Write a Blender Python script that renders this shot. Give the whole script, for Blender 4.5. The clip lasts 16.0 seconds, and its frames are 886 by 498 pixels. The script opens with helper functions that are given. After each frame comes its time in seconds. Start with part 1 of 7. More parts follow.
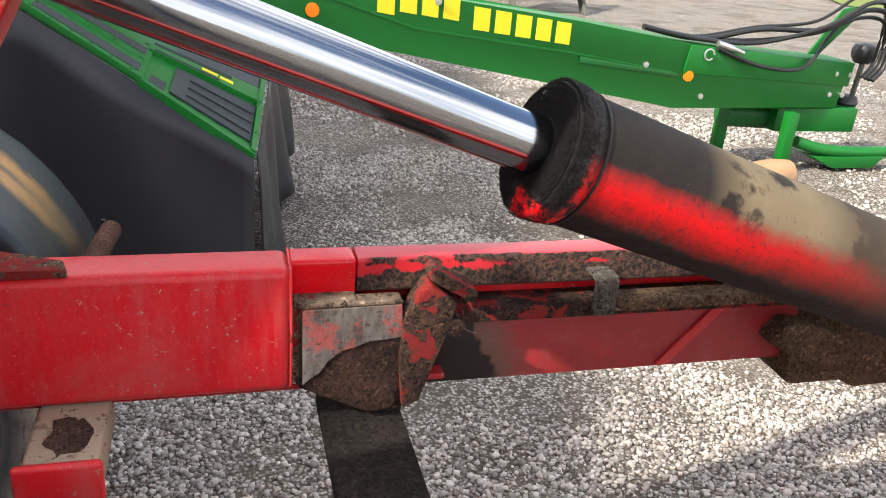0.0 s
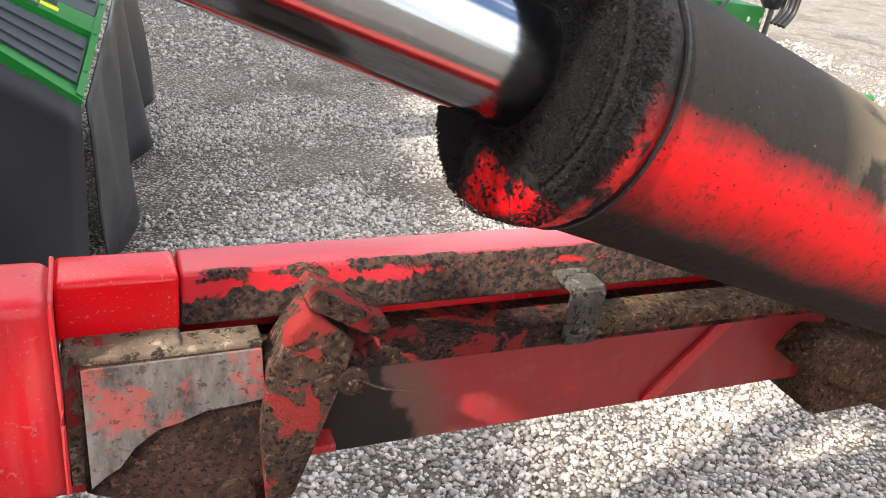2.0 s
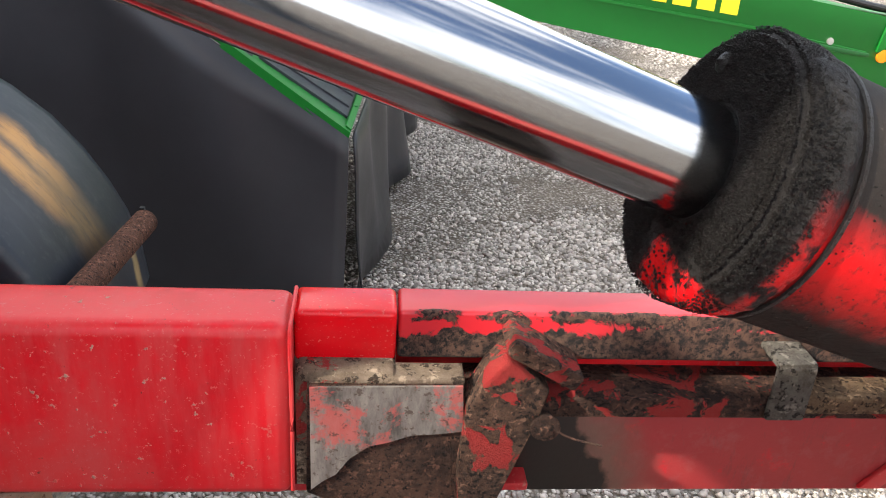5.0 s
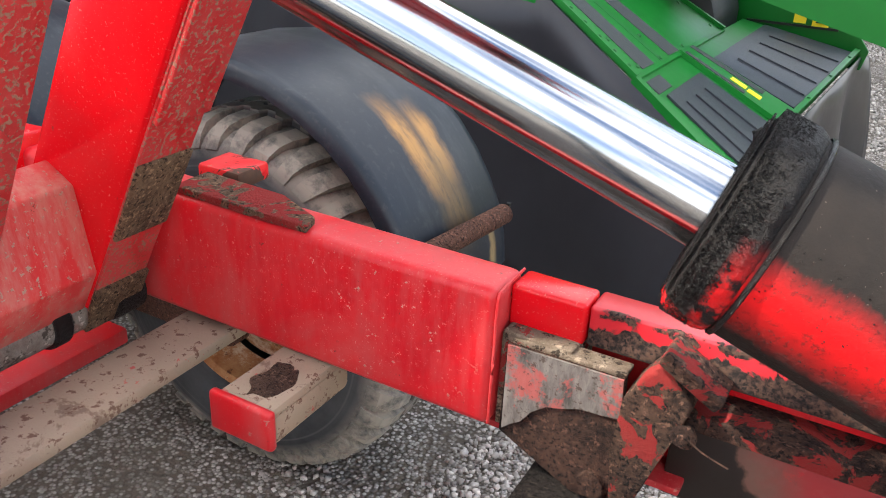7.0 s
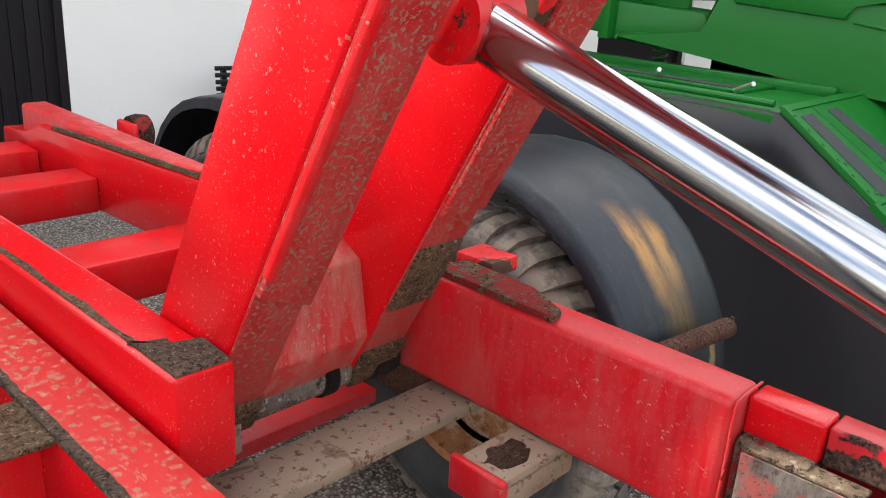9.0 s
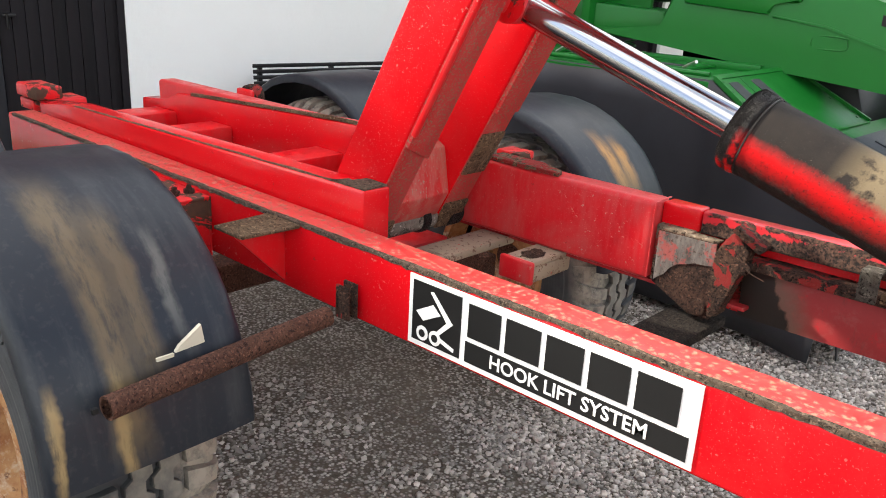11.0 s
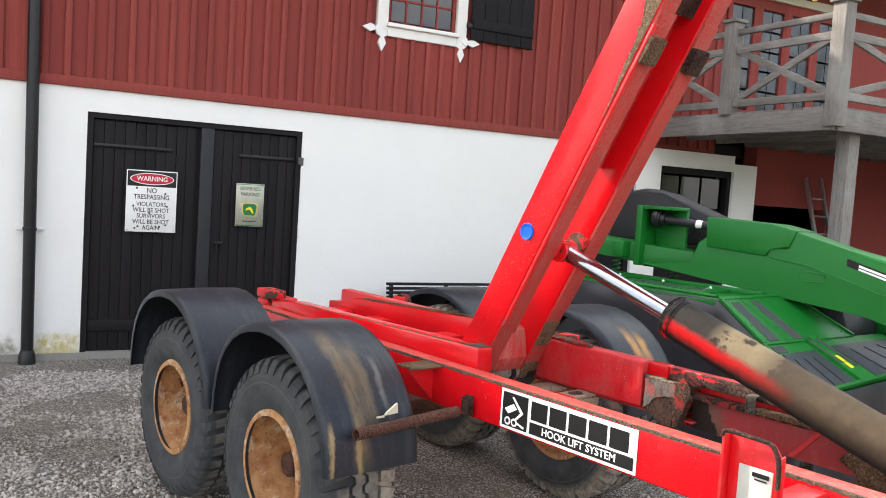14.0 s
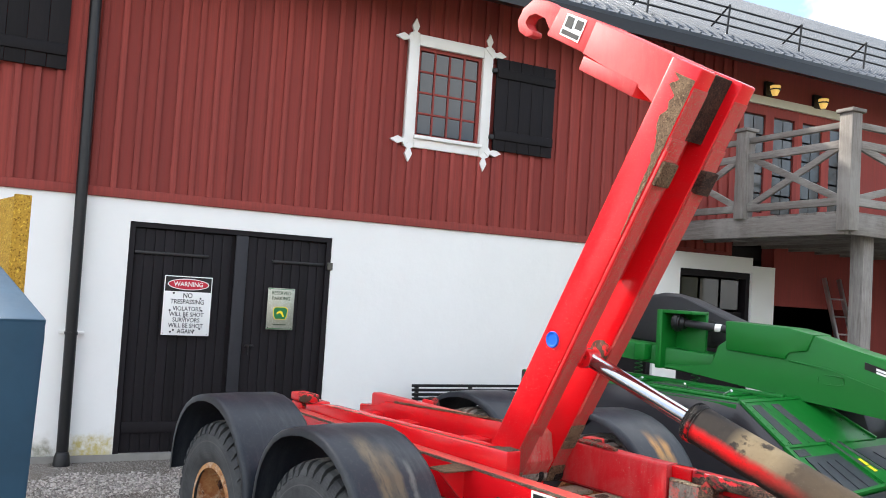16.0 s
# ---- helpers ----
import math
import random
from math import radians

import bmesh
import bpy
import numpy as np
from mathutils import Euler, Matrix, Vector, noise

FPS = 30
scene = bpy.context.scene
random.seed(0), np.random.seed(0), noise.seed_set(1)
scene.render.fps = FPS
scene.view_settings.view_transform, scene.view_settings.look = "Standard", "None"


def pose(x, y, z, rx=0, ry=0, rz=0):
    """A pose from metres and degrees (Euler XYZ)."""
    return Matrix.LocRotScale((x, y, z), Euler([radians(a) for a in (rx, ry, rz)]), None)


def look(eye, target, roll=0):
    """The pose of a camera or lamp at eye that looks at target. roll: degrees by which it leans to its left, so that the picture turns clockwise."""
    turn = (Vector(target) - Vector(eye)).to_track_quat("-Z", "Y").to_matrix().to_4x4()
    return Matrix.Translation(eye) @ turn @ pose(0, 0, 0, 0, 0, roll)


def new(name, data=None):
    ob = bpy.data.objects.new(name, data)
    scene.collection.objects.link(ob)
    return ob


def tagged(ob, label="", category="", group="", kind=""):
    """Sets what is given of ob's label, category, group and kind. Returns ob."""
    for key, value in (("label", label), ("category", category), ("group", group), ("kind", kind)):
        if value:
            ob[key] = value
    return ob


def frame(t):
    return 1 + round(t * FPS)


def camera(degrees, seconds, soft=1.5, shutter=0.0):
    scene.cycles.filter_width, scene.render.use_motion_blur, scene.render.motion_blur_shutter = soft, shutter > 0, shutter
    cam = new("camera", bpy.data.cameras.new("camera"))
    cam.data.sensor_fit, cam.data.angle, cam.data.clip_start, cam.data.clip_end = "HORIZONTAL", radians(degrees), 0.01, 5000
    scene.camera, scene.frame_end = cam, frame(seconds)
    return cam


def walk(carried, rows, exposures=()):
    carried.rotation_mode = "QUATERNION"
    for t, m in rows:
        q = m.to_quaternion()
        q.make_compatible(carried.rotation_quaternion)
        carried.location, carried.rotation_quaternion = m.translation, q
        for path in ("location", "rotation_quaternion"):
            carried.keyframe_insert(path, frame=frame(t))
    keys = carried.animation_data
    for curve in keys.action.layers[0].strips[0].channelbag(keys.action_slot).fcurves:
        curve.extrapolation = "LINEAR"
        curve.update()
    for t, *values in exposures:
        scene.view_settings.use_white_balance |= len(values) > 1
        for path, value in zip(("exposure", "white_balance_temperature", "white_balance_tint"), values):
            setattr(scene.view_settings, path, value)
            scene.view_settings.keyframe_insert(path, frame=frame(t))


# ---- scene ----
cam = camera(56.51, 16.0, soft=0.95)
PATH = [
    (0, pose(0.361, -0.984, 1.699, 66.51, -4.38, -14.35)),
    (0.5, pose(0.358, -0.985, 1.694, 65.46, -4.28, -14.57)),
    (1, pose(0.372, -0.906, 1.656, 62.32, -4.08, -14.97)),
    (1.5, pose(0.521, -0.656, 1.587, 58.47, -3.55, -16.13)),
    (2, pose(0.513, -0.461, 1.520, 63.91, -6.71, -21.70)),
    (2.5, pose(0.444, -0.356, 1.466, 69.87, -9.49, -26.77)),
    (3, pose(0.429, -0.356, 1.468, 72.51, -10.59, -28.65)),
    (3.5, pose(0.429, -0.362, 1.475, 72.67, -10.70, -27.94)),
    (4, pose(0.436, -0.369, 1.492, 70.40, -9.90, -23.70)),
    (4.5, pose(0.455, -0.429, 1.534, 66.02, -7.26, -14.53)),
    (4.7, pose(0.490, -0.460, 1.553, 64.69, -5.62, -10.17)),
    (6.8, pose(0.835, -0.705, 1.650, 64.43, -2.65, 26.08)),
    (7, pose(0.873, -0.681, 1.658, 64.53, -2.64, 29.62)),
    (7.5, pose(0.879, -0.671, 1.678, 66.19, -2.47, 37.01)),
    (8, pose(0.875, -0.730, 1.698, 68.67, -2.77, 42.30)),
    (8.5, pose(0.866, -0.776, 1.704, 70.17, -3.12, 44.69)),
    (9, pose(0.871, -0.841, 1.704, 70.36, -3.45, 44.24)),
    (9.5, pose(0.836, -1.092, 1.684, 69.57, -3.66, 41.88)),
    (10, pose(0.946, -1.321, 1.685, 69.41, -3.14, 40.73)),
    (10.2, pose(1.052, -1.413, 1.686, 69.07, -3.04, 40.48)),
    (12.3, pose(2.245, -2.472, 1.800, 79.21, -3.97, 49.09)),
    (12.5, pose(2.346, -2.572, 1.822, 80.49, -4.23, 49.20)),
    (13, pose(2.619, -2.728, 1.841, 82.95, -4.42, 49.57)),
    (13.5, pose(2.784, -2.885, 1.861, 84.59, -4.06, 49.72)),
    (14, pose(2.869, -3.117, 1.876, 86.08, -3.75, 50.09)),
    (14.5, pose(3.001, -3.209, 1.884, 87.86, -3.55, 50.52)),
    (15, pose(3.091, -3.264, 1.911, 89.74, -3.49, 50.87)),
    (15.5, pose(3.060, -3.315, 1.924, 91.50, -3.50, 51.27)),
    (16, pose(3.048, -3.340, 1.938, 92.79, -3.54, 51.47)),
]
walk(cam, PATH, [(0, 2.27, 6300, 10), (1, 2.32, 6300, 10), (2, 2.60, 6250, 10), (2.5, 2.58, 6500, 10), (3, 2.46, 6650, 10), (4, 2.40, 6600, 10), (4.7, 2.47, 6400, 10), (6.8, 2.87, 6200, 10), (7.5, 2.73, 6250, 10), (8.5, 2.51, 6500, 10), (10, 2.48, 6500, 10), (12.5, 2.54, 6450, 10), (14, 2.57, 6350, 10), (16, 2.54, 6100, 10)])

# ---- light ----
SUN = Vector((0.78, 0.30, -0.635)).normalized()
world = bpy.data.worlds.new("sky")
scene.world = world
world.use_nodes = True
wn = world.node_tree
sky = wn.nodes.new("ShaderNodeTexSky")
sky.sky_type, sky.sun_disc = "NISHITA", False
sky.sun_elevation = math.asin(-SUN.z)
sky.sun_rotation = math.atan2(-SUN.x, -SUN.y)
sky.altitude, sky.air_density, sky.dust_density, sky.ozone_density = 50, 1.0, 2.5, 1.0
cl_tc = wn.nodes.new("ShaderNodeTexCoord")
cl_no = wn.nodes.new("ShaderNodeTexNoise")
cl_no.inputs["Scale"].default_value, cl_no.inputs["Detail"].default_value = 2.2, 7
cl_no.inputs["Roughness"].default_value = 0.58
cl_rp = wn.nodes.new("ShaderNodeValToRGB")
cl_rp.color_ramp.elements[0].position, cl_rp.color_ramp.elements[1].position = 0.44, 0.57
cl_mx = wn.nodes.new("ShaderNodeMixRGB")
cl_mx.inputs["Color2"].default_value = (8.6, 8.5, 8.3, 1)
wn.links.new(cl_tc.outputs["Generated"], cl_no.inputs["Vector"])
wn.links.new(cl_no.outputs["Fac"], cl_rp.inputs["Fac"])
wn.links.new(cl_rp.outputs["Color"], cl_mx.inputs["Fac"])
wn.links.new(sky.outputs["Color"], cl_mx.inputs["Color1"])
wn.links.new(cl_mx.outputs["Color"], wn.nodes["Background"].inputs["Color"])
wn.nodes["Background"].inputs["Strength"].default_value = 0.067
sun = new("sun", bpy.data.lights.new("sun", "SUN"))
sun.data.energy, sun.data.angle, sun.data.color = 2.05, radians(1.6), (1.0, 0.91, 0.77)
sun.matrix_world = look(-SUN * 40, (0, 0, 0))

# ---- materials ----
class Mat:
    """A node material with short helpers."""
    def __init__(self, name, rough=0.6, metal=0.0, color=(0.5, 0.5, 0.5), coat=0.0):
        self.m = bpy.data.materials.new(name)
        self.m.use_nodes = True
        self.t = self.m.node_tree
        self.b = self.t.nodes["Principled BSDF"]
        self.b.inputs["Roughness"].default_value = rough
        self.b.inputs["Metallic"].default_value = metal
        self.b.inputs["Base Color"].default_value = (*color, 1)
        self.b.inputs["Coat Weight"].default_value = coat
        self.b.inputs["Coat Roughness"].default_value = 0.15
        self.co = self.t.nodes.new("ShaderNodeTexCoord").outputs["Object"]
        self.heights = []

    def node(self, kind):
        return self.t.nodes.new(kind)

    def link(self, a, b):
        self.t.links.new(a, b)

    def scaled(self, sx, sy, sz):
        n = self.node("ShaderNodeMapping")
        n.inputs["Scale"].default_value = (sx, sy, sz)
        self.link(self.co, n.inputs["Vector"])
        return n.outputs["Vector"]

    def noise(self, scale, detail=4, rough=0.6, vec=None, dist=0.0):
        n = self.node("ShaderNodeTexNoise")
        n.inputs["Scale"].default_value, n.inputs["Detail"].default_value = scale, detail
        n.inputs["Roughness"].default_value, n.inputs["Distortion"].default_value = rough, dist
        self.link(vec or self.co, n.inputs["Vector"])
        return n.outputs["Fac"]

    def voro(self, scale, out="Distance", vec=None, feature="F1"):
        n = self.node("ShaderNodeTexVoronoi")
        n.feature = feature
        n.inputs["Scale"].default_value = scale
        self.link(vec or self.co, n.inputs["Vector"])
        return n.outputs[out]

    def ramp(self, fac, lo, hi):
        n = self.node("ShaderNodeMapRange")
        n.inputs["From Min"].default_value, n.inputs["From Max"].default_value = lo, hi
        self.link(fac, n.inputs["Value"])
        return n.outputs["Result"]

    def math(self, op, a, b=0.0):
        n = self.node("ShaderNodeMath")
        n.operation = op
        for k, v in enumerate((a, b)):
            if isinstance(v, (int, float)):
                n.inputs[k].default_value = v
            else:
                self.link(v, n.inputs[k])
        return n.outputs[0]

    def axis(self, k):
        n = self.node("ShaderNodeSeparateXYZ")
        self.link(self.co, n.inputs[0])
        return n.outputs[k]

    def random(self):
        return self.node("ShaderNodeObjectInfo").outputs["Random"]

    def island(self):
        return self.node("ShaderNodeNewGeometry").outputs["Random Per Island"]

    def mix(self, fac, a, b):
        n = self.node("ShaderNodeMixRGB")
        for k, v in (("Fac", fac), ("Color1", a), ("Color2", b)):
            if isinstance(v, tuple):
                n.inputs[k].default_value = (*v, 1)
            elif isinstance(v, (int, float)):
                n.inputs[k].default_value = v
            else:
                self.link(v, n.inputs[k])
        return n.outputs["Color"]

    def color(self, c):
        self.link(c, self.b.inputs["Base Color"])
        return self

    def rough(self, fac, a, b):
        n = self.node("ShaderNodeMapRange")
        n.inputs["To Min"].default_value, n.inputs["To Max"].default_value = a, b
        self.link(fac, n.inputs["Value"])
        self.link(n.outputs["Result"], self.b.inputs["Roughness"])
        return self

    def bump(self, fac, strength=0.3, dist=0.01):
        n = self.node("ShaderNodeBump")
        n.inputs["Strength"].default_value, n.inputs["Distance"].default_value = strength, dist
        self.link(fac, n.inputs["Height"])
        if self.heights:
            self.link(self.heights[-1].outputs[0], n.inputs["Normal"])
        self.heights.append(n)
        self.link(n.outputs[0], self.b.inputs["Normal"])
        return self


RED, RUST, DIRT = (0.63, 0.0025, 0.007), (0.030, 0.020, 0.015), (0.34, 0.23, 0.17)


def red_paint(name, dust=0.35, spots=0.35, chips=0.0, red=RED, gloss=0.28, flecks=0.0, film=(0.46, 0.085, 0.078), speck=DIRT):
    """Red machine paint: dusty streaks, mud spots and chips down to rust."""
    m = Mat(name, gloss, color=red)
    m.b.inputs["Specular IOR Level"].default_value = 0.35
    shade = m.mix(m.noise(2.3, 5), (red[0] * 0.88, red[1], red[2]), (red[0] * 1.06, red[1] * 1.3, red[2] * 1.3))
    streak = m.noise(9, 6, 0.7, m.scaled(1.6, 1.6, 0.35))
    run = m.ramp(m.noise(34, 6, 0.7, m.scaled(1.3, 1.3, 0.16)), 0.48, 0.78)
    haze = m.math("MINIMUM", m.math("MULTIPLY", m.math("ADD", m.ramp(streak, 0.42, 0.78), m.math("MULTIPLY", run, 0.55)), dust), 1.0)
    c = m.mix(haze, shade, film)
    cloud = m.math("MULTIPLY", m.ramp(m.noise(3.4, 7, 0.72, dist=0.5), 0.52, 0.70), 0.25 + 0.3 * dust)
    c = m.mix(cloud, c, film)
    fine = m.math("MULTIPLY", m.ramp(m.noise(210, 3, 0.6), 0.62, 0.70), 0.35)
    c = m.mix(fine, c, (0.50, 0.20, 0.17))
    nick = m.math("MULTIPLY", m.ramp(m.noise(48, 6, 0.75), 0.66, 0.69), 0.85)
    c = m.mix(nick, c, (0.10, 0.035, 0.024))
    blot = m.ramp(m.noise(85 + 60 * flecks, 3, 0.6), 0.66 - 0.11 * flecks, 0.71 - 0.11 * flecks)
    area = m.ramp(m.noise(3.1, 3), 0.45 - 0.3 * flecks, 0.6 - 0.2 * flecks)
    mud = m.math("MULTIPLY", m.math("MULTIPLY", blot, area), spots * 2)
    mud = m.math("MINIMUM", mud, 1.0)
    c = m.mix(mud, c, speck)
    chip = m.ramp(m.noise(6.5, 9, 0.72, dist=0.6), 0.74 - 0.34 * chips, 0.755 - 0.34 * chips)
    rust = m.mix(m.noise(45, 6), RUST, (0.10, 0.05, 0.028))
    c = m.mix(chip, c, rust)
    m.color(c)
    wear = m.math("MAXIMUM", m.math("MAXIMUM", mud, chip), haze)
    m.rough(wear, gloss, 0.85)
    m.bump(mud, 0.5, 0.003)
    m.bump(nick, -0.5, 0.002)
    m.bump(chip, -0.5, 0.002)
    m.bump(m.noise(160, 3), 0.05, 0.002)
    return m.m


def rusty(name, a=(0.012, 0.007, 0.006), b=(0.120, 0.062, 0.042), red=0.0, scale=1.0):
    """Scaly rust at three sizes, pitted, with scraps of red paint where asked."""
    m = Mat(name, 0.9)
    m.b.inputs["Specular IOR Level"].default_value = 0.3
    broad = m.noise(13 * scale, 7, 0.7)
    grain = m.noise(75 * scale, 7, 0.8)
    mixed = m.math("ADD", m.math("MULTIPLY", broad, 0.45), m.math("MULTIPLY", grain, 0.55))
    c = m.mix(m.ramp(mixed, 0.40, 0.60), a, b)
    c = m.mix(m.ramp(m.noise(140 * scale, 4, 0.7), 0.54, 0.60), c, tuple(v * 0.4 for v in a))
    c = m.mix(m.math("MULTIPLY", m.ramp(m.noise(110 * scale, 4, 0.7), 0.57, 0.63), 0.7), c, tuple(min(1, v * 2.0) for v in b))
    k = None
    if red:
        k = m.ramp(m.noise(15 * scale, 8, 0.7, dist=0.6), 0.62 - 0.2 * red, 0.635 - 0.2 * red)
        c = m.mix(k, c, m.mix(m.noise(24 * scale, 5, 0.7), (0.40, 0.012, 0.014), (0.34, 0.055, 0.045)))
    m.color(c)
    m.bump(m.ramp(grain, 0.3, 0.7), 1.0, 0.008)
    m.bump(m.noise(200 * scale, 5, 0.75), 1.0, 0.006)
    if k is not None:
        m.bump(k, 0.6, 0.002)
    return m.m


def flaked_paint(name):
    """Red channel paint lifting off in flakes: bare low on the face and along its top edge."""
    m = Mat(name, 0.4)
    n = m.noise(15, 9, 0.72, dist=0.5)
    wide = m.noise(3.2, 3)
    z = m.axis(2)
    bias = m.math("ADD", m.math("MULTIPLY", m.ramp(z, 1.090, 1.066), 0.30), m.math("MULTIPLY", m.math("MULTIPLY", m.ramp(z, 1.088, 1.098), m.ramp(m.axis(1), 0.306, 0.300)), 0.10))
    bias = m.math("ADD", bias, m.math("MULTIPLY", m.math("MULTIPLY", m.ramp(m.axis(0), 0.80, 1.0), m.ramp(z, 1.1075, 1.106)), 0.15))
    bias = m.math("SUBTRACT", bias, m.math("MULTIPLY", m.ramp(m.axis(1), 0.300, 0.312), 0.09))
    total = m.math("ADD", m.math("ADD", n, bias), m.math("MULTIPLY", m.math("SUBTRACT", wide, 0.5), 0.6))
    bare = m.ramp(total, 0.640, 0.652)
    rim = m.math("MULTIPLY", m.ramp(total, 0.615, 0.640), m.math("SUBTRACT", 1.0, bare))
    grain = m.noise(75, 7, 0.8)
    rust = m.mix(m.ramp(grain, 0.42, 0.58), (0.010, 0.006, 0.005), (0.135, 0.070, 0.046))
    rust = m.mix(m.ramp(m.noise(140, 4, 0.7), 0.54, 0.60), rust, (0.006, 0.004, 0.003))
    paint = m.mix(m.noise(4, 5), (0.52, 0.006, 0.014), (0.50, 0.040, 0.050))
    c = m.mix(bare, paint, rust)
    c = m.mix(m.math("MULTIPLY", rim, 0.5), c, (0.05, 0.01, 0.008))
    m.color(c)
    m.rough(bare, 0.32, 0.9)
    m.bump(bare, -0.9, 0.003)
    m.bump(m.math("MULTIPLY", grain, bare), 1.0, 0.010)
    return m.m


def dried_mud(name):
    """Pale dried mud over steel, with brown damp spots and scraps of red paint."""
    m = Mat(name, 0.9)
    m.b.inputs["Specular IOR Level"].default_value = 0.25
    c = m.mix(m.noise(6, 6, 0.65), (0.23, 0.175, 0.120), (0.40, 0.32, 0.235))
    c = m.mix(m.math("MULTIPLY", m.ramp(m.noise(9, 7, 0.7, dist=0.4), 0.56, 0.60), 0.75), c, (0.15, 0.10, 0.070))
    c = m.mix(m.math("MULTIPLY", m.ramp(m.noise(48, 5, 0.7), 0.57, 0.61), 0.85), c, (0.12, 0.062, 0.040))
    c = m.mix(m.math("MULTIPLY", m.ramp(m.noise(13, 6, 0.7), 0.64, 0.67), 0.8), c, (0.42, 0.06, 0.055))
    m.color(c)
    m.bump(m.noise(35, 7, 0.7), 0.5, 0.006)
    m.bump(m.noise(180, 5, 0.7), 0.4, 0.003)
    return m.m


def scraped_paint(name):
    """Grey primer rubbed in upright streaks, with faded red left in patches."""
    m = Mat(name, 0.75)
    m.b.inputs["Specular IOR Level"].default_value = 0.3
    streak = m.noise(22, 7, 0.75, m.scaled(1, 1, 0.3))
    c = m.mix(m.ramp(streak, 0.36, 0.66), (0.045, 0.040, 0.036), (0.21, 0.185, 0.165))
    patch = m.ramp(m.noise(11, 7, 0.72, dist=0.4), 0.52, 0.57)
    c = m.mix(m.math("MULTIPLY", patch, 0.75), c, m.mix(m.noise(30, 5), (0.36, 0.02, 0.02), (0.34, 0.10, 0.085)))
    c = m.mix(m.math("MULTIPLY", m.ramp(m.noise(90, 5, 0.75), 0.56, 0.62), 0.8), c, (0.050, 0.030, 0.022))
    m.color(c)
    m.bump(m.noise(60, 6, 0.7), 0.4, 0.003)
    return m.m


def plain(name, col, rough=0.5, metal=0.0, var=0.12, scale=8, bump=0.0, coat=0.0):
    m = Mat(name, rough, metal, col, coat)
    m.b.inputs["Specular IOR Level"].default_value = 0.3
    n = m.noise(scale, 6, 0.65)
    m.color(m.mix(n, tuple(v * (1 - var) for v in col), tuple(min(1, v * (1 + var)) for v in col)))
    m.rough(m.noise(scale * 3, 4), rough * 0.8, min(1, rough * 1.2))
    if bump:
        m.bump(m.noise(scale * 12, 5), bump, 0.003)
    return m.m


M_FLAKED = flaked_paint("flaking_red_paint")
M_RED = red_paint("red_paint", 0.30, 0.40, 0.16)
M_RED_CLEAN = red_paint("red_paint_bright", 0.08, 0.22, 0.13, gloss=0.22, film=(0.44, 0.035, 0.033))
M_RED_DUSTY = red_paint("red_paint_dusty", 0.75, 0.50, 0.16, (0.56, 0.008, 0.014))
M_RED_SPLASH = red_paint("red_paint_mud_splashed", 0.65, 0.9, 0.10, (0.44, 0.008, 0.011), 0.4, 1.0, speck=(0.28, 0.16, 0.11))
M_RED_EDGE = red_paint("red_paint_edge_chipped", 0.25, 0.25, 0.30)
M_RED_CHIP = red_paint("red_paint_chipped", 0.35, 0.3, 0.62)
# Pinkish film paints in the jib's glare haze; roughness damps the sun's highlight.
M_RED_JIB = red_paint("red_paint_glare_pink", 0.6, 0.2, 0.02, (0.50, 0.02, 0.024), 0.6)
M_RED_SADDLE = red_paint("red_paint_under_tan_dust", 1.0, 0.5, 0.05, (0.50, 0.02, 0.02), 0.5, 0.5, (0.44, 0.23, 0.18))
M_RED_DARK = red_paint("red_paint_faded", 0.55, 0.45, 0.12, (0.36, 0.008, 0.012), 0.45)
M_RUST = rusty("rust_scale")
M_RUST_RED = rusty("rust_with_red_paint", red=0.42)
M_SHAFT = rusty("dusty_shaft_steel", (0.20, 0.165, 0.13), (0.36, 0.32, 0.27), 0, 0.4)
M_PAD = rusty("red_pad_worn_at_edges", (0.09, 0.055, 0.032), (0.25, 0.165, 0.10), 0.7)
M_SCRAPED = scraped_paint("scraped_grey_and_red_paint")
M_LEDGE = rusty("tan_rusted_ledge", (0.13, 0.090, 0.058), (0.31, 0.24, 0.17), 0.1, 0.5)
M_BROWN = rusty("bare_brown_steel", (0.075, 0.054, 0.038), (0.21, 0.155, 0.11))
M_CLIP = rusty("rusting_zinc_clip", (0.045, 0.034, 0.024), (0.17, 0.155, 0.13), 0, 0.7)
M_LEVER = rusty("red_paint_half_gone_to_rust", (0.022, 0.013, 0.010), (0.17, 0.095, 0.062), red=0.34, scale=0.9)
M_RUST_TAN = rusty("rust_tan", (0.09, 0.05, 0.026), (0.27, 0.18, 0.105))
M_RUST_PIPE = rusty("rust_pipe", (0.07, 0.028, 0.018), (0.18, 0.085, 0.055))
M_MUDMETAL = dried_mud("mud_caked_metal")
M_GALV = plain("dull_galvanised", (0.10, 0.095, 0.080), 0.75, 0.1, 0.5, 40, 0.6)
M_CHROME = plain("chrome", (0.39, 0.40, 0.42), 0.13, 1.0, 0.03, 3)
M_BOLT = plain("zinc_bolt", (0.55, 0.55, 0.53), 0.4, 0.9, 0.2, 40)
M_BLUE = plain("blue_plastic", (0.012, 0.10, 0.52), 0.35, 0, 0.1, 20, 0.1)
M_GREEN = plain("green_paint", (0.006, 0.130, 0.015), 0.42, 0, 0.12, 3)
M_GREEN_D = plain("green_paint_dull", (0.012, 0.105, 0.022), 0.4, 0, 0.2, 6)
M_YELLOW = plain("yellow_film", (0.85, 0.66, 0.02), 0.4, 0, 0.05)
M_ORANGE = plain("amber_reflector", (0.85, 0.22, 0.01), 0.25, 0, 0.05)
M_BLACK = plain("black_enamel", (0.012, 0.012, 0.013), 0.35, 0, 0.3, 20)
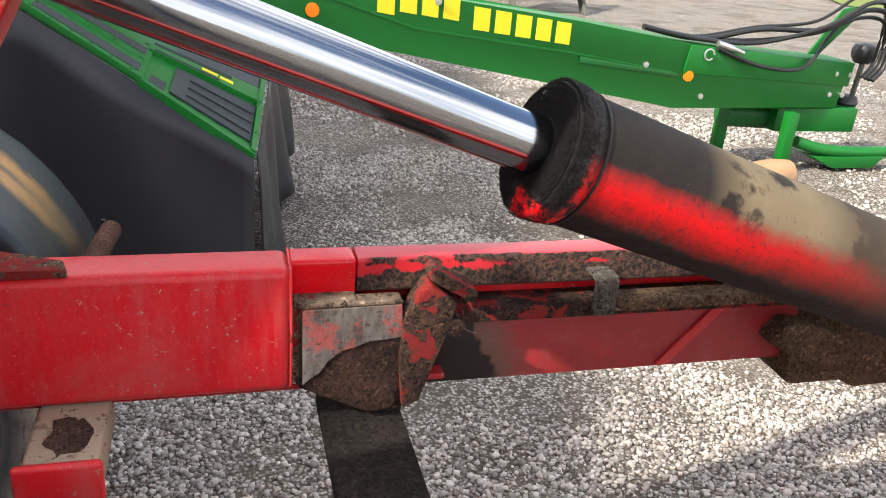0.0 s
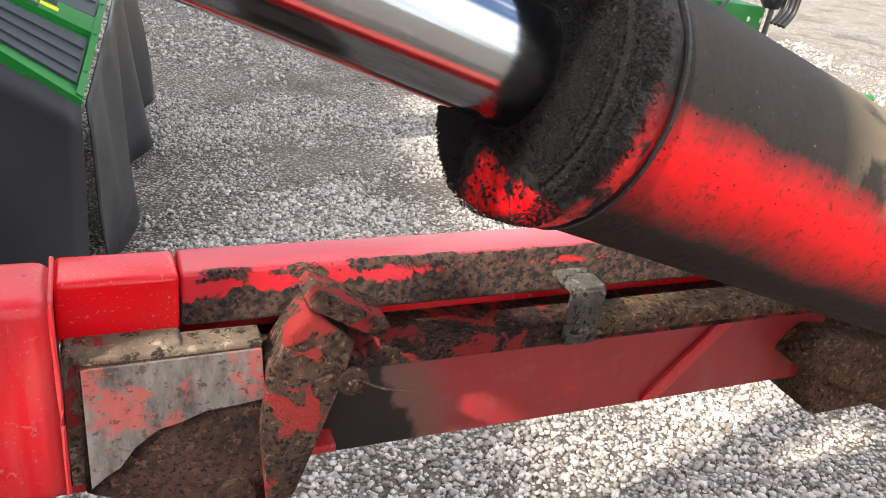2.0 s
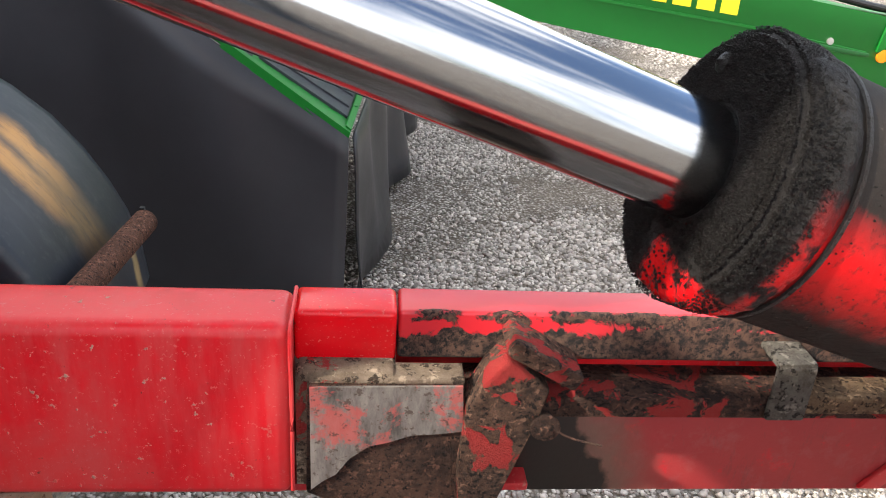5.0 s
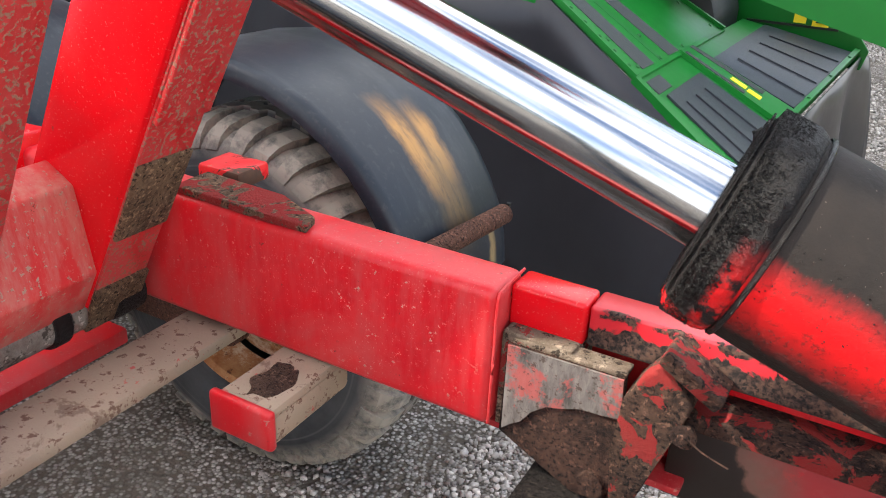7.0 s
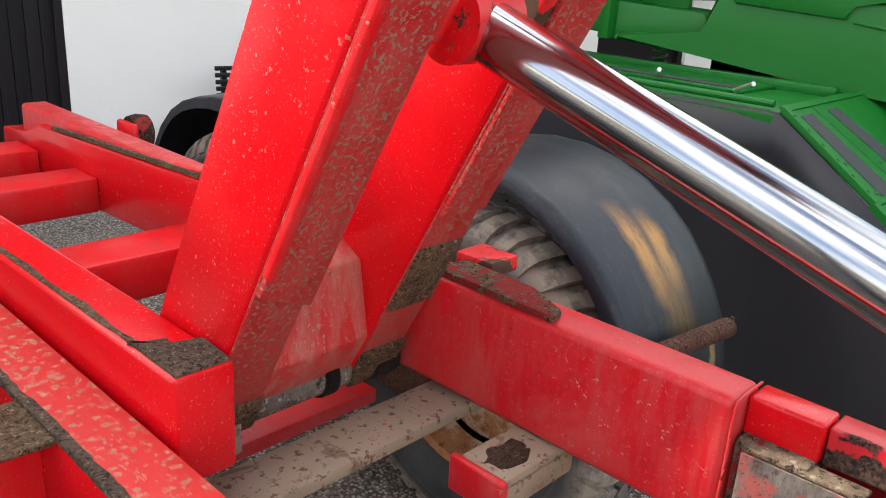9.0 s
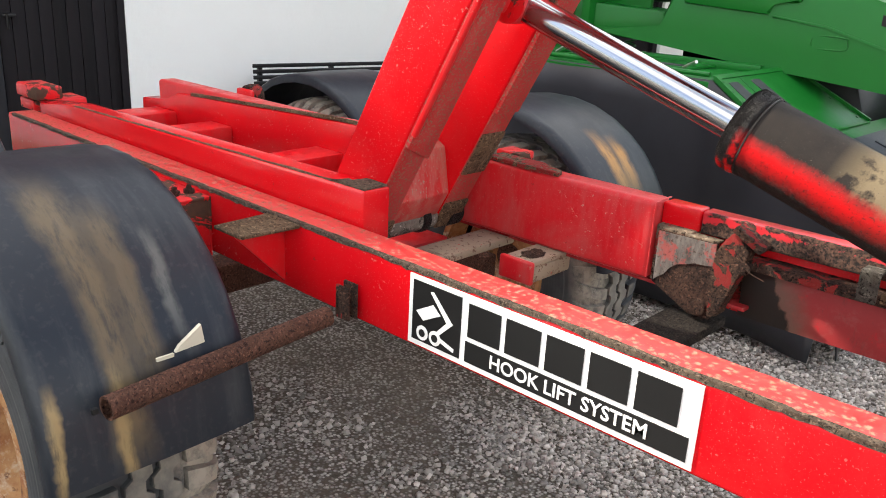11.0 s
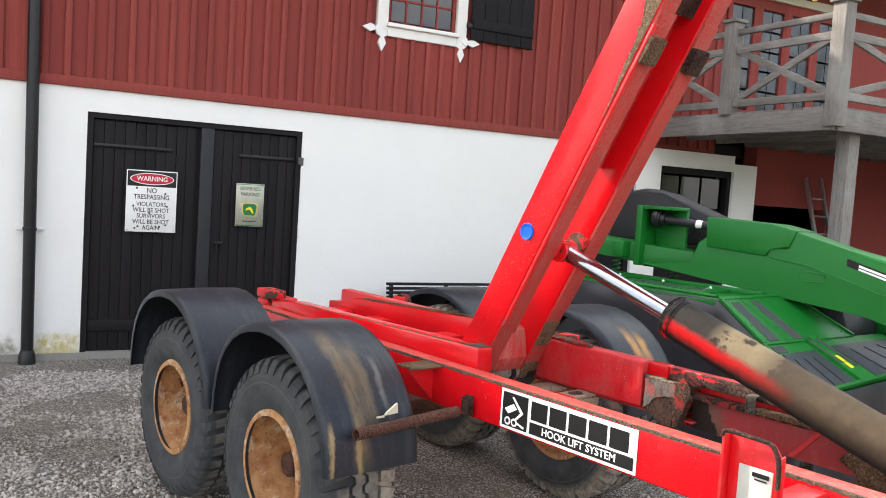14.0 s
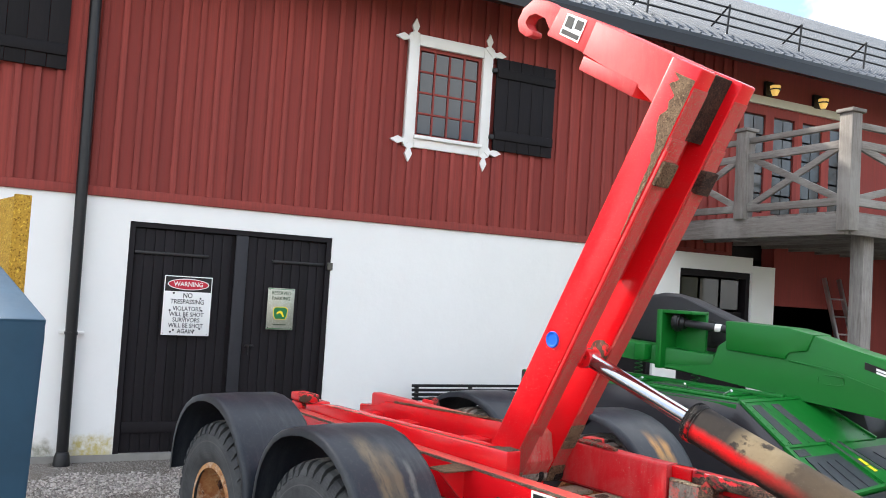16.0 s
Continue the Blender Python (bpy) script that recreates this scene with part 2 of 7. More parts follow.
M_BLACKPL = plain("black_plastic", (0.020, 0.020, 0.022), 0.5, 0, 0.3, 30, 0.15)
M_TREAD = plain("tread_plastic", (0.030, 0.034, 0.040), 0.45, 0, 0.2, 30, 0.15)
M_LOG = plain("sawn_wood", (0.34, 0.20, 0.11), 0.9, 0, 0.3, 12, 0.4)
M_STRIP = plain("worn_black_strip", (0.022, 0.022, 0.026), 0.6, 0, 0.3, 6, 0.1)
M_PALEPLATE = plain("pale_scuffed_plate", (0.46, 0.47, 0.42), 0.55, 0.1, 0.25, 9, 0.15)
M_GREYFILM = plain("faded_black_film", (0.045, 0.047, 0.055), 0.5, 0, 0.3, 40)
M_DULLGREEN = plain("dull_green_film", (0.05, 0.075, 0.045), 0.5, 0, 0.2, 30)
M_GRIP = plain("grip_strip", (0.045, 0.05, 0.05), 0.9, 0, 0.2, 200, 0.4)
M_TARP = plain("black_tarpaulin", (0.024, 0.024, 0.028), 0.36, 0, 0.35, 4, 0.08)
M_HOSE = plain("black_hose", (0.018, 0.018, 0.018), 0.45, 0, 0.2, 40)
M_WHITE = plain("white_paint", (0.78, 0.77, 0.74), 0.5, 0, 0.05, 6, 0.08)
M_WHITEFILM = plain("white_film", (0.80, 0.80, 0.78), 0.4, 0, 0.04, 12)
M_BLACKFILM = plain("black_film", (0.012, 0.012, 0.012), 0.4, 0, 0.2, 12)
M_REDFILM = plain("red_film", (0.50, 0.02, 0.04), 0.4, 0, 0.06, 12)
M_GREENFILM = plain("green_film", (0.02, 0.16, 0.05), 0.4, 0, 0.06, 12)
M_BLUESTEEL = plain("blue_grey_paint", (0.016, 0.050, 0.088), 0.4, 0, 0.25, 7, 0.08)
M_YELLOWSTEEL = rusty("yellow_paint_rusting", (0.52, 0.29, 0.03), (0.60, 0.36, 0.05), 0, 0.5)
M_ROOF = plain("grey_metal_roof", (0.075, 0.090, 0.115), 0.45, 0, 0.2, 3)
M_DARKWOOD = plain("near_black_wood", (0.010, 0.009, 0.009), 0.75, 0, 0.5, 14, 0.2)
M_CREAM = plain("cream_board", (0.50, 0.46, 0.36), 0.6, 0, 0.1, 5)
M_CARWHITE = plain("car_white", (0.78, 0.78, 0.77), 0.2, 0, 0.03, 3, 0, 0.5)
M_CONCRETE = plain("grey_concrete", (0.22, 0.21, 0.19), 0.9, 0, 0.25, 9, 0.3)
M_BARK = plain("bark", (0.20, 0.17, 0.14), 0.9, 0, 0.35, 12, 0.5)
M_SHRUB = plain("spring_shrub_leaf", (0.15, 0.135, 0.050), 0.8, 0, 0.5, 3)
M_CONIFER = plain("conifer_needles", (0.030, 0.045, 0.018), 0.8, 0, 0.5, 2)
M_TWIG = plain("bare_twig", (0.20, 0.16, 0.11), 0.9, 0, 0.3, 3)
M_SCREEN = plain("aluminium", (0.55, 0.56, 0.57), 0.35, 0.9, 0.1, 20)


def make_fender_mat(name, marks):
    """Black moulded plastic; marks are mud wipes: across, half width, low, high, strength."""
    m = Mat(name, 0.40)
    m.b.inputs["Specular IOR Level"].default_value = 0.27
    c = m.mix(m.noise(5, 5), (0.008, 0.011, 0.016), (0.018, 0.022, 0.030))
    scuff = m.ramp(m.noise(4.0, 6, 0.65, m.scaled(0.5, 3.0, 0.5)), 0.52, 0.80)
    c = m.mix(m.math("MULTIPLY", scuff, 0.35), c, (0.10, 0.105, 0.105))
    ay = m.math("ABSOLUTE", m.axis(1))
    sway = m.math("MULTIPLY", m.math("SUBTRACT", m.noise(3.2, 5, 0.6), 0.5), 0.12)
    grain = m.ramp(m.noise(26, 6, 0.7, m.scaled(0.5, 2.0, 0.5)), 0.18, 0.52)
    for y0, half, lo, hi, strength, tint in marks:
        band = m.ramp(m.math("ABSOLUTE", m.math("SUBTRACT", m.math("ADD", ay, sway), y0)), half, half * 0.3)
        tall = m.math("MULTIPLY", m.ramp(m.math("ADD", m.axis(2), sway), lo - 0.05, lo + 0.06), m.ramp(m.math("ADD", m.axis(2), sway), hi + 0.03, hi - 0.03))
        front = m.math("MULTIPLY", m.ramp(m.axis(0), 0.02, 0.2), strength)
        c = m.mix(m.math("MULTIPLY", m.math("MULTIPLY", band, tall), m.math("MULTIPLY", front, grain)), c, tint)
    c = m.mix(m.math("MULTIPLY", m.ramp(m.noise(60, 5), 0.55, 0.8), 0.25), c, (0.09, 0.085, 0.08))
    m.color(c)
    m.rough(m.noise(9, 5), 0.26, 0.52)
    m.bump(m.noise(70, 3), 0.08, 0.002)
    m.bump(m.noise(3, 3), 0.10, 0.02)
    return m.m


def make_tyre_mat():
    m = Mat("dusty_rubber", 0.85)
    x, z = m.axis(0), m.axis(2)
    r = m.math("SQRT", m.math("ADD", m.math("MULTIPLY", x, x), m.math("MULTIPLY", z, z)))
    c = m.mix(m.ramp(m.noise(7, 7), 0.35, 0.75), (0.024, 0.026, 0.029), (0.064, 0.067, 0.068))
    worn = m.math("MULTIPLY", m.ramp(r, 0.518, 0.526), m.ramp(m.noise(11, 6), 0.25, 0.7))
    c = m.mix(worn, c, (0.22, 0.20, 0.165))
    inner = m.math("MULTIPLY", m.math("MULTIPLY", m.ramp(m.axis(1), 0.04, 0.10), m.ramp(r, 0.42, 0.48)), m.ramp(m.noise(18, 7, 0.7), 0.30, 0.55))
    c = m.mix(inner, c, (0.30, 0.265, 0.215))
    ring = m.ramp(m.math("ABSOLUTE", m.math("SUBTRACT", r, 0.405)), 0.004, 0.001)
    c = m.mix(m.math("MULTIPLY", ring, 0.35), c, (0.13, 0.13, 0.12))
    m.color(c)
    m.bump(m.noise(90, 5), 0.25, 0.003)
    m.bump(m.math("SINE", m.math("MULTIPLY", r, 420.0)), 0.12, 0.003)
    return m.m


def make_rim_mat():
    m = Mat("rusty_cream_rim", 0.75)
    c = m.mix(m.ramp(m.noise(8, 7, 0.7), 0.40, 0.62), (0.44, 0.235, 0.095), (0.27, 0.095, 0.028))
    c = m.mix(m.math("MULTIPLY", m.ramp(m.noise(7, 7, 0.75), 0.52, 0.62), 0.85), c, (0.56, 0.44, 0.31))
    c = m.mix(m.ramp(m.noise(30, 6, 0.7), 0.58, 0.66), c, (0.12, 0.045, 0.020))
    m.color(c)
    m.bump(m.noise(60, 5), 0.5, 0.004)
    return m.m


def make_barrel_mat():
    """Greasy cylinder: grime on top and below, a wiped red band along the side."""
    m = Mat("greasy_red_cylinder", 0.5)
    z, x, y = m.axis(2), m.axis(0), m.axis(1)
    wob = m.math("MULTIPLY", m.math("SUBTRACT", m.noise(4.5, 6, 0.65), 0.5), 0.045)
    fine = m.math("MULTIPLY", m.math("SUBTRACT", m.noise(40, 6, 0.75, m.scaled(1, 1, 0.3)), 0.5), 0.024)
    h = m.math("ADD", m.math("ADD", z, wob), fine)
    red = m.math("MULTIPLY", m.ramp(h, 0.030, -0.002), m.ramp(h, -0.052, -0.008))
    red = m.math("MULTIPLY", red, m.ramp(x, 0.66, 0.28))
    speck = m.ramp(m.noise(150, 4, 0.7), 0.55, 0.66)
    red = m.math("MULTIPLY", red, m.math("SUBTRACT", 1.0, m.math("MULTIPLY", speck, 0.6)))
    grime = m.mix(m.noise(30, 6), (0.005, 0.004, 0.0035), (0.022, 0.016, 0.012))
    brown = m.mix(m.noise(18, 6), (0.028, 0.020, 0.012), (0.085, 0.060, 0.034))
    grime = m.mix(m.math("MULTIPLY", m.ramp(x, 0.25, 0.75), m.ramp(h, -0.07, 0.03)), grime, brown)
    dry = m.math("MULTIPLY", m.math("MULTIPLY", m.ramp(x, 0.22, 0.30), m.ramp(x, 0.56, 0.44)), m.ramp(h, 0.0, 0.03))
    patch = m.math("MULTIPLY", dry, m.ramp(m.noise(7, 6, 0.6), 0.47, 0.52))
    grime = m.mix(m.math("MULTIPLY", patch, 0.9), grime, m.mix(m.noise(20, 5), (0.13, 0.095, 0.05), (0.21, 0.165, 0.10)))
    pale = m.ramp(m.noise(300, 2), 0.70, 0.76)
    grime = m.mix(m.math("MULTIPLY", pale, 0.5), grime, (0.22, 0.18, 0.14))
    m.b.inputs["Specular IOR Level"].default_value = 0.25
    m.color(m.mix(red, grime, (0.52, 0.005, 0.007)))
    m.rough(red, 0.75, 0.4)
    m.bump(m.noise(160, 6, 0.7), 0.30, 0.003)
    m.bump(m.math("MULTIPLY", m.ramp(m.noise(60, 6, 0.7), 0.5, 0.7), m.ramp(h, -0.03, -0.06)), 0.8, 0.005)
    return m.m


def make_grease_mat():
    m = Mat("black_grit_grease", 0.38)
    m.b.inputs["Specular IOR Level"].default_value = 0.3
    m.color(m.mix(m.noise(40, 6), (0.0022, 0.002, 0.002), (0.009, 0.007, 0.006)))
    m.bump(m.noise(70, 8, 0.7), 0.6, 0.004)
    m.bump(m.ramp(m.noise(120, 6, 0.75), 0.35, 0.65), 0.8, 0.004)
    return m.m


def make_collar_mat():
    """Black gritty grease, wiped to red paint low on the face and on the rim's edge."""
    m = Mat("grease_over_red", 0.5)
    m.b.inputs["Specular IOR Level"].default_value = 0.3
    z, x, y = m.axis(2), m.axis(0), m.axis(1)
    edge = m.math("MULTIPLY", m.math("SUBTRACT", m.noise(26, 7, 0.75), 0.5), 0.05)
    k = m.ramp(m.math("ADD", z, edge), -0.053, -0.057)
    k = m.math("MULTIPLY", k, m.ramp(m.math("ADD", y, edge), 0.002, -0.006))
    k = m.math("MULTIPLY", k, m.ramp(m.noise(55, 6, 0.75, dist=0.4), 0.60, 0.55))
    k = m.math("MULTIPLY", k, m.ramp(m.math("ADD", y, edge), -0.072, -0.060))
    rim = m.math("MULTIPLY", m.math("MULTIPLY", m.ramp(x, 0.022, 0.030), m.ramp(m.math("ADD", z, edge), 0.03, -0.01)), m.ramp(m.noise(60, 5, 0.7), 0.40, 0.55))
    k = m.math("MAXIMUM", k, m.math("MULTIPLY", rim, 0.8))
    grime = m.mix(m.noise(40, 6), (0.003, 0.0026, 0.0026), (0.010, 0.008, 0.007))
    m.color(m.mix(k, grime, (0.60, 0.005, 0.008)))
    m.rough(k, 0.62, 0.25)
    m.bump(m.noise(70, 8, 0.7), 0.6, 0.004)
    m.bump(m.math("MULTIPLY", m.ramp(m.noise(120, 6, 0.75), 0.35, 0.65), m.math("SUBTRACT", 1.0, k)), 0.8, 0.004)
    return m.m


def make_side_plate_mat():
    """Faded red side plate with a black oil stain and its dried pale fringe."""
    m = Mat("faded_red_oil_stained", 0.55)
    c = m.mix(m.noise(5, 6, 0.65), (0.24, 0.010, 0.014), (0.34, 0.036, 0.036))
    c = m.mix(m.math("MULTIPLY", m.ramp(m.noise(20, 7, 0.75), 0.58, 0.62), 0.8), c, (0.42, 0.010, 0.016))
    c = m.mix(m.math("MULTIPLY", m.ramp(m.noise(34, 6, 0.75, m.scaled(1, 1, 0.25)), 0.56, 0.70), 0.6), c, (0.10, 0.030, 0.026))
    c = m.mix(m.math("MULTIPLY", m.ramp(m.noise(16, 6, 0.7), 0.52, 0.7), 0.6), c, (0.30, 0.095, 0.085))
    u = m.math("ADD", m.axis(0), m.math("MULTIPLY", m.math("SUBTRACT", m.noise(13, 5, 0.6), 0.5), 0.10))
    v = m.math("MULTIPLY", m.math("SUBTRACT", m.axis(2), 0.84), -0.45)
    u = m.math("SUBTRACT", u, v)
    c = m.mix(m.math("MULTIPLY", m.ramp(u, 0.955, 0.88), 0.85), c, (0.13, 0.085, 0.060))
    c = m.mix(m.ramp(u, 0.872, 0.862), c, (0.016, 0.011, 0.008))
    m.color(c)
    m.bump(m.noise(90, 5), 0.2, 0.003)
    return m.m


def make_rail_top_mat():
    """Rail top: red paint under pale pink dust and ringed mud spots."""
    m = Mat("spotted_red_rail_top", 0.55)
    c = m.mix(m.noise(30, 6), (0.58, 0.010, 0.012), (0.50, 0.055, 0.048))
    cell = m.node("ShaderNodeTexVoronoi")
    cell.inputs["Scale"].default_value = 78
    warp = m.node("ShaderNodeMixRGB")
    warp.blend_type = "ADD"
    warp.inputs["Fac"].default_value = 0.02
    grain = m.node("ShaderNodeTexNoise")
    grain.inputs["Scale"].default_value = 60
    m.link(m.co, warp.inputs["Color1"])
    m.link(grain.outputs["Color"], warp.inputs["Color2"])
    m.link(warp.outputs["Color"], cell.inputs["Vector"])
    sep = m.node("ShaderNodeSeparateColor")
    m.link(cell.outputs["Color"], sep.inputs[0])
    size = m.math("ADD", m.math("MULTIPLY", sep.outputs[0], 0.40), 0.14)
    spot = m.ramp(m.math("SUBTRACT", size, cell.outputs["Distance"]), 0.0, 0.05)
    core = m.ramp(m.math("SUBTRACT", size, cell.outputs["Distance"]), 0.13, 0.20)
    c = m.mix(m.math("MULTIPLY", spot, 0.85), c, (0.48, 0.22, 0.15))
    c = m.mix(m.math("MULTIPLY", core, sep.outputs[1]), c, (0.24, 0.15, 0.08))
    m.color(c)
    m.rough(spot, 0.4, 0.85)
    m.bump(spot, 0.4, 0.002)
    return m.m


def make_ground_mat():
    m = Mat("gravel_ground", 0.95)
    cell = m.voro(75, "Color")
    sep = m.node("ShaderNodeSeparateColor")
    m.link(cell, sep.inputs[0])
    stone = m.mix(sep.outputs[0], (0.13, 0.115, 0.100), (0.54, 0.495, 0.445))
    soil = m.mix(m.noise(14, 6), (0.045, 0.036, 0.028), (0.120, 0.096, 0.070))
    bare = m.math("MULTIPLY", m.ramp(m.noise(1.5, 7, 0.68), 0.50, 0.60), m.ramp(m.axis(0), -2.2, 0.2))
    gap = m.ramp(m.voro(75), 0.62, 0.36)
    c = m.mix(gap, soil, stone)
    c = m.mix(m.math("MULTIPLY", bare, m.ramp(sep.outputs[1], 0.1, 0.4)), c, soil)
    c = m.mix(m.math("MULTIPLY", m.ramp(m.noise(0.9, 4), 0.45, 0.65), 0.25), c, (0.22, 0.175, 0.125))
    m.color(c)
    m.bump(m.math("SUBTRACT", 1.0, m.voro(75)), 1.0, 0.012)
    m.bump(m.noise(120, 5), 0.5, 0.005)
    return m.m


def make_stone_mat():
    m = Mat("crushed_stone", 0.85)
    c = m.mix(m.island(), (0.13, 0.116, 0.104), (0.64, 0.59, 0.535))
    c = m.mix(m.math("MULTIPLY", m.ramp(m.noise(80, 5), 0.35, 0.8), 0.5), c, (0.28, 0.230, 0.185))
    m.color(c)
    m.bump(m.noise(260, 4), 0.4, 0.003)
    return m.m


def make_plaster_mat():
    m = Mat("white_plaster", 0.9)
    z = m.axis(2)
    c = m.mix(m.noise(1.2, 6), (0.74, 0.74, 0.71), (0.82, 0.82, 0.80))
    damp = m.math("MULTIPLY", m.ramp(m.math("ADD", z, m.math("MULTIPLY", m.noise(2.6, 6, 0.7), 0.6)), 0.56, 0.36), m.ramp(m.noise(1.4, 4), 0.42, 0.58))
    c = m.mix(m.math("MULTIPLY", damp, 0.85), c, m.mix(m.noise(6, 5), (0.48, 0.41, 0.24), (0.27, 0.26, 0.21)))
    edge = m.math("MULTIPLY", m.math("SUBTRACT", m.noise(5, 6, 0.7), 0.5), 0.28)
    for s0, half, top, tint in ((-0.22, 0.24, 0.20, (0.50, 0.42, 0.16)), (-0.74, 0.20, 0.16, (0.26, 0.255, 0.20))):
        across = m.ramp(m.math("ADD", m.math("ABSOLUTE", m.math("SUBTRACT", m.axis(0), s0)), edge), half, half - 0.08)
        low = m.ramp(m.math("ADD", z, edge), top, top - 0.10)
        c = m.mix(m.math("MULTIPLY", m.math("MULTIPLY", across, low), m.ramp(m.noise(16, 5), 0.3, 0.6)), c, tint)
    m.color(c)
    m.bump(m.noise(7, 6), 0.25, 0.02)
    m.bump(m.noise(130, 4), 0.2, 0.003)
    return m.m


def make_board_mat():
    m = Mat("falu_red_boards", 0.9)
    c = m.mix(m.random(), (0.22, 0.033, 0.026), (0.31, 0.052, 0.040))
    c = m.mix(m.ramp(m.noise(6, 8, 0.7, m.scaled(5, 5, 0.25)), 0.35, 0.75), c, (0.17, 0.035, 0.028))
    m.color(c)
    m.bump(m.noise(14, 8, 0.7, m.scaled(8, 8, 0.3)), 0.3, 0.005)
    return m.m


def make_greywood_mat(name="weathered_grey_wood", grain=(0.5, 0.5, 7)):
    m = Mat(name, 0.9)
    c = m.mix(m.random(), (0.15, 0.135, 0.12), (0.24, 0.22, 0.20))
    c = m.mix(m.ramp(m.noise(7, 8, 0.75, m.scaled(*grain)), 0.40, 0.75), c, (0.085, 0.074, 0.065))
    c = m.mix(m.math("MULTIPLY", m.ramp(m.noise(2, 4), 0.5, 0.7), 0.5), c, (0.30, 0.29, 0.27))
    m.color(c)
    m.bump(m.noise(9, 8, 0.7, m.scaled(*grain)), 0.35, 0.004)
    return m.m


def make_door_mat():
    m = Mat("black_door_boards", 0.65)
    m.b.inputs["Specular IOR Level"].default_value = 0.22
    c = m.mix(m.random(), (0.005, 0.004, 0.005), (0.010, 0.008, 0.010))
    c = m.mix(m.ramp(m.noise(8, 8, 0.7, m.scaled(6, 6, 0.3)), 0.5, 0.8), c, (0.016, 0.013, 0.014))
    m.color(c)
    m.bump(m.noise(20, 8, 0.7, m.scaled(8, 8, 0.3)), 0.25, 0.004)
    return m.m


def make_lawn_mat():
    m = Mat("lawn", 0.9)
    c = m.mix(m.noise(0.25, 6), (0.10, 0.15, 0.025), (0.19, 0.20, 0.04))
    m.color(m.mix(m.noise(9, 6), c, (0.09, 0.13, 0.02)))
    m.bump(m.noise(40, 6), 0.5, 0.03)
    return m.m


def make_glass_mat():
    m = Mat("window_glass", 0.03, 0.0, (0.03, 0.035, 0.04))
    m.b.inputs["Specular IOR Level"].default_value = 0.5
    return m.m


def make_tread_plate_mat():
    m = Mat("diamond_plate_sign", 0.35, 0.5)
    c = m.mix(m.ramp(m.voro(70), 0.2, 0.45), (0.52, 0.53, 0.46), (0.36, 0.37, 0.30))
    m.color(c)
    m.bump(m.voro(70), 0.4, 0.003)
    return m.m


MUD, CHALK = (0.27, 0.19, 0.085), (0.22, 0.22, 0.19)
M_FENDER_NEAR = make_fender_mat("black_mudguard_plastic_streaked", ((1.10, 0.06, 0.18, 0.66, 0.36, MUD), (1.02, 0.045, 0.30, 0.62, 0.30, MUD), (0.93, 0.02, 0.36, 0.56, 0.35, CHALK), (1.12, 0.022, 0.10, 0.34, 0.8, MUD), (1.255, 0.014, 0.12, 0.34, 0.9, MUD)))
M_FENDER_FAR = make_fender_mat("black_mudguard_plastic_wiped", ((1.035, 0.045, 0.44, 0.565, 1.0, (0.36, 0.18, 0.045)), (0.95, 0.050, 0.42, 0.58, 1.0, (0.36, 0.18, 0.045)), (0.99, 0.085, 0.28, 0.50, 0.4, (0.26, 0.155, 0.05)), (1.13, 0.02, 0.12, 0.28, 0.8, MUD)))
M_FENDER_PLAIN = make_fender_mat("black_mudguard_plastic_plain", ())
M_TYRE, M_RIM = make_tyre_mat(), make_rim_mat()
M_SIDE, M_RAILTOP = make_side_plate_mat(), make_rail_top_mat()
M_BARREL, M_GREASE, M_COLLAR = make_barrel_mat(), make_grease_mat(), make_collar_mat()
M_GROUND, M_STONE, M_PLASTER = make_ground_mat(), make_stone_mat(), make_plaster_mat()
M_BOARD, M_GREYWOOD, M_DOOR, M_LAWN = make_board_mat(), make_greywood_mat(), make_door_mat(), make_lawn_mat()
M_GREYPOST = make_greywood_mat("weathered_grey_post", (7, 7, 0.5))
M_GLASS, M_TREADPLATE = make_glass_mat(), make_tread_plate_mat()

# ---- building helpers ----
def finish(bm, smooth=None):
    bmesh.ops.recalc_face_normals(bm, faces=bm.faces)
    if smooth is not None:
        for f in bm.faces:
            f.smooth = True
        for e in bm.edges:
            if len(e.link_faces) == 2 and e.calc_face_angle(0) > radians(smooth):
                e.smooth = False
    return bm


def mesh_of(bm, material):
    me = bpy.data.meshes.new("mesh")
    bm.to_mesh(me)
    bm.free()
    me.materials.append(material)
    return me


def part(name, bm, material, parent=None, label=""):
    """Links a bmesh as one mesh object under a thing or a part."""
    ob = new(name, mesh_of(bm, material))
    if parent is not None:
        ob.parent = parent
        ob.matrix_parent_inverse = Matrix.Translation(parent.location).inverted() if parent.type == "EMPTY" else Matrix.Identity(4)
    if label:
        ob["label"] = label
    return ob


def thing(name, label, category, at=(0, 0, 0), group="", kind=""):
    ob = new(name)
    ob.location = at
    ob.empty_display_size = 0.1
    return tagged(ob, label, category, group, kind)


def box(x0, x1, y0, y1, z0, z1, bevel=0.0, m=None, seg=2, bm=None):
    own = bmesh.new()
    bmesh.ops.create_cube(own, size=1)
    for v in own.verts:
        v.co = Vector(((x0 + x1) / 2 + v.co.x * (x1 - x0), (y0 + y1) / 2 + v.co.y * (y1 - y0), (z0 + z1) / 2 + v.co.z * (z1 - z0)))
    if bevel:
        bmesh.ops.bevel(own, geom=own.edges[:], offset=bevel, segments=seg, affect="EDGES", profile=0.5)
    if m is not None:
        own.transform(m)
    finish(own, 35)
    if bm is not None:
        me = bpy.data.meshes.new("tmp")
        own.to_mesh(me)
        own.free()
        bm.from_mesh(me)
        bpy.data.meshes.remove(me)
        return bm
    return own


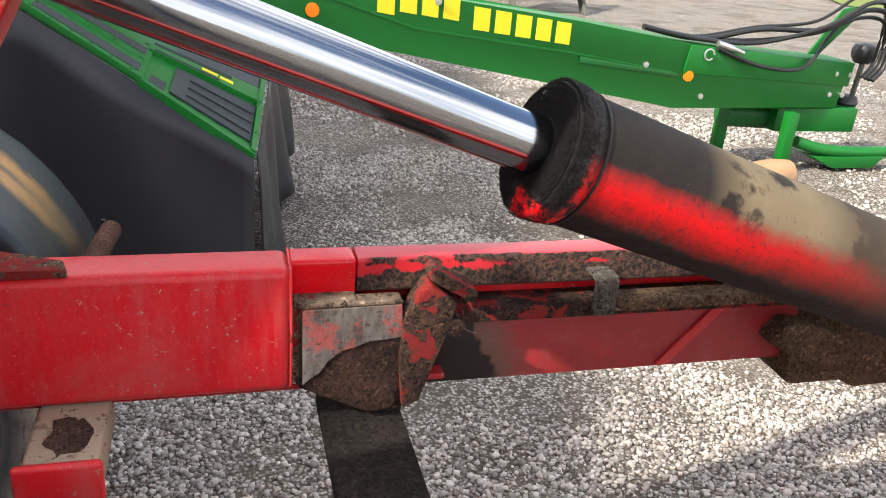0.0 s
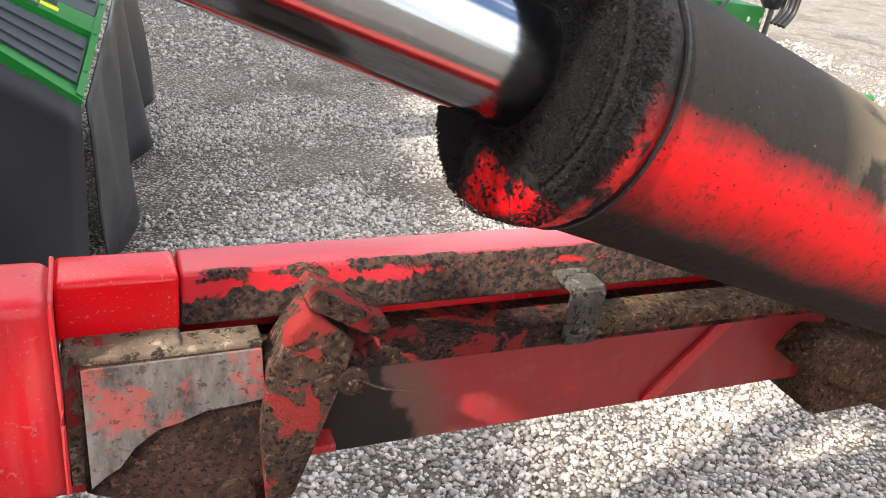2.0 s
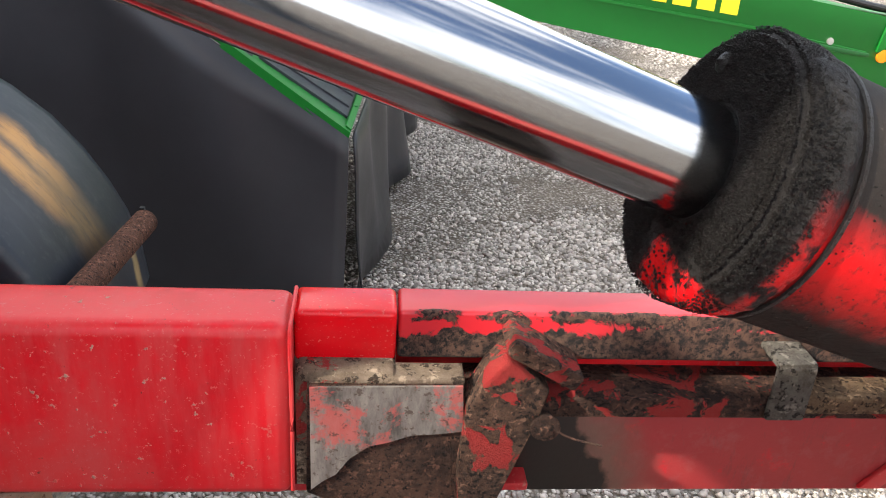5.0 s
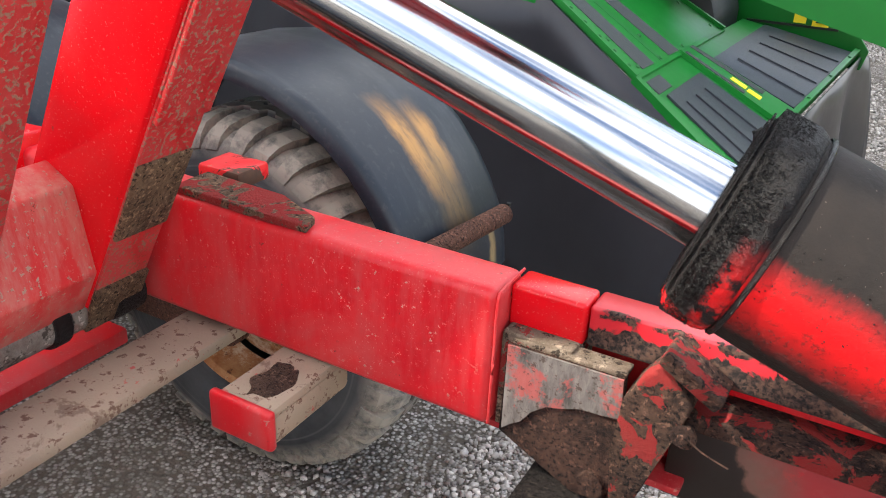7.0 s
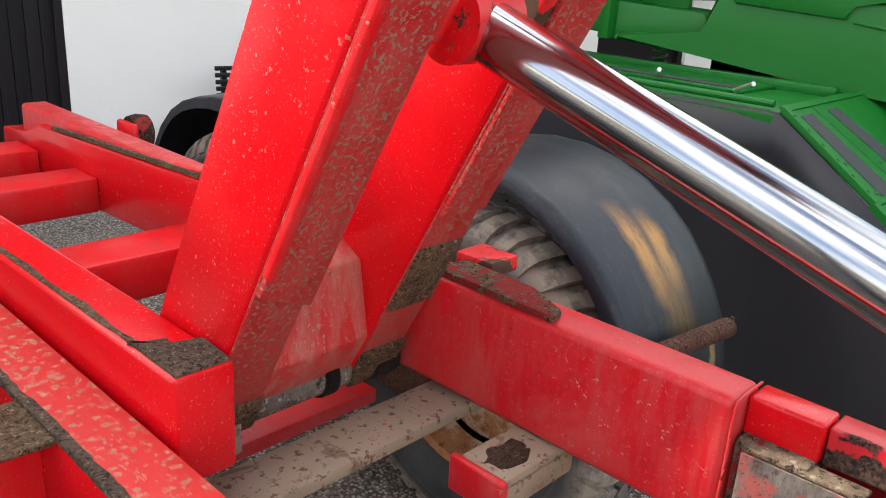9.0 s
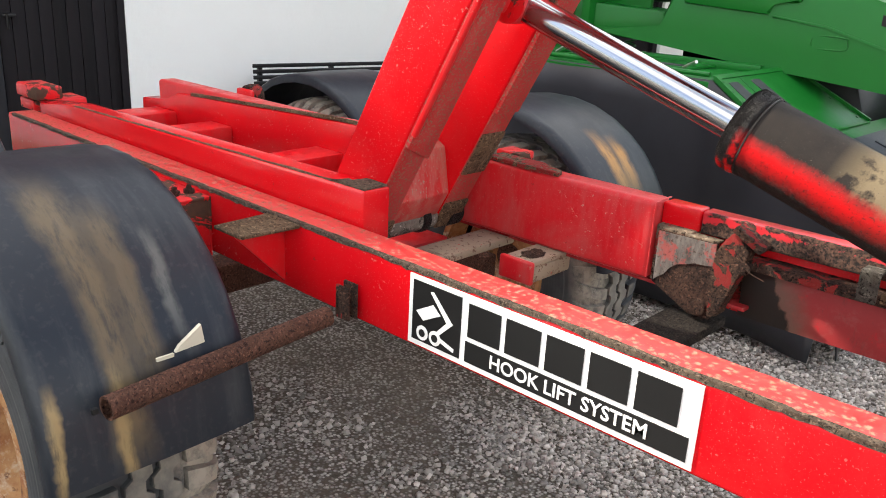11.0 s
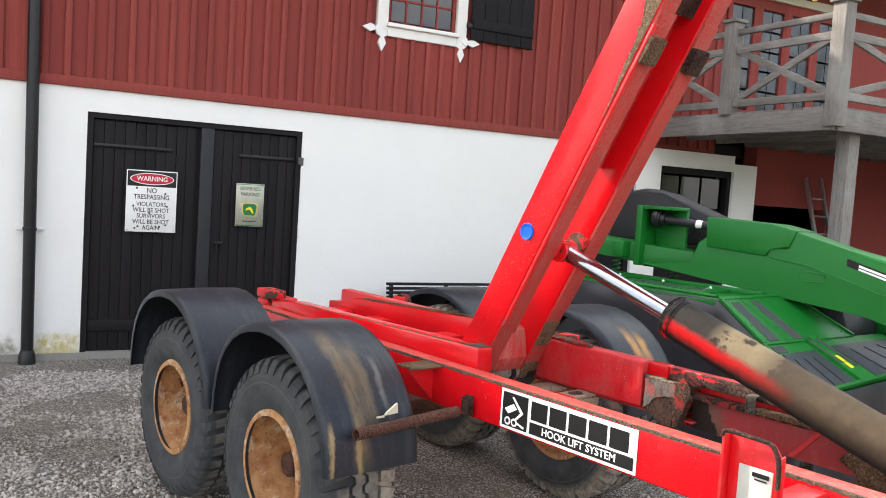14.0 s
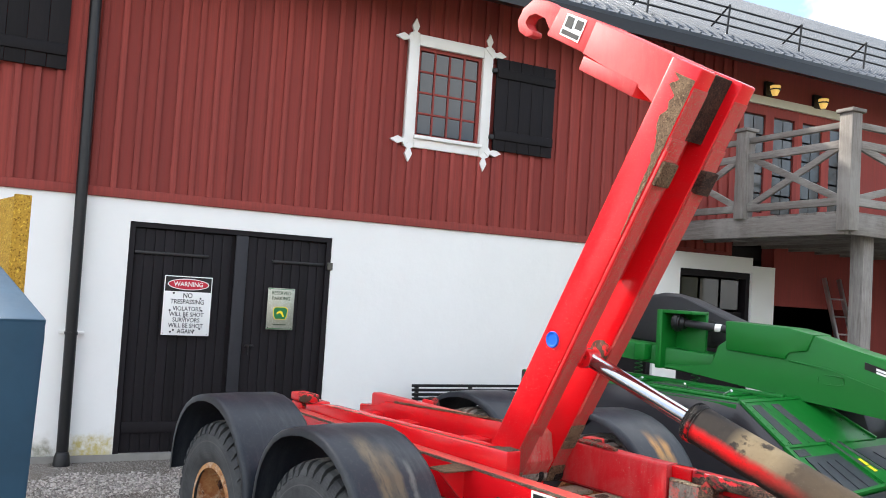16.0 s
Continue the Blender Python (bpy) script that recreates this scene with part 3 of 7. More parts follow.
def prism(outline, d0, d1, plane="xz", bevel=0.0, m=None, seg=2):
    """A flat outline given in a plane, drawn out along the third axis from d0 to d1."""
    bm = bmesh.new()
    def at(p, d):
        return {"xz": (p[0], d, p[1]), "xy": (p[0], p[1], d), "yz": (d, p[0], p[1])}[plane]
    a = [bm.verts.new(at(p, d0)) for p in outline]
    b = [bm.verts.new(at(p, d1)) for p in outline]
    n = len(outline)
    bm.faces.new(a)
    bm.faces.new(b[::-1])
    for i in range(n):
        bm.faces.new((a[i], b[i], b[(i + 1) % n], a[(i + 1) % n]))
    if bevel:
        bmesh.ops.bevel(bm, geom=bm.edges[:], offset=bevel, segments=seg, affect="EDGES", profile=0.5)
    if m is not None:
        bm.transform(m)
    return finish(bm, 35)


def along(a, b):
    """The pose whose z axis runs from a to b, at a."""
    a, b = Vector(a), Vector(b)
    return Matrix.Translation(a) @ (b - a).to_track_quat("Z", "Y").to_matrix().to_4x4()


def rod(a, b, r0, r1=None, n=20, bevel=0.0, m=None):
    length = (Vector(b) - Vector(a)).length
    return lathe([(0, 0), (r0, 0), (r1 if r1 is not None else r0, length), (0, length)], n, along(a, b) if m is None else m @ along(a, b), bevel)


def lathe(profile, n=48, m=None, bevel=0.0, smooth=35):
    """Turns (radius, height) pairs about the z axis."""
    bm = bmesh.new()
    rings = []
    for r, z in profile:
        if r < 1e-6:
            rings.append([bm.verts.new((0, 0, z))])
        else:
            rings.append([bm.verts.new((r * math.cos(2 * math.pi * i / n), r * math.sin(2 * math.pi * i / n), z)) for i in range(n)])
    for a, b in zip(rings, rings[1:]):
        for i in range(n):
            j = (i + 1) % n
            if len(a) == 1 and len(b) == 1:
                continue
            if len(a) == 1:
                bm.faces.new((a[0], b[i], b[j]))
            elif len(b) == 1:
                bm.faces.new((a[i], b[0], a[j]))
            else:
                bm.faces.new((a[i], b[i], b[j], a[j]))
    if m is not None:
        bm.transform(m)
    return finish(bm, smooth)


def tube(points, r, n=8):
    """A hose or bent bar through points."""
    bm = bmesh.new()
    pts = [Vector(p) for p in points]
    dense = []
    for i in range(len(pts) - 1):
        p0, p1, p2, p3 = pts[max(i - 1, 0)], pts[i], pts[i + 1], pts[min(i + 2, len(pts) - 1)]
        for k in range(6):
            t = k / 6
            dense.append(0.5 * ((2 * p1) + (p2 - p0) * t + (2 * p0 - 5 * p1 + 4 * p2 - p3) * t * t + (3 * p1 - p0 - 3 * p2 + p3) * t ** 3))
    dense.append(pts[-1])
    last = None
    for i, p in enumerate(dense):
        d = (dense[min(i + 1, len(dense) - 1)] - dense[max(i - 1, 0)]).normalized()
        q = d.to_track_quat("Z", "Y")
        ring = [bm.verts.new(p + q @ Vector((r * math.cos(2 * math.pi * k / n), r * math.sin(2 * math.pi * k / n), 0))) for k in range(n)]
        if last:
            for k in range(n):
                bm.faces.new((last[k], last[(k + 1) % n], ring[(k + 1) % n], ring[k]))
        else:
            bm.faces.new(ring[::-1])
        last = ring
    bm.faces.new(last)
    return finish(bm, 40)


def joined(*bms):
    out = bmesh.new()
    for b in bms:
        me = bpy.data.meshes.new("tmp")
        b.to_mesh(me)
        b.free()
        out.from_mesh(me)
        bpy.data.meshes.remove(me)
    return out


def shifted(bm, m):
    bm.transform(m)
    return bm


def lettering(text, size, m, material, parent, name="lettering", depth=0.0015, align="CENTER", spread=1.0):
    cu = bpy.data.curves.new("text", "FONT")
    cu.body, cu.size, cu.extrude, cu.align_x, cu.align_y = text, size, depth, align, "CENTER"
    cu.offset = size * 0.012
    cu.resolution_u = 3
    tmp = bpy.data.objects.new("tmp", cu)
    scene.collection.objects.link(tmp)
    me = bpy.data.meshes.new_from_object(tmp.evaluated_get(bpy.context.evaluated_depsgraph_get()))
    bpy.data.objects.remove(tmp)
    bpy.data.curves.remove(cu)
    me.transform(m @ Matrix.Diagonal((spread, 1, 1, 1)))
    me.materials.clear()
    me.materials.append(material)
    ob = new(name, me)
    ob.parent = parent
    if parent.type == "EMPTY":
        ob.matrix_parent_inverse = Matrix.Translation(parent.location).inverted()
    return ob

# ---- ground and building ----
def rise(x, y):
    """The yard falls slightly towards the barn and the lawn lifts away from it."""
    s = min(max((-x - 1.6) / 4.2, 0), 1)
    d = min(max((x * 0.75 + y * 0.66 - 17) / 60, 0), 1)
    return -0.10 * s * s * (3 - 2 * s) + 2.2 * d * d


def sheet(name, xs, ys, z, material, label, category):
    bm = bmesh.new()
    grid = [[bm.verts.new((x, y, rise(x, y) + z)) for x in xs] for y in ys]
    for r0, r1 in zip(grid, grid[1:]):
        for i in range(len(xs) - 1):
            bm.faces.new((r0[i], r0[i + 1], r1[i + 1], r1[i]))
    for f in bm.faces:
        f.smooth = True
    return tagged(part(name, bm, material), label, category, kind="structure")


def steps(a, b, n):
    return [a + (b - a) * i / n for i in range(n + 1)]


far_x = [-600, -200, -80, -40] + steps(-20, 40, 60) + [60, 90, 140, 300, 700]
far_y = [-600, -200, -80, -40] + steps(-20, 40, 60) + [60, 90, 140, 300, 700]
sheet("ground", far_x, far_y, 0.0, M_GROUND, "grey crushed gravel yard with bare trodden soil patches", "ground")


def lawn_patch():
    """Mown grass beyond the gravel, with a curved edge."""
    bm = bmesh.new()
    rows = []
    for i in range(41):
        a = radians(-30 + 100 * i / 40)
        inner = 19.5 + 2.0 * math.sin(a * 3) + (3 if a > radians(48) else 0)
        rows.append([bm.verts.new((r * math.cos(a), r * math.sin(a), rise(r * math.cos(a), r * math.sin(a)) + 0.03)) for r in (inner, 24, 30, 38, 48, 60, 80)])
    for r0, r1 in zip(rows, rows[1:]):
        for k in range(6):
            bm.faces.new((r0[k], r0[k + 1], r1[k + 1], r1[k]))
    for f in bm.faces:
        f.smooth = True
    return tagged(part("lawn", bm, M_LAWN), "bright green mown lawn beyond the gravel drive", "lawn", kind="structure")


lawn_patch()

WALL = Matrix.Translation((-6.0, -0.485, 0)) @ Matrix(((0.2138, -0.9769, 0, 0), (0.9769, 0.2138, 0, 0), (0, 0, 1, 0), (0, 0, 0, 1)))
# barn frame: x runs along the front, -y points out into the yard


def on_wall(ob):
    ob.matrix_world = WALL
    return ob


def barn_part(name, bm, material, parent, label=""):
    ob = new(name, mesh_of(bm, material))
    ob.parent = parent
    ob.matrix_parent_inverse = Matrix.Identity(4)
    if label:
        ob["label"] = label
    return ob


def front_piece(x0, x1, z0, z1, y0, y1):
    return box(x0, x1, y0, y1, z0, z1)


# plastered lower storey, built round its openings
plaster = joined(
    front_piece(-9, 0.0, -0.6, 2.72, 0, 0.35), front_piece(0.0, 2.28, 2.465, 2.72, 0, 0.35),
    front_piece(2.28, 6.15, -0.6, 2.72, 0, 0.35), front_piece(6.15, 7.25, 2.18, 2.72, 0, 0.35),
    front_piece(7.25, 7.70, -0.6, 2.72, 0, 0.35), front_piece(7.70, 9.16, 2.48, 2.72, 0, 0.35), front_piece(9.16, 9.65, -0.6, 2.6, 0, 0.35))
wall_1 = tagged(on_wall(part("wall_1", plaster, M_PLASTER)), "white plastered lower barn wall with damp stains", "wall", kind="structure")
upper = joined(
    front_piece(-9, 3.245, 2.73, 6.2, 0.04, 0.3), front_piece(3.245, 4.17, 2.73, 3.83, 0.04, 0.3), front_piece(3.245, 4.17, 4.99, 6.2, 0.04, 0.3),
    front_piece(4.17, 8.75, 2.73, 6.2, 0.04, 0.3), front_piece(8.75, 11.4, 5.15, 6.2, 0.04, 0.3), front_piece(11.4, 17, -0.6, 6.2, 0.04, 0.3),
    front_piece(9.66, 11.4, 2.0, 3.0, 0.04, 0.3), front_piece(9.66, 17, -0.6, 0.3, 0.04, 0.3))
wall_2 = tagged(on_wall(part("wall_2", upper, M_BOARD)), "falu red upper barn wall of vertical boards", "wall", kind="structure")
# Inner walls and floor behind the openings, ends and back: one even near-black.
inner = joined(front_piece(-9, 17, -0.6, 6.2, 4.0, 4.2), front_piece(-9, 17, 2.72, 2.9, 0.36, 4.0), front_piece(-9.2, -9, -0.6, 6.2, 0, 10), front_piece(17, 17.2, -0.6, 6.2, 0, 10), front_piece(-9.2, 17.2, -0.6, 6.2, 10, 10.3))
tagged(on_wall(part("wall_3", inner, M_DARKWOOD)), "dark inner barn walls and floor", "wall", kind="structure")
tagged(on_wall(part("trim", box(-9, 7.4, -0.035, 0.05, 2.70, 2.80, 0.008), M_BOARD)), "red drip board along the top of the plaster", "trim", kind="structure")
tagged(on_wall(part("plinth", box(-9, 7.6, -0.03, 0.1, -0.6, -0.03, 0.01), M_CONCRETE)), "low grey concrete footing under the barn wall", "footing", kind="structure")

# roof with an overhanging eave, ribbed sheet and snow rails
EAVE_Y, EAVE_Z, RIDGE_Y, RIDGE_Z = -0.85, 5.62, 5.2, 9.3
roof = thing("roof", "grey ribbed metal barn roof with snow rails", "roof", kind="structure")
on_wall(roof)
pitch = math.atan2(RIDGE_Z - EAVE_Z, RIDGE_Y - EAVE_Y)
slope_len = math.hypot(RIDGE_Z - EAVE_Z, RIDGE_Y - EAVE_Y)
RF = Matrix.Translation((0, EAVE_Y, EAVE_Z)) @ Matrix.Rotation(pitch, 4, "X")
barn_part("roof_sheet", box(-9.6, 26, 0, slope_len, 0, 0.05, m=RF), M_ROOF, roof)
barn_part("rear_slope", prism([(RIDGE_Y, RIDGE_Z), (11, 5.6), (11, 5.5), (RIDGE_Y, RIDGE_Z - 0.1)], -9.6, 26, "yz"), M_ROOF, roof)
ribs = bmesh.new()
for i in range(178):
    box(-9.55 + i * 0.2, -9.52 + i * 0.2, 0.0, slope_len, 0.05, 0.075, m=RF, bm=ribs)
barn_part("ribs", ribs, M_ROOF, roof)
barn_part("soffit", prism([(EAVE_Y, EAVE_Z), (EAVE_Y, EAVE_Z - 0.16), (0.3, EAVE_Z + 0.25), (0.3, EAVE_Z + 0.6)], -9.6, 26, "yz"), M_BLACK, roof, "black painted eave boards")
for k in range(3):
    barn_part("snow_rail", rod((-9.5, 0.75, 0.16 + 0.12 * k), (26, 0.75 + 0.03 * k, 0.16 + 0.12 * k), 0.016, n=8, m=RF), M_BLACK, roof)
bracket = joined(rod((0, 0.95, 0.05), (0, 0.74, 0.45), 0.016, n=6, m=RF), rod((0, 0.55, 0.05), (0, 0.74, 0.45), 0.016, n=6, m=RF))
bracket_me = mesh_of(bracket, M_BLACK)
for i in range(22):
    ob = new("rail_bracket", bracket_me)
    ob.parent = roof
    ob.location = (-8.5 + i * 1.5, 0, 0)

# downpipe with its bracket
downpipe = thing("downpipe", "round black metal downpipe fixed to the barn wall", "downpipe")
on_wall(downpipe)
barn_part("pipe", rod((-0.49, -0.11, -0.02), (-0.53, -0.11, 5.4), 0.058, n=20), M_BLACK, downpipe)
barn_part("outlet", lathe([(0, 0), (0.085, 0), (0.075, 0.1), (0.058, 0.14), (0, 0.14)], 20, Matrix.Translation((-0.49, -0.13, -0.1))), M_BLACK, downpipe)
barn_part("clamp", box(-0.62, -0.37, -0.06, 0.0, 1.235, 1.265, 0.006), M_WHITE, downpipe, "pale pipe clamp")
barn_part("clamp_ring", lathe([(0.058, 0), (0.066, 0), (0.066, 0.03), (0.058, 0.03)], 20, Matrix.Translation((-0.50, -0.11, 1.235))), M_BLACK, downpipe)


def double_door():
    d = thing("door_1", "closed black double door of vertical boards", "door", kind="structure")
    on_wall(d)
    barn_part("frame", joined(box(0.0, 0.06, 0.02, 0.2, -0.12, 2.465), box(2.22, 2.28, 0.02, 0.2, -0.12, 2.465), box(0.06, 2.22, 0.02, 0.2, 2.41, 2.465)), M_DOOR, d)
    barn_part("backing", box(0.06, 2.22, 0.10, 0.14, -0.10, 2.41), M_DOOR, d)
    barn_part("cover_strip", box(1.15, 1.29, 0.03, 0.06, -0.07, 2.41, 0.006), M_STRIP, d, "greyer cover strip")
    barn_part("cross_board", box(0.07, 1.14, 0.038, 0.065, 0.18, 0.30, 0.006), M_DOOR, d)
    for x0, x1, z in ((0.07, 0.85, 2.12), (1.58, 2.20, 2.12)):
        barn_part("hinge", box(x0, x1, 0.035, 0.062, z, z + 0.035, 0.004), M_BLACK, d)
    barn_part("hinge_pin", box(2.24, 2.30, -0.02, 0.03, 2.08, 2.17, 0.008), M_GALV, d)
    barn_part("latch", joined(box(1.33, 1.43, 0.02, 0.06, 1.14, 1.165, 0.004), rod((1.36, 0.01, 1.05), (1.36, 0.01, 1.17), 0.009, n=8)), M_BLACK, d)
    return d


door_1 = double_door()


def lower_door(x0, x1, z1, name, label):
    d = thing(name, label, "door", kind="structure")
    on_wall(d)
    barn_part("frame", joined(box(x0, x0 + 0.08, 0.05, 0.2, -0.2, z1), box(x1 - 0.08, x1, 0.05, 0.2, -0.2, z1), box(x0 + 0.08, x1 - 0.08, 0.05, 0.2, z1 - 0.1, z1)), M_DOOR, d)
    barn_part("panel", box(x0 + 0.08, x1 - 0.08, 0.12, 0.17, -0.2, z1 - 0.62), M_DOOR, d)
    for k in range(3):
        a = x0 + 0.10 + k * (x1 - x0 - 0.2) / 3
        barn_part("pane", box(a, a + (x1 - x0 - 0.2) / 3 - 0.05, 0.13, 0.14, z1 - 0.58, z1 - 0.13), M_GLASS, d, "dark reflecting glass")
    return d


lower_door(7.70, 9.16, 2.48, "door_2", "black barn door with small panes in its top")
lower_door(6.15, 7.25, 2.18, "door_3", "black barn door beside the white pillar")


def casement():
    w = thing("window_1", "white framed barn window with small red-barred panes", "window", kind="structure")
    on_wall(w)
    x0, x1, z0, z1 = 3.245, 4.17, 3.83, 4.99
    o = 0.14
    barn_part("casing", joined(box(x0 - o, x0, -0.035, 0.04, z0 - o, z1 + o, 0.006), box(x1, x1 + o, -0.035, 0.04, z0 - o, z1 + o, 0.006), box(x0, x1, -0.033, 0.04, z1, z1 + o, 0.006), box(x0, x1, -0.033, 0.04, z0 - o, z0, 0.006)), M_WHITE, w)
    barn_part("sill", box(x0 - 0.02, x1 + 0.02, -0.08, 0.02, z0 - 0.03, z0 + 0.015, 0.006), M_WHITE, w)
    star = [(0, 0.0), (0.06, 0.07), (0.02, 0.09), (0.05, 0.16), (0.0, 0.26), (-0.05, 0.16), (-0.02, 0.09), (-0.06, 0.07)]
    for cx, sx in ((x0 - o / 2, -1), (x1 + o / 2, 1)):
        for cz, sz in ((z0 - o / 2, -1), (z1 + o / 2, 1)):
            for turn in (0, 90):
                ang = radians(turn) * sx
                m = Matrix.Translation((cx, -0.03 - 0.004 * (turn > 0), cz)) @ Matrix.Diagonal((1, 1, sz, 1)) @ Matrix.Rotation(ang, 4, "Y")
                barn_part("corner_ornament", prism(star, -0.012, 0.03, "xz", m=m), M_WHITE, w, "pointed white corner ornament")
    barn_part("sash", joined(box(x0, x0 + 0.045, 0.02, 0.06, z0, z1), box(x1 - 0.045, x1, 0.02, 0.06, z0, z1), box(x0, x1, 0.021, 0.06, z1 - 0.045, z1), box(x0, x1, 0.021, 0.06, z0, z0 + 0.045)), M_BOARD, w, "dark red sash")
    nx, nz = 4, 4
    for i in range(1, nx):
        x = x0 + 0.045 + (x1 - x0 - 0.09) * i / nx
        barn_part("glazing_bar", box(x - 0.012, x + 0.012, 0.022, 0.055, z0 + 0.045, z1 - 0.045), M_BOARD, w)
    for k in range(1, nz):
        z = z0 + 0.045 + (z1 - z0 - 0.09) * k / nz
        barn_part("glazing_bar", box(x0 + 0.045, x1 - 0.045, 0.024, 0.053, z - 0.012, z + 0.012), M_BOARD, w)
    for i in range(nx):
        for k in range(nz):
            a, b = (x1 - x0 - 0.09) / nx, (z1 - z0 - 0.09) / nz
            barn_part("pane", box(x0 + 0.06 + a * i, x0 + 0.03 + a * (i + 1), 0.036, 0.041, z0 + 0.06 + b * k, z0 + 0.03 + b * (k + 1)), M_GLASS, w)
    return w


window_1 = casement()


def shutter(x0, x1, z0, z1):
    s = thing("window_shutter", "black wooden window shutter opened against the red wall", "shutter")
    on_wall(s)
    n = 5
    for i in range(n):
        a = x0 + (x1 - x0) * i / n
        barn_part("board", box(a, a + (x1 - x0) / n - 0.004, -0.06, -0.03, z0, z1, 0.004), M_DOOR, s)
    for z in (z0 + 0.14, z1 - 0.26):
        barn_part("batten", box(x0 + 0.01, x1 - 0.01, -0.085, -0.06, z, z + 0.12, 0.006), M_DOOR, s)
    barn_part("hinge", box(x0 - 0.06, x0 + 0.04, -0.07, -0.02, z1 - 0.2, z1 - 0.14, 0.006), M_BLACK, s)
    barn_part("hinge", box(x0 - 0.06, x0 + 0.04, -0.07, -0.02, z0 + 0.14, z0 + 0.2, 0.006), M_BLACK, s)
    return s


shutter(4.36, 5.28, 3.80, 5.02)
shutter(-1.72, -0.75, 3.97, 5.2)


def wall_lamp(x, z):
    l = thing("wall_lamp", "small amber half-round lamp under the eave", "lamp", group="lamps under the eave")
    on_wall(l)
    barn_part("cage", lathe([(0.0, 0), (0.04, 0.01), (0.065, 0.07), (0.08, 0.14), (0.08, 0.16), (0, 0.16)], 16, Matrix.Translation((x, -0.12, z))), M_GLOW, l)
    barn_part("back_plate", box(x - 0.09, x + 0.09, -0.02, 0.04, z + 0.02, z + 0.25, 0.01), M_BLACK, l)
    barn_part("band", lathe([(0.074, 0.09), (0.082, 0.09), (0.086, 0.11), (0.078, 0.11)], 16, Matrix.Translation((x, -0.12, z))), M_BLACK, l)
    return l


M_GLOW = Mat("lit_amber_glass", 0.4, color=(0.8, 0.5, 0.1))
M_GLOW.b.inputs["Emission Color"].default_value, M_GLOW.b.inputs["Emission Strength"].default_value = (1.0, 0.62, 0.16, 1), 0.10
M_GLOW = M_GLOW.m
wall_lamp(9.35, 5.30)
wall_lamp(10.45, 5.26)

# glazed gallery behind the balcony
gallery = thing("window_2", "row of dark red glazed doors behind the balcony", "window", kind="structure")
on_wall(gallery)
barn_part("top_board", box(7.9, 11.5, -0.01, 0.08, 5.17, 5.30), M_CREAM, gallery, "cream board")
for i in range(4):
    x = 8.80 + i * 0.65
    barn_part("frame", joined(box(x, x + 0.09, 0.05, 0.12, 3.1, 5.15), box(x + 0.56, x + 0.65, 0.05, 0.12, 3.1, 5.15), box(x + 0.09, x + 0.56, 0.05, 0.12, 5.02, 5.15), box(x + 0.09, x + 0.56, 0.05, 0.12, 3.1, 3.45)), M_BOARD, gallery)
    for a in range(2):
        for b in range(5):
            barn_part("pane", box(x + 0.10 + a * 0.235, x + 0.315 + a * 0.235, 0.08, 0.085, 3.47 + b * 0.31, 3.75 + b * 0.31), M_GLASS, gallery)

# balcony of weathered timber
balcony = thing("balcony", "weathered grey timber balcony with crossed railings", "balcony")
on_wall(balcony)
BX, BY, BZ = 7.30, -3.10, 3.08
barn_part("fascia", box(BX - 0.03, BX + 0.03, BY, 0.0, BZ - 0.24, BZ, 0.006), M_GREYWOOD, balcony)
barn_part("fascia", box(BX + 0.03, 17, BY - 0.03, BY + 0.03, BZ - 0.24, BZ, 0.006), M_GREYWOOD, balcony)
for i in range(22):
    barn_part("deck_board", box(BX, 17, BY + 0.02 + i * 0.14, BY + 0.15 + i * 0.14, BZ, BZ + 0.03), M_GREYWOOD, balcony)
for i in range(16):
    barn_part("joist", box(BX + 0.2 + i * 0.6, BX + 0.26 + i * 0.6, BY + 0.04, -0.02, BZ - 0.2, BZ), M_GREYWOOD, balcony)
for x, y, z0 in ((BX + 0.0, BY, -0.2), (BX, BY + 1.55, BZ), (BX + 2.6, BY, BZ), (BX + 5.2, BY, -0.2)):
    p = barn_part("post", box(x - 0.085, x + 0.085, y - 0.085, y + 0.085, z0 if z0 > 0 else BZ - 0.2, BZ + 1.14, 0.008), M_GREYPOST, balcony)
    barn_part("post_cap", box(x - 0.115, x + 0.115, y - 0.115, y + 0.115, BZ + 1.14, BZ + 1.185, 0.01), M_GREYWOOD, p)
    if z0 < 0:
        barn_part("column", box(x + 0.48, x + 0.66, y + 0.14, y + 0.32, -0.2, BZ - 0.2, 0.01), M_GREYPOST, balcony)


def cross_panel(p0, p1):
    a, b = Vector(p0), Vector(p1)
    d = (b - a).normalized() * 0.09
    a, b = a + d, b - d
    for z in (0.14, 0.80, 1.02):
        barn_part("rail", beam(a + Vector((0, 0, z)), b + Vector((0, 0, z)), 0.03, 0.045 if z != 1.02 else 0.035), M_GREYWOOD, balcony)
    barn_part("brace", beam(a + Vector((0, 0, 0.16)), b + Vector((0, 0, 0.80)), 0.022, 0.04), M_GREYWOOD, balcony)
    barn_part("brace", beam(a + Vector((0, 0, 0.80)), b + Vector((0, 0, 0.16)), 0.020, 0.04), M_GREYWOOD, balcony)


def beam(a, b, hw, hh):
    length = (Vector(b) - Vector(a)).length
    d = (Vector(b) - Vector(a)).normalized()
    side = d.cross(Vector((0, 0, 1))).normalized()
    up = side.cross(d)
    m = Matrix((( d.x, side.x, up.x, a[0]), (d.y, side.y, up.y, a[1]), (d.z, side.z, up.z, a[2]), (0, 0, 0, 1)))
    return box(0, length, -hw, hw, -hh, hh, 0.004, m=m)


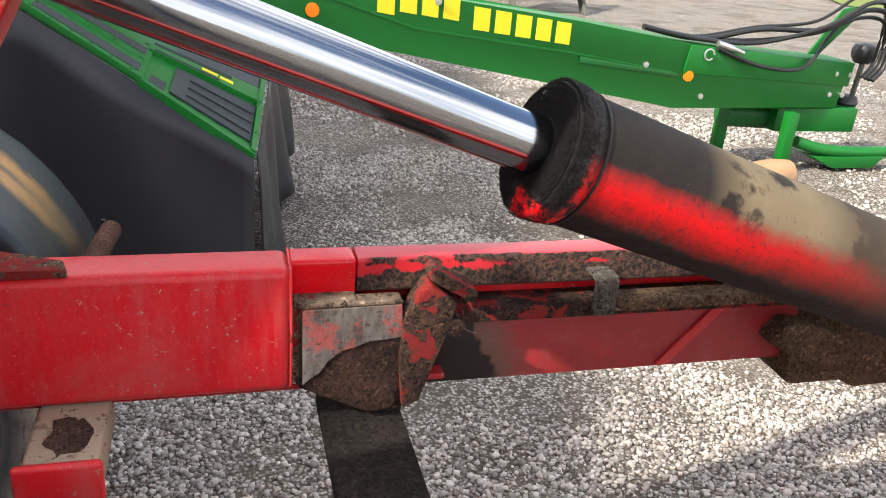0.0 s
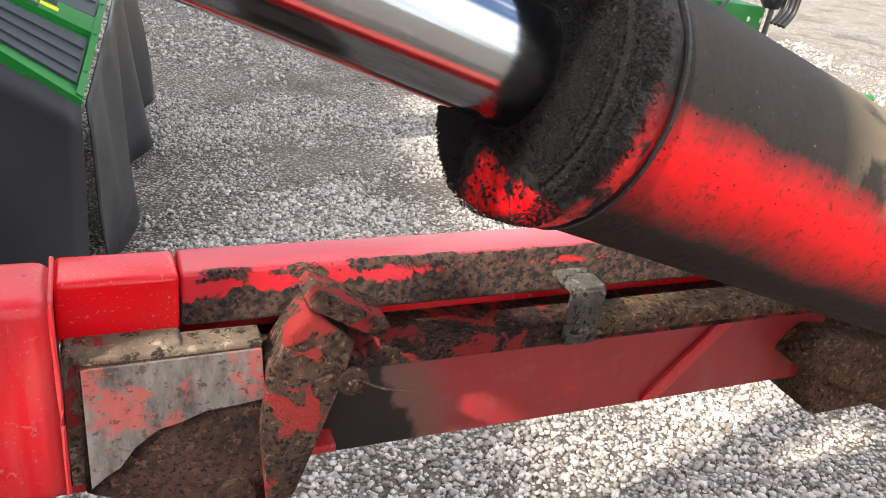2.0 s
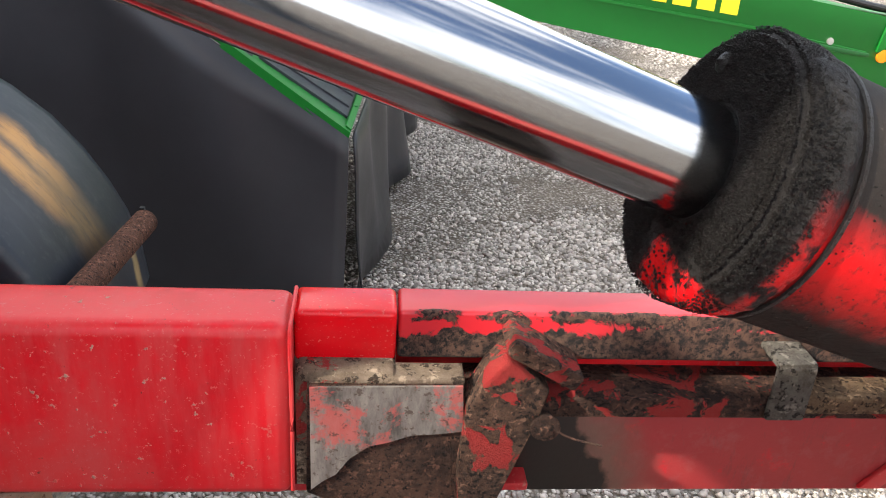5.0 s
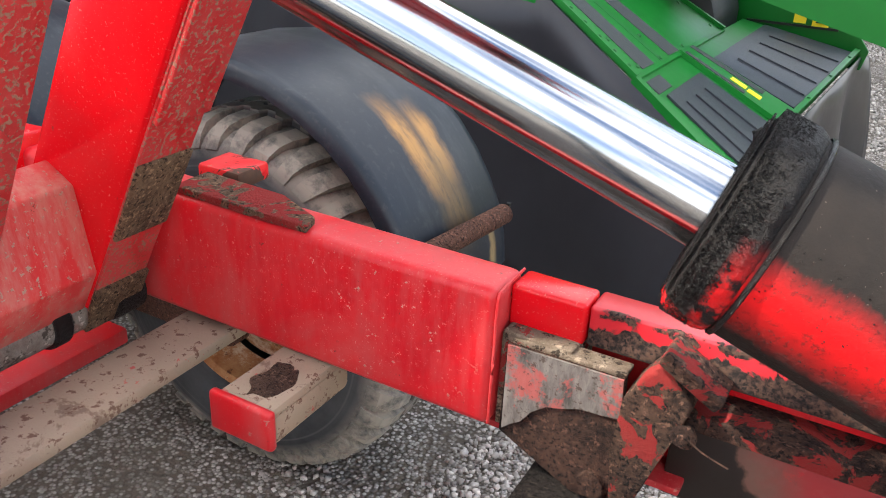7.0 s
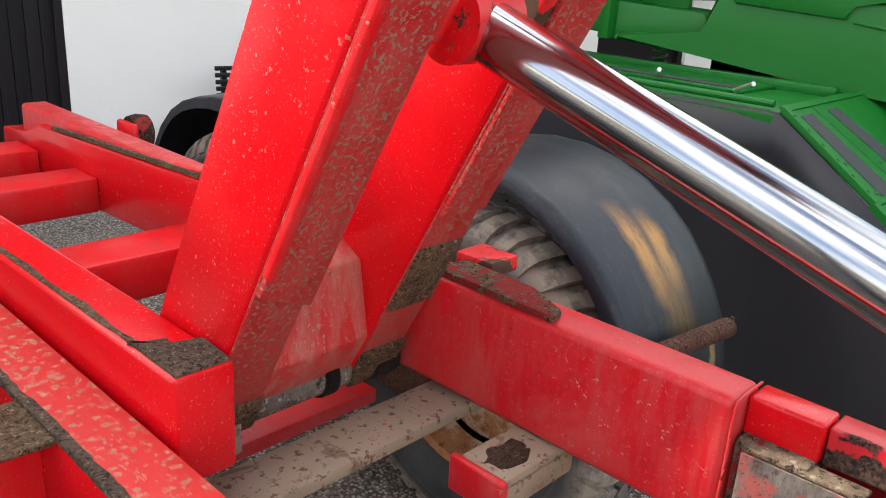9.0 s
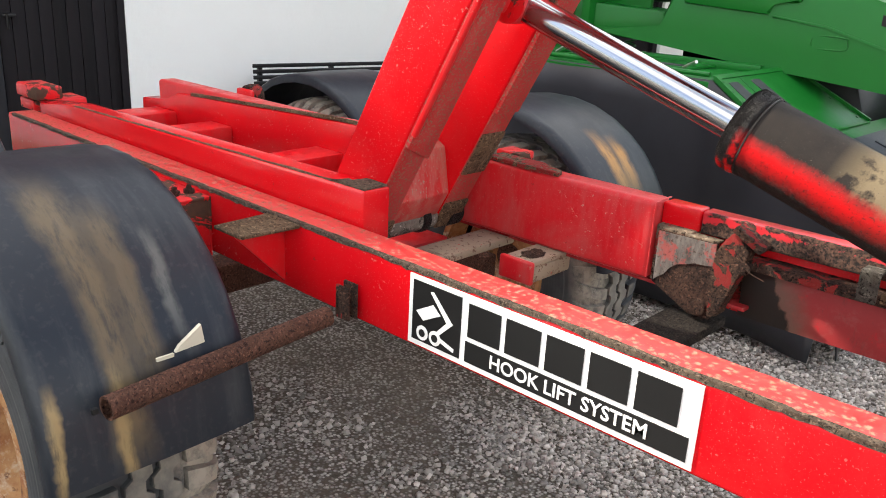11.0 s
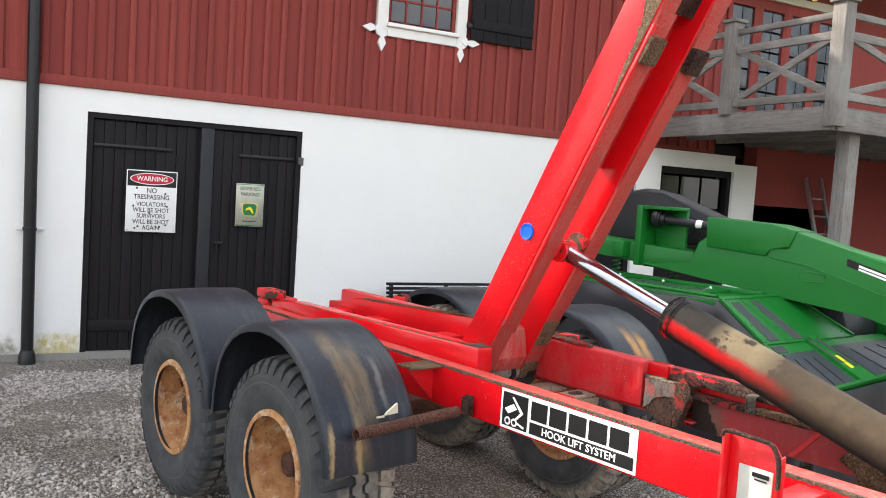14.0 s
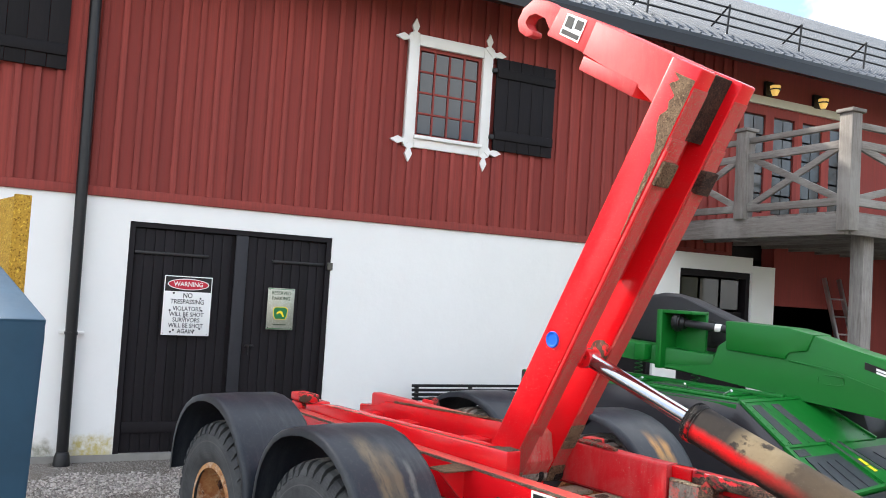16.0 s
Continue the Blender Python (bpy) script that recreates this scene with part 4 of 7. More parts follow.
cross_panel((BX, BY, BZ), (BX, BY + 1.55, BZ))
cross_panel((BX, BY + 1.55, BZ), (BX, -0.05, BZ))
cross_panel((BX, BY, BZ), (BX + 2.6, BY, BZ))
cross_panel((BX + 2.6, BY, BZ), (BX + 5.2, BY, BZ))

# ladder leaning under the balcony
ladder = thing("ladder", "aluminium ladder leaning under the balcony", "ladder")
on_wall(ladder)
for x in (10.6, 10.95):
    barn_part("stile", beam(Vector((x, -0.9, -0.05)), Vector((x + 0.05, -0.1, 2.5)), 0.02, 0.035), M_SCREEN, ladder)
for k in range(8):
    t = 0.1 + k * 0.11
    barn_part("rung", rod((10.6 + 0.05 * t, -0.9 + 0.8 * t, -0.05 + 2.55 * t), (10.95 + 0.05 * t, -0.9 + 0.8 * t, -0.05 + 2.55 * t), 0.014, n=8), M_SCREEN, ladder)

# slatted bench against the wall
bench = thing("bench", "black slatted garden bench against the white wall", "bench")
on_wall(bench)
for k in range(6):
    barn_part("back_slat", box(3.30, 4.95, -0.32 - 0.008 * k, -0.30 - 0.008 * k, 0.735 - 0.052 * k, 0.77 - 0.052 * k, 0.004), M_BLACK, bench)
for k in range(5):
    barn_part("seat_slat", box(3.30, 4.95, -0.48 - 0.085 * k, -0.41 - 0.085 * k, 0.315, 0.34, 0.004), M_BLACK, bench)
for x in (3.38, 4.12, 4.86):
    barn_part("leg", joined(box(x - 0.02, x + 0.02, -0.30, -0.26, -0.09, 0.76), box(x - 0.02, x + 0.02, -0.85, -0.81, -0.09, 0.32), box(x - 0.02, x + 0.02, -0.82, -0.28, 0.28, 0.315)), M_BLACK, bench)

# ---- hook lift trailer ----
trailer = thing("hook_lift_trailer", "red hook lift trailer with raised arm and tandem wheels on gravel", "trailer")

RAIL_TOP, RAIL_BOT = 1.015, 0.812


def rail_profile(y0, y1, z0, z1):
    return box(-2.25, 3.2, y0, y1, z0, z1, 0.012, seg=3)


near_rail = part("chassis_rail", rail_profile(-0.466, -0.355, RAIL_BOT, RAIL_TOP), M_RED_CLEAN, trailer, "bright red chassis rail with mud-specked top")
part("rail_cap", box(-2.24, 3.19, -0.462, -0.359, RAIL_TOP - 0.006, RAIL_TOP + 0.003, 0.002), M_RAILTOP, near_rail, "mud-spotted top of the rail")
EDGE_X = [-2.2 + 0.02 * i for i in range(262)]
part("worn_edge", prism([(x, -0.4672) for x in EDGE_X] + [(x, -0.451 + 0.010 * noise.noise(Vector((x * 6, 2, 0))) + 0.006 * noise.noise(Vector((x * 31, 2, 4)))) for x in EDGE_X[::-1]], RAIL_TOP - 0.002, RAIL_TOP + 0.0042, "xy"), M_BROWN, near_rail, "bare rusty edge")
part("worn_edge", prism([(x, RAIL_TOP + 0.004) for x in EDGE_X] + [(x, RAIL_TOP - 0.006 + 0.007 * noise.noise(Vector((x * 7, 5, 0))) + 0.006 * noise.noise(Vector((x * 37, 5, 4)))) for x in EDGE_X[::-1]], -0.4676, -0.460, "xz"), M_BROWN, near_rail)

# tilting subframe, two rails that drop a little towards the tail
def sagging(bm, start, slope):
    for v in bm.verts:
        v.co.z -= slope * max(0.0, start - v.co.x)
    return bm


SUB_TOP = 1.116
sub = part("subframe_rail", sagging(prism([(-2.22, 1.02), (-0.097, 0.93), (-0.097, SUB_TOP), (-1.95, SUB_TOP), (-2.22, 1.095)], -0.342, -0.241, "xz", 0.010), -0.1, 0.019), M_RED_CLEAN, trailer)
SUB_X = [-1.9 + 0.02 * i for i in range(90)]
part("worn_edge", sagging(prism([(x, -0.334 + 0.004 * noise.noise(Vector((x * 9, 1, 0)))) for x in SUB_X] + [(x, -0.321 + 0.008 * noise.noise(Vector((x * 8, 3, 0))) + 0.004 * noise.noise(Vector((x * 40, 3, 4)))) for x in SUB_X[::-1]], SUB_TOP - 0.002, SUB_TOP + 0.0022, "xy"), -0.1, 0.019), M_RUST_TAN, sub)
corner_edge = [(-0.245 + 0.0028 * k, -0.333 + 0.086 * k / 22 + 0.012 * noise.noise(Vector((k * 0.5, 0, 7))) - 0.012 * math.sin(k * 0.55)) for k in range(23)]
part("worn_corner", prism(corner_edge[:1] + [(-0.103, -0.336), (-0.103, -0.247)] + corner_edge[::-1][:-1], SUB_TOP - 0.002, SUB_TOP + 0.003, "xy"), M_BROWN, sub, "rubbed bare metal corner")
far_sub = part("subframe_rail", sagging(prism([(-2.35, 0.93), (-0.55, 0.93), (-0.55, SUB_TOP + 0.03), (-2.03, SUB_TOP + 0.02), (-2.12, 1.09), (-2.35, 1.09)], 0.205, 0.305, "xz", 0.010), -0.86, 0.048), M_RED_CLEAN, trailer)
part("worn_edge", sagging(prism([(x, 0.208 + 0.003 * noise.noise(Vector((x * 9, 1, 0)))) for x in SUB_X[:66]] + [(x, 0.219 + 0.008 * noise.noise(Vector((x * 7, 8, 0))) + 0.004 * noise.noise(Vector((x * 40, 3, 4)))) for x in SUB_X[65::-1]], SUB_TOP + 0.020, SUB_TOP + 0.0325, "xy"), -0.86, 0.048), M_RUST_TAN, far_sub)
for x0, x1, z in ((-2.20, -2.02, 0.995), (-1.72, -1.56, 1.0), (-0.98, -0.82, 1.02)):
    part("cross_member", box(x0, x1, -0.241, 0.205, z - 0.11, z, 0.010), M_RED, trailer)
part("rear_block", joined(box(-2.42, -2.20, -0.36, -0.24, 1.06, 1.12, 0.012), box(-2.44, -2.28, -0.34, -0.10, 1.0, 1.05, 0.01)), M_RED_CHIP, trailer, "chipped red block at the tail")
part("end_roller", lathe([(0, -0.03), (0.055, -0.03), (0.06, 0), (0.055, 0.03), (0, 0.03)], 24, Matrix.Translation((-1.72, 0.42, 1.09)) @ Matrix.Rotation(radians(90), 4, "X")), M_RUST_RED, trailer, "rust-edged red roller")
part("roller_post", box(-1.78, -1.66, 0.37, 0.395, 0.98, 1.13, 0.012), M_RED_CHIP, trailer)

# far chassis rail: a boxed part, then an open channel
far_box = part("chassis_rail", box(-2.25, 0.465, 0.241, 0.335, 0.885, 1.117, 0.016, seg=4), M_RED_DUSTY, trailer, "dusty red chassis rail with a rounded top edge")
part("wear_pad", prism([(-0.16, 0.25), (0.05, 0.243), (0.13, 0.243), (0.12, 0.28), (0.02, 0.325), (-0.16, 0.333)], 1.117, 1.131, "xy", 0.003), M_PAD, far_box, "worn plate edged in bare metal")
part("stop_lug", box(-0.20, -0.10, 0.345, 0.43, 1.10, 1.135, 0.008), M_RED_CHIP, far_box)
part("end_weld", tube([(0.4655, 0.243, 0.895), (0.466, 0.242, 1.0), (0.465, 0.245, 1.10), (0.465, 0.262, 1.114), (0.465, 0.33, 1.117)], 0.0025, 6), M_RED_DUSTY, far_box)
far_step = part("chassis_rail", box(0.465, 0.580, 0.285, 0.345, 1.045, 1.112, 0.007, seg=3), M_RED_CLEAN, trailer, "short stepped red rail section")
part("block", box(0.468, 0.58, 0.264, 0.34, 0.885, 1.044), M_LEDGE, far_step)
part("ledge", box(0.47, 0.578, 0.256, 0.30, 1.036, 1.052, 0.005), M_LEDGE, far_step, "mud-coated rusty ledge")
chan = part("chassis_rail", box(0.582, 2.6, 0.295, 0.352, 1.045, 1.108, 0.005, seg=3), M_FLAKED, trailer, "chipped red channel rail bare to rust")
part("web", box(0.582, 2.6, 0.332, 0.340, 0.84, 1.046), M_RED, chan, "dark grimy web of the channel")
part("lower_flange", box(0.66, 2.6, 0.258, 0.334, 1.008, 1.016, 0.003), M_RUST_RED, chan)
part("flange_lip", box(0.70, 2.6, 0.256, 0.262, 0.992, 1.018, 0.002), M_RUST_RED, chan, "rusty flange edge with red paint scraps")
part("side_plate", box(0.72, 1.52, 0.300, 0.312, 0.842, 1.005, 0.003), M_SIDE, chan, "faded red side plate with a black oil stain")
# Raised strip slanting over the side plate, brighter red than the plate.
part("slant_strip", prism([(1.20, 0.85), (1.23, 0.85), (1.36, 1.0), (1.33, 1.0)], 0.292, 0.30, "xz", 0.002), M_RED_DUSTY, chan)
part("bottom_plate", box(-0.4, 0.75, 0.27, 0.40, 0.868, 0.880, 0.003), M_RED_DARK, chan)
part("clip_bracket", joined(box(1.015, 1.062, 0.243, 0.252, 0.998, 1.072, 0.003), box(1.015, 1.062, 0.246, 0.31, 1.068, 1.076, 0.002)), M_CLIP, chan, "bent grey steel clip")
part("spacer_plate", box(1.068, 1.42, 0.2535, 0.30, 1.000, 1.024, 0.003), M_RUST_TAN, chan, "tan rusted flat bar")

# pivot plate with its ragged paint edge, and the locking lever
plate = part("pivot_plate", prism([(0.482, 1.04), (0.657, 1.044), (0.667, 0.822), (0.60, 0.823), (0.480, 0.884)], 0.250, 0.262, "xz", 0.003), M_RUST, trailer, "rust-scaled steel pivot plate")
upper_edge = [(0.486, 0.892), (0.50, 0.905), (0.515, 0.915), (0.53, 0.938), (0.552, 0.956), (0.575, 0.962), (0.60, 0.972), (0.63, 0.974), (0.660, 0.978)]
part("paint_layer", prism([(0.485, 1.037), (0.655, 1.040)] + upper_edge[::-1], 0.2465, 0.2505, "xz"), M_SCRAPED, plate, "scraped grey and red paint layer")
part("pin_head", lathe([(0, 0), (0.022, 0), (0.020, 0.006), (0, 0.007)], 24, Matrix.Translation((0.632, 0.249, 0.852)) @ Matrix.Rotation(radians(90), 4, "X")), M_RUST, plate)
part("plate_top", box(0.484, 0.657, 0.250, 0.285, 1.040, 1.047, 0.002), M_LEDGE, plate)
lever = part("locking_lever", prism([(0.664, 0.835), (0.694, 0.850), (0.722, 0.945), (0.742, 1.010), (0.752, 1.045), (0.700, 1.086), (0.680, 1.060), (0.660, 1.020), (0.655, 0.93)], 0.232, 0.282, "xz", 0.005), M_LEVER, trailer, "red locking lever flaking to rust")
LV = Matrix.Translation((0.742, 0.258, 1.078)) @ Matrix.Rotation(radians(30), 4, "Y")
part("cap", box(-0.046, 0.046, -0.030, 0.030, -0.010, 0.011, 0.004, m=LV), M_LEVER, lever, "square capped end with worn red paint")
part("pivot_pin", lathe([(0, 0), (0.007, 0), (0.008, 0.006), (0.017, 0.008), (0.017, 0.012), (0.011, 0.013), (0.011, 0.08)], 20, Matrix.Translation((0.748, 0.212, 1.003)) @ Matrix.Rotation(radians(-90), 4, "X")), M_RUST, lever)
part("split_pin", tube([(0.752, 0.214, 1.01), (0.775, 0.208, 1.0), (0.81, 0.205, 0.992)], 0.0013, 6), M_RUST, lever)
part("second_lever", prism([(0.69, 0.84), (0.72, 0.92), (0.74, 1.06), (0.715, 1.07), (0.675, 1.0)], 0.315, 0.35, "xz", 0.006), M_RUST_RED, trailer)

# cross members between the rails
part("cross_member", box(-0.175, -0.055, -0.355, 0.30, 0.845, 0.872, 0.006, m=pose(0, 0, 0, 0, 0, 0)), M_MUDMETAL, trailer, "mud-brown flat cross member")
part("cross_member", box(-0.175, -0.165, -0.355, 0.30, 0.79, 0.846), M_MUDMETAL, trailer)
part("cross_member", box(0.522, 0.672, -0.355, 0.36, 0.775, 0.805, 0.006), rusty("oil_soaked_dirt", (0.016, 0.012, 0.010), (0.052, 0.041, 0.033), 0, 0.8), trailer, "flat cross member caked in black oily dirt")
part("cross_member", box(-0.62, -0.44, -0.355, 0.30, 0.80, 0.86, 0.01), M_RED, trailer)
part("cross_member", prism([(0.33, 1.0), (0.43, 0.985), (0.43, 0.80), (0.25, 0.80)], 1.50, 1.86, "yz", 0.01), M_RUST_TAN, trailer, "tan rusty cross member")
part("lower_block", prism([(1.43, 0.905), (1.465, 0.948), (1.53, 0.938), (1.78, 0.845), (1.78, 0.782), (1.67, 0.780)], 0.25, 0.36, "xz", 0.010, seg=3), M_RUST_TAN, trailer, "tan-rusted red lug below the front rail")
foot = part("support_lug", joined(box(0.055, 0.172, 0.098, 0.30, 0.815, 0.868, 0.010), box(0.065, 0.172, 0.098, 0.30, 0.866, 0.885, 0.006)), M_MUDMETAL, trailer, "mud-covered red support lug")
part("lug_face", box(0.050, 0.177, 0.086, 0.104, 0.812, 0.886, 0.008, seg=3), M_RED_DUSTY, foot, "scuffed red end face")
part("dirt_hollow", prism([(0.120 + (0.036 + 0.016 * noise.noise(Vector((math.cos(a) * 1.3, math.sin(a) * 1.3, 5)))) * math.cos(a) + 0.004 * math.sin(5 * a), 0.165 + (0.046 + 0.02 * noise.noise(Vector((math.cos(a) * 2, math.sin(a) * 2, 8)))) * math.sin(a)) for a in [k * math.pi / 14 for k in range(28)]], 0.884, 0.8865, "xy"), rusty("wet_brown_dirt", (0.06, 0.035, 0.025), (0.14, 0.09, 0.06)), foot, "dark wet dirt in the hollow")

# gussets, pipes and side bracket
part("gusset", prism([(-0.355, -0.65), (-0.225, -0.65), (-0.215, -0.466), (-0.365, -0.466)], 1.004, 1.014, "xy", 0.003), M_RUST_TAN, trailer, "rust-topped gusset plate")
part("gusset_web", prism([(-0.64, 1.004), (-0.466, 1.004), (-0.466, 0.83)], -0.295, -0.285, "yz", 0.002), M_RED, trailer)
for side in (-1, 1):
    pipe = part("mudguard_stay", lathe([(0.020, 0), (0.026, 0), (0.026, 0.60), (0.020, 0.60)], 20, along((0.085, -1.175 if side < 0 else 1.095, 0.845), (0.03, 0.50 * side, 0.86))), M_RUST_PIPE, trailer, "rusty mudguard stay pipe")
    part("stay_clamp", joined(box(0.0, 0.05, min(0.486 * side, 0.494 * side), max(0.486 * side, 0.494 * side), 0.83, 0.925, 0.002), box(0.0, 0.05, min(0.512 * side, 0.520 * side), max(0.512 * side, 0.520 * side), 0.83, 0.92, 0.002), box(0.004, 0.012, min(0.466 * side, 0.52 * side), max(0.466 * side, 0.52 * side), 0.84, 0.90, 0.002)), M_RUST_RED, pipe, "bent rusty clamp plates")
holder = part("side_bracket", joined(
    prism([(1.478, 0.60), (1.655, 0.60), (1.655, 1.12), (1.625, 1.158), (1.478, 1.158)], -0.662, -0.652, "xz", 0.003),
    box(1.468, 1.478, -0.700, -0.652, 0.60, 1.160, 0.003),
    prism([(-0.652, 0.60), (-0.690, 0.60), (-0.694, 1.09), (-0.680, 1.125), (-0.652, 1.13)], 1.655, 1.664, "yz", 0.003),
    box(1.50, 1.512, -0.652, -0.466, 0.62, 0.98, 0.003),
    box(1.62, 1.72, -0.652, -0.466, 0.62, 1.00, 0.006)), M_RED, trailer, "folded red side bracket with rusty lip")
part("lip", tube([(1.468, -0.698, 1.150), (1.472, -0.694, 1.166), (1.49, -0.690, 1.170), (1.56, -0.688, 1.168), (1.625, -0.688, 1.164), (1.648, -0.688, 1.140), (1.660, -0.690, 1.105), (1.662, -0.690, 1.03)], 0.008, 8), M_RUST_RED, holder, "rust-edged rounded lip")
part("reflector", box(1.516, 1.634, -0.668, -0.662, 0.62, 1.070, 0.003), M_PALEPLATE, holder, "pale scuffed plate")
part("maker_mark", joined(box(1.565, 1.622, -0.6705, -0.668, 1.042, 1.056), box(1.573, 1.615, -0.6705, -0.668, 1.032, 1.036)), M_BLACKFILM, holder)

# maker's panel on the near rail
sticker = part("sticker", box(0.218, 0.98, -0.4695, -0.466, 0.824, 1.004), M_WHITEFILM, trailer, "white vinyl panel with black shapes and lettering")
def film(name, outline, mat, d=0.0, label=""):
    return part(name, prism(outline, -0.4715 - d, -0.4695 - d, "xz"), mat, sticker, label)
film("emblem", [(0.232, 0.838), (0.388, 0.838), (0.388, 0.992), (0.232, 0.992)], M_BLACKFILM)
film("emblem_line", [(0.245, 0.915), (0.30, 0.945), (0.325, 0.925), (0.27, 0.895)], M_WHITEFILM, 0.001)
film("emblem_line", [(0.29, 0.975), (0.30, 0.978), (0.365, 0.915), (0.31, 0.862), (0.302, 0.868), (0.345, 0.913)], M_WHITEFILM, 0.001)
film("emblem_line", [(0.31, 0.862), (0.37, 0.846), (0.372, 0.855), (0.315, 0.872)], M_WHITEFILM, 0.001)
for cx in (0.268, 0.31):
    film("emblem_wheel", [(cx + 0.019 * math.cos(a * math.pi / 9), 0.862 + 0.019 * math.sin(a * math.pi / 9)) for a in range(18)], M_WHITEFILM, 0.0015)
    film("emblem_hub", [(cx + 0.010 * math.cos(a * math.pi / 9), 0.862 + 0.010 * math.sin(a * math.pi / 9)) for a in range(18)], M_BLACKFILM, 0.0025)
for i in range(5):
    x = 0.41 + i * 0.109
    film("name_block", [(x, 0.902), (x + 0.094, 0.902), (x + 0.094, 0.985), (x, 0.985)], M_BLACKFILM)
film("bar", [(0.405, 0.838), (0.967, 0.838), (0.967, 0.890), (0.405, 0.890)], M_BLACKFILM)
lettering("HOOK LIFT SYSTEM", 0.046, Matrix.Translation((0.682, -0.4718, 0.864)) @ Matrix.Rotation(radians(90), 4, "X"), M_WHITEFILM, sticker)

# hook arm: two side boxes, web, jib and hook
ARM = Matrix.Translation((-0.297, 0, 0.915)) @ Matrix.Rotation(radians(-61.3), 4, "Y")
# in the arm's frame x runs up the arm and z across it, towards its back


def arm_box(x0, x1, y0, y1, z0, z1, bevel=0.008):
    return box(x0, x1, y0, y1, z0, z1, bevel, m=ARM, seg=3)


arm = part("hook_arm", arm_box(0.02, 2.39, -0.24, -0.128, -0.06, 0.128, 0.010), M_RED_CLEAN, trailer, "bright red box-section hook arm")
part("front_skin", arm_box(0.04, 2.3, -0.237, -0.131, -0.064, -0.058, 0.002), M_RED_SPLASH, arm, "mud-flecked underside")
part("wear_plate", prism([(0.40, -0.236), (0.44, -0.236), (2.06, -0.236), (2.06, -0.125), (0.345, -0.125)], 0.061, 0.074, "xy", 0.003, m=ARM @ Matrix.Diagonal((1, 1, -1, 1))), M_RED_SPLASH, arm, "welded wear plate flecked with mud")
part("edge_weld", arm_box(0.44, 2.0, -0.239, -0.222, -0.079, -0.062, 0.005), M_RED, arm)
part("foot_cap", arm_box(0.015, 0.10, -0.238, -0.130, -0.072, -0.060, 0.003), M_RUST_TAN, arm, "rubbed rusty foot")
side = part("arm_side", arm_box(0.02, 2.39, 0.085, 0.197, -0.06, 0.128, 0.010), M_RED_CLEAN, arm)
part("front_skin", arm_box(0.04, 2.3, 0.088, 0.194, -0.064, -0.058, 0.002), M_RED_SPLASH, side)
part("wear_plate", arm_box(0.48, 2.06, 0.089, 0.193, -0.074, -0.061, 0.003), M_RED_SPLASH, side)
part("wear_patch", arm_box(0.24, 0.40, 0.088, 0.194, -0.070, -0.060, 0.003), M_RUST_TAN, side, "rubbed rusty patch")
part("foot_cap", arm_box(0.015, 0.12, 0.087, 0.195, -0.072, -0.060, 0.003), M_RUST_TAN, side)
part("saddle", prism([(0.06, -0.055), (0.16, -0.057), (0.275, 0.035), (0.275, 0.10), (0.06, 0.10)], -0.131, 0.088, "xz", 0.006, m=ARM), M_RED_SADDLE, arm, "dusty red saddle between the arm sides")
part("web", arm_box(1.25, 2.38, -0.130, 0.087, 0.07, 0.12, 0.004), M_RED_DUSTY, arm)
part("web", arm_box(2.05, 2.38, -0.130, 0.087, 0.0, 0.07, 0.004), M_RUST, arm, "oil-blackened web")
part("rubbing_block", arm_box(1.83, 1.95, -0.236, -0.131, -0.10, -0.06, 0.006), M_RUST_TAN, arm, "rust-brown rubbing block")
part("rubbing_block", arm_box(1.83, 1.95, 0.088, 0.194, -0.10, -0.06, 0.006), M_RUST, arm)
WORN = [1.55 + 0.012 * k for k in range(66)]
part("worn_patch", prism([(x, -0.052 + 0.004 * noise.noise(Vector((x * 30, 0, 2)))) for x in WORN] + [(x, -0.050 + 0.15 * max(0.04, (x - 1.5) / 0.85) ** 1.6 * (0.75 + 0.8 * noise.noise(Vector((x * 6, 1, 2))) + 0.4 * noise.noise(Vector((x * 28, 1, 5))))) for x in WORN[::-1]], -0.2425, -0.2395, "xz", m=ARM), M_RUST_TAN, arm, "paint worn to brown primer")
part("jib", joined(
    prism([(2.135, 0.12), (2.39, 0.12), (2.395, 0.74), (2.21, 0.74), (2.20, 0.30), (2.165, 0.17)], -0.175, 0.13, "xz", 0.010, m=ARM),
    prism([(2.135, 0.30), (2.205, 0.30), (2.21, 0.72), (2.135, 0.715)], -0.18, 0.135, "xz", 0.008, m=ARM)), M_RED_JIB, arm, "matt red jib with pinkish glare haze in its paint")
part("jib_head", prism([(2.215, 0.73), (2.40, 0.73), (2.385, 1.10), (2.215, 1.12)], -0.115, 0.075, "xz", 0.010, m=ARM), M_RED_JIB, arm)
hook_out = [(2.23, 1.08), (2.37, 1.10), (2.385, 1.28), (2.36, 1.40), (2.29, 1.46), (2.21, 1.465), (2.16, 1.42), (2.15, 1.34), (2.175, 1.29), (2.20, 1.30), (2.195, 1.36), (2.22, 1.40), (2.27, 1.39), (2.30, 1.34), (2.30, 1.24), (2.25, 1.19)]
part("hook", prism(hook_out, -0.06, 0.02, "xz", 0.008, m=ARM), M_RED_JIB, arm, "forged hook with worn grey throat")
decal = part("decal", prism([(2.25, 0.86), (2.375, 0.86), (2.37, 1.02), (2.25, 1.02)], -0.1185, -0.1155, "xz", m=ARM), M_WHITEFILM, arm)
part("decal_mark", prism([(2.30, 0.945), (2.36, 0.95), (2.36, 1.005), (2.30, 1.005)], -0.1205, -0.1185, "xz", m=ARM), M_BLACKFILM, decal)
